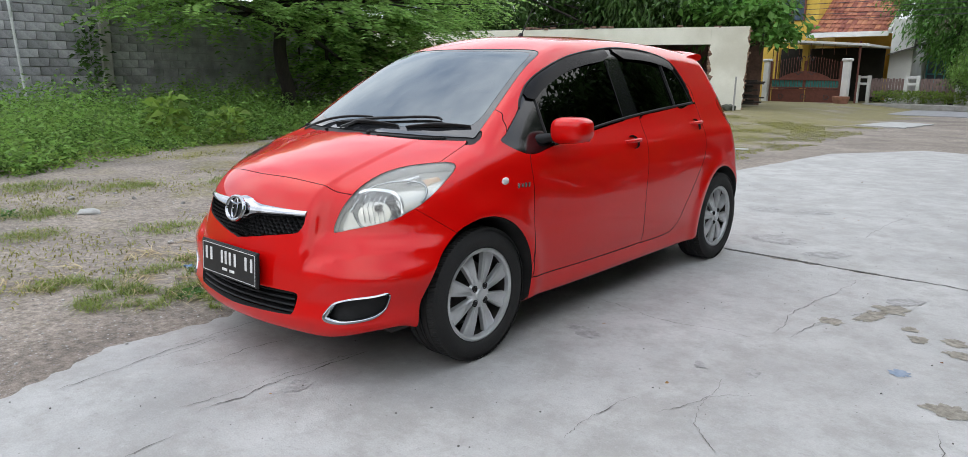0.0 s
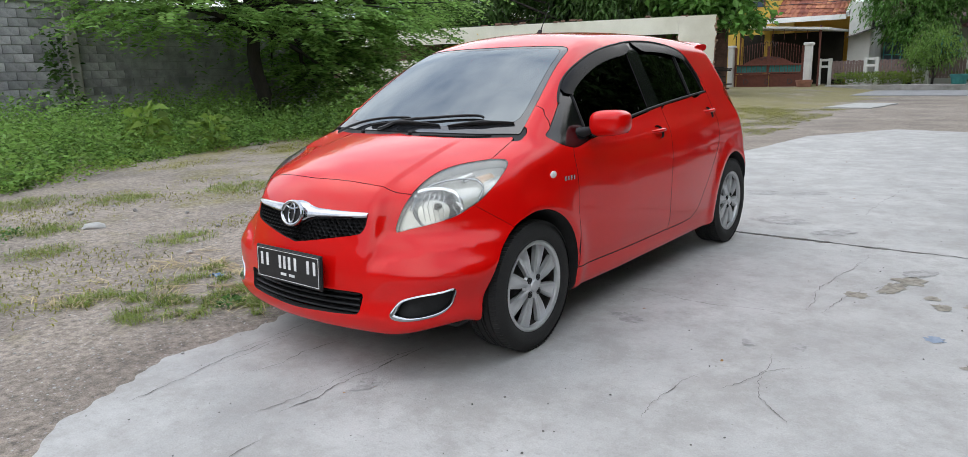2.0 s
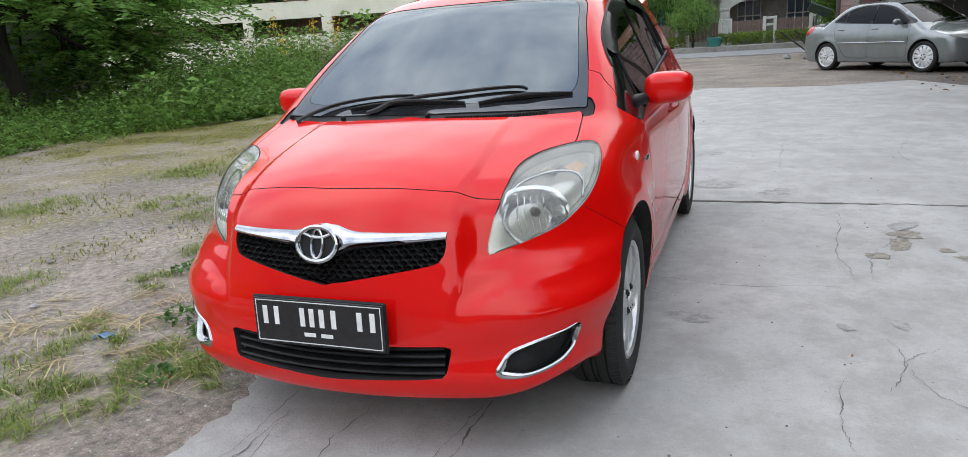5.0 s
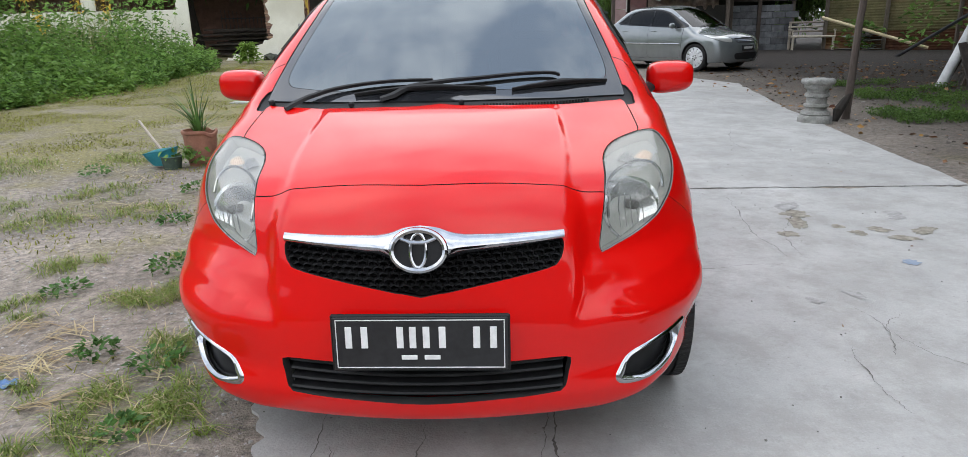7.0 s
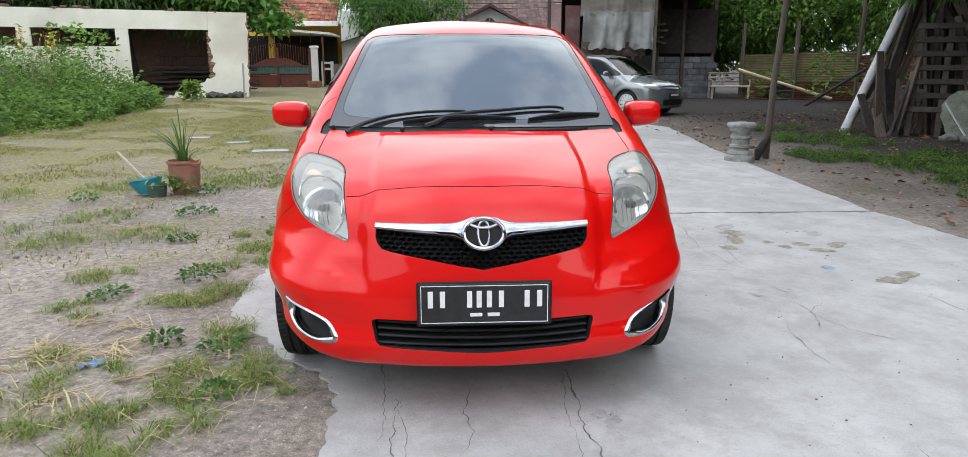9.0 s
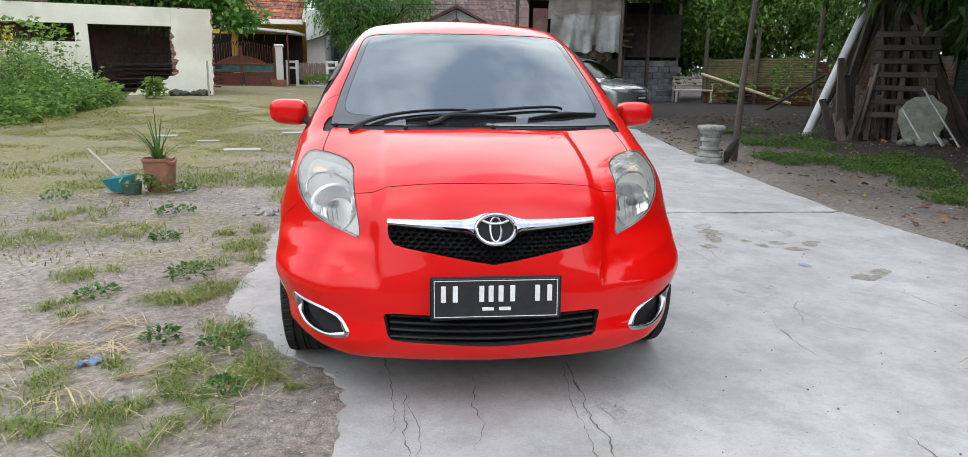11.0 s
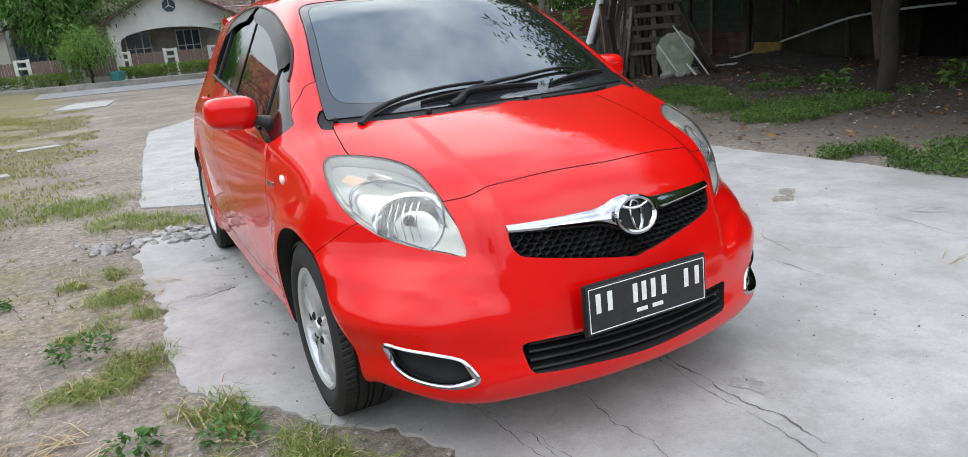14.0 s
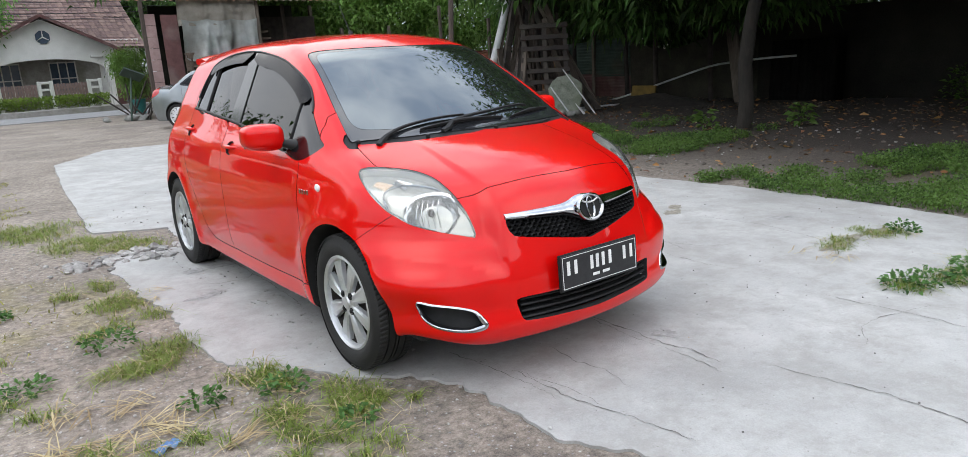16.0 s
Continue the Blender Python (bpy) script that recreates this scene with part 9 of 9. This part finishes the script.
    for x in np.linspace(-.50, .50, 25):
        z0 = 1.388 - .08 * x * x
        y0 = 1.365 - .16 * x * x
        c = math.sqrt(max(0, 1 - (x / .512) ** 6))
        rings.append([bm.verts.new((x, y0 + dy, z0 + dz * (.3 + .7 * c))) for dy, dz in ((-.14, -.012), (-.05, .022), (.04, .038), (.105, .034), (.125, .002), (.10, -.036), (-.02, -.06))])
    for a, b in zip(rings, rings[1:]):
        for i in range(7):
            bm.faces.new((a[i], a[(i + 1) % 7], b[(i + 1) % 7], b[i]))
    bm.faces.new(rings[0])
    bm.faces.new(rings[-1][::-1])
    part("spoiler", bm, M_PAINT, car, "red roof spoiler", 50)
    bm = bmesh.new()
    zr = float(on_top(hatch_form, 0.0, .02)[0])
    tube(bm, [(0, .02, zr - .005), (0, .03, zr + .012), (0, .045, zr + .016)], [.016, .012, .006], 10)
    tube(bm, [(0, .035, zr + .012), (0, .14, zr + .17)], [.0035, .002], 6)
    part("aerial", bm, M_BLACK, car, "short black roof aerial")
    # floor pan and cabin
    bm = bmesh.new()
    box(bm, (0, 0, .235), (1.40, 3.30, .05), None, .02)
    box(bm, (0, -1.45, .30), (.80, .60, .16), None, .03)
    part("floor_pan", bm, M_DARK, car, "dark underbody")
    bm = bmesh.new()
    box(bm, (0, -.92, .78), (1.24, .42, .26), Matrix.Rotation(radians(-8), 3, "X"), .06)
    part("dashboard", bm, M_SEAT, car, "dark grey dashboard")
    bm = bmesh.new()
    ring = [Vector((-.36 + .18 * math.cos(a), -.62 + .06 * math.sin(a), .93 + .17 * math.sin(a))) for a in np.linspace(0, 2 * math.pi, 32)]
    tube(bm, ring, .014, 8, False)
    tube(bm, [(-.36, -.62, .93), (-.36, -.80, .85)], .03, 8)
    part("steering_wheel", bm, M_SEAT, car, "black steering wheel")
    for x, y in ((-.36, -.08), (.36, -.08), (-.36, .85), (.36, .85)):
        bm = bmesh.new()
        box(bm, (x, y - .18, .48), (.50, .52, .16), Matrix.Rotation(radians(8), 3, "X"), .05)
        box(bm, (x, y + .12, .82), (.48, .14, .62), Matrix.Rotation(radians(-16), 3, "X"), .06)
        box(bm, (x, y + .24, 1.19), (.26, .10, .16), Matrix.Rotation(radians(-12), 3, "X"), .04)
        part("seat", bm, M_SEAT, car, "dark cloth seat with headrest")
    return car


red_hatchback()


# ---- the silver saloon ----
def sedan_form(p):
    """A small saloon's outer form: below nought inside. The nose points to -y."""
    x, y, z = np.abs(p[..., 0]), p[..., 1], p[..., 2]
    w = spl(z, (.12, .28, .55, .80, .93, 1.15, 1.40, 1.6), (.78, .815, .838, .822, .785, .69, .57, .47))
    w = w - .05 * ease(-y, 1.1, 2.1) - .05 * ease(y, 1.2, 2.2)
    for a in (-1.2, 1.25):
        w = w + .012 * np.exp(-((np.hypot(y - a, z - .3) - .37) / .055) ** 2)
    low = spl(y, (-2.2, -1.95, -1.8, -1.45, -1.1, 0, 1.2, 1.7, 2.0, 2.2), (.60, .70, .79, .88, .945, .98, 1.04, 1.065, 1.05, .99)) - .07 * (x / .6) ** 2
    scr = (z - (.95 + .60 * (y + 1.10 - .25 * x**2))) * .857
    back = (z - (1.03 + .78 * (1.42 - y - .15 * x**2))) * .79
    roof = z - (1.455 - .045 * (y - .2) ** 2 - .17 * x**2)
    cab = smax(smax(scr, roof, .10), back, .10)
    g = smax(smin(z - low, cab, .03), x - w, .09)
    f0 = spl(z, (.1, .2, .35, .5, .65, .8, 1.0), (-1.93, -1.98, -2.02, -2.01, -1.97, -1.90, -1.75))
    g = smax(g, (f0 + .22 * x**2 + .30 * x**4 - y) * .95, .08)
    g = smax(g, (y - (2.13 - .10 * ((z - .6) / .4) ** 2 - .12 * x**2 - .2 * x**4)) * .97, .09)
    return smax(g, .18 - z, .04)


SEDAN_CUTS = [
    ("arch", arch(-1.2, .30, .335, .345)), ("arch", arch(1.25, .30, .335, .345)),
    ("door_glass", side_loop(((-.80, .985), (-.60, 1.125), (-.36, 1.25), (-.1, 1.325), (.06, 1.345), (.09, 1.32), (.10, 1.02), (.06, 1.0), (-.4, .985)))),
    ("rear_glass", side_loop(((.15, 1.02), (.14, 1.33), (.2, 1.35), (.5, 1.34), (.72, 1.285), (.80, 1.22), (.80, 1.07), (.76, 1.04)))),
    ("quarter_glass", side_loop(((.84, 1.055), (.84, 1.19), (.90, 1.205), (1.0, 1.13), (1.07, 1.08)))),
    ("window_frame", side_loop(((-.92, .965), (-.62, 1.145), (-.38, 1.275), (-.1, 1.35), (.2, 1.372), (.55, 1.36), (.85, 1.27), (1.06, 1.13), (1.13, 1.065), (1.0, 1.03), (.4, 1.0), (-.3, .965)))),
    ("windscreen", top_loop(((-.1, -1.08), (.3, -1.06), (.60, -.98), (.62, -.94), (.56, -.60), (.52, -.36), (.46, -.32), (.2, -.37), (-.1, -.38)), 6, .9)),
    ("rear_screen", top_loop(((-.1, 1.0), (.3, .98), (.46, .96), (.51, 1.02), (.57, 1.28), (.54, 1.34), (.2, 1.37), (-.1, 1.375)), 6, .9)),
    ("headlight", oblique_loop(((.44, -1.90, .64), (.45, -1.87, .72), (.52, -1.80, .765), (.64, -1.68, .80), (.74, -1.52, .835), (.78, -1.42, .83), (.775, -1.50, .76), (.74, -1.64, .69), (.66, -1.76, .645), (.54, -1.86, .625)), (.45, -.8, .35))),
    ("grille", front_loop(((-.1, .72), (.2, .715), (.36, .70), (.33, .62), (.2, .605), (-.1, .60)), 6, -1.5)),
    ("intake", front_loop(((-.1, .40), (.25, .40), (.42, .38), (.38, .27), (.2, .26), (-.1, .26)), 6, -1.5)),
    ("tail_lamp", side_loop(((1.72, .90), (1.80, 1.0), (2.0, .98), (2.15, .92), (2.15, .74), (1.98, .76), (1.82, .82)))),
    ("front_door", side_loop(((-.80, .98), (-.84, .75), (-.82, .45), (-.76, .30), (-.3, .28), (.10, .29), (.14, .5), (.15, .9), (.14, 1.2), (-.3, 1.1)))),
    ("rear_door", side_loop(((.16, .29), (.55, .28), (.74, .32), (.88, .52), (1.02, .70), (1.06, .95), (1.0, 1.15), (.5, 1.2), (.16, 1.2), (.15, .9), (.14, .5)))),
]
M_RIM = surface("bright_rim", (.60, .61, .62), (.74, .75, .76), 14, (.25, .35), metal=.4, fine=300)
M_SILVER = surface("silver_paint", (.200, .218, .224), (.255, .272, .278), 3, (.22, .30), metal=.45, coat=.8, fine=900)


def silver_saloon(m):
    car = thing("saloon", "dusty silver-grey four-door saloon parked on the soil", "car", at=m)
    v, quads = shell_grid(sedan_form, ((-.74, .74), (-1.85, 1.95), (.20, 1.20)), (-1.15, 1.25, .58), 64, 170, 50, 24)
    v, faces, tag = cut_panels(v, quads, SEDAN_CUTS)
    nor = slope(sedan_form, v)
    groups = {}
    for f, t in zip(faces, tag):
        name = SEDAN_CUTS[t][0] if t >= 0 else "body_shell"
        x = sum(v[i][0] for i in f)
        groups.setdefault((name, (1 if x > 0 else -1) if name in ("door_glass", "rear_glass", "quarter_glass", "window_frame", "headlight", "tail_lamp", "front_door", "rear_door") else 0), []).append(tuple(f))
    looks = {"body_shell": (M_SILVER, "silver-grey body shell"), "front_door": (M_SILVER, "silver-grey door"), "rear_door": (M_SILVER, "silver-grey door"), "door_glass": (M_GLASS, "dark window"), "rear_glass": (M_GLASS, "dark window"),
             "quarter_glass": (M_GLASS, "dark window"), "window_frame": (M_GLOSSBLACK, "black window frame"), "windscreen": (M_GLASS, "dark windscreen"), "rear_screen": (M_GLASS, "dark rear screen"), "headlight": (M_HOUSING, "pale headlight"), "tail_lamp": (M_REDLENS, "red tail lamp"),
             "grille": (M_IRON, "dark grille"), "intake": (M_DARK, "dark air intake")}
    for (name, side), fs in groups.items():
        if name == "arch":
            continue
        mat_, lab = looks[name]
        sunk = .008 if "glass" in name or "screen" in name else .02 if name in ("grille", "intake") else 0
        mesh_part(name, panel_mesh(name, v, nor, fs, .003, .015, sunk), mat_, car, lab, M_DARK)
    for s in (1, -1):
        for y0 in (-1.2, 1.25):
            bm = bmesh.new()
            arc = [(y0 + .333 * math.cos(a), .30 + .343 * math.sin(a)) for a in np.linspace(-.4, math.pi + .4, 30)]
            outer = on_flank(sedan_form, [a for a, _ in arc], [b for _, b in arc])
            rows = [[bm.verts.new((s * (w - .004 if k == 0 else .42), a, b)) for (a, b), w in zip(arc, outer)] for k in range(2)]
            for i in range(len(arc) - 1):
                bm.faces.new((rows[0][i], rows[0][i + 1], rows[1][i + 1], rows[1][i]))
            bm.faces.new(rows[1])
            part("arch_liner", bm, M_DARK, car, "dark wheel arch liner")
            wheel(car, Matrix.Translation((s * .735, y0, .302)) @ Matrix.Rotation(s * math.pi / 2, 4, "Y") @ Matrix.Rotation(.2, 4, "Z"), .302, .19, .222, 12, M_RUBBER, M_RIM, "large polished multi-spoke wheel", 5, 20)
        bm = bmesh.new()
        bmesh.ops.create_uvsphere(bm, u_segments=20, v_segments=12, radius=1)
        bmesh.ops.transform(bm, verts=bm.verts, matrix=Matrix.Translation((s * .90, -.62, 1.0)) @ Matrix.Diagonal((.10, .06, .065, 1)))
        tube(bm, [(s * .76, -.64, .95), (s * .86, -.62, .98)], .025, 8)
        part("wing_mirror", bm, M_SILVER, car, "silver wing mirror", 60)
        bm = bmesh.new()
        ys = np.linspace(-.78, .92, 20)
        xs = on_flank(sedan_form, ys, np.full(20, .60))
        tube(bm, [(s * (a + .004), b, .60) for a, b in zip(xs, ys)], .012, 6)
        part("rubbing_strip", bm, M_CHROME, car, "bright rubbing strip")
        for y0 in (-.02, .86):
            bm = bmesh.new()
            ys = np.linspace(y0 - .07, y0 + .07, 7)
            xs = on_flank(sedan_form, ys, np.full(7, .88))
            tube(bm, [(s * (a + .016), b, .88) for a, b in zip(xs, ys)], .011, 8)
            part("door_handle", bm, M_SILVER, car, "silver door handle", 60)
    bm = bmesh.new()
    box(bm, (0, 0, .24), (1.36, 3.6, .05), None, .02)
    box(bm, (0, .2, .62), (1.3, 2.2, .30), None, .05)
    part("floor_pan", bm, M_DARK, car, "dark floor and seats")
    bm = bmesh.new()
    box(bm, (0, -2.015, .50), (.44, .014, .13), None, .003)
    plate = part("number_plate", bm, M_PLATE, car, "black number plate with a plain white bar")
    bm = bmesh.new()
    box(bm, (0, -2.024, .505), (.32, .004, .05))
    part("plate_bar", bm, M_WHITE, plate, "plain white bar")
    bm = bmesh.new()
    for z in (.645, .675):
        tube(bm, [(x, float(on_nose(sedan_form, x, z)[0]) + .004, z) for x in np.linspace(-.33, .33, 9)], .007, 6)
    part("grille_bar", bm, M_CHROME, car, "chrome grille bars")
    bm = bmesh.new()
    for a, b in (((-.45, -1.06), (.10, -.98)), ((.10, -1.06), (.55, -.93))):
        q = np.linspace(a, b, 8)
        zz = on_top(sedan_form, q[:, 0], q[:, 1])
        tube(bm, [(x, y, z + .015) for (x, y), z in zip(q, zz)], .008, 6)
    part("wiper", bm, M_BLACK, car, "black wipers")
    return car


silver_saloon(pose(4.17, 14.45, -.005, 0, 0, 40.2))
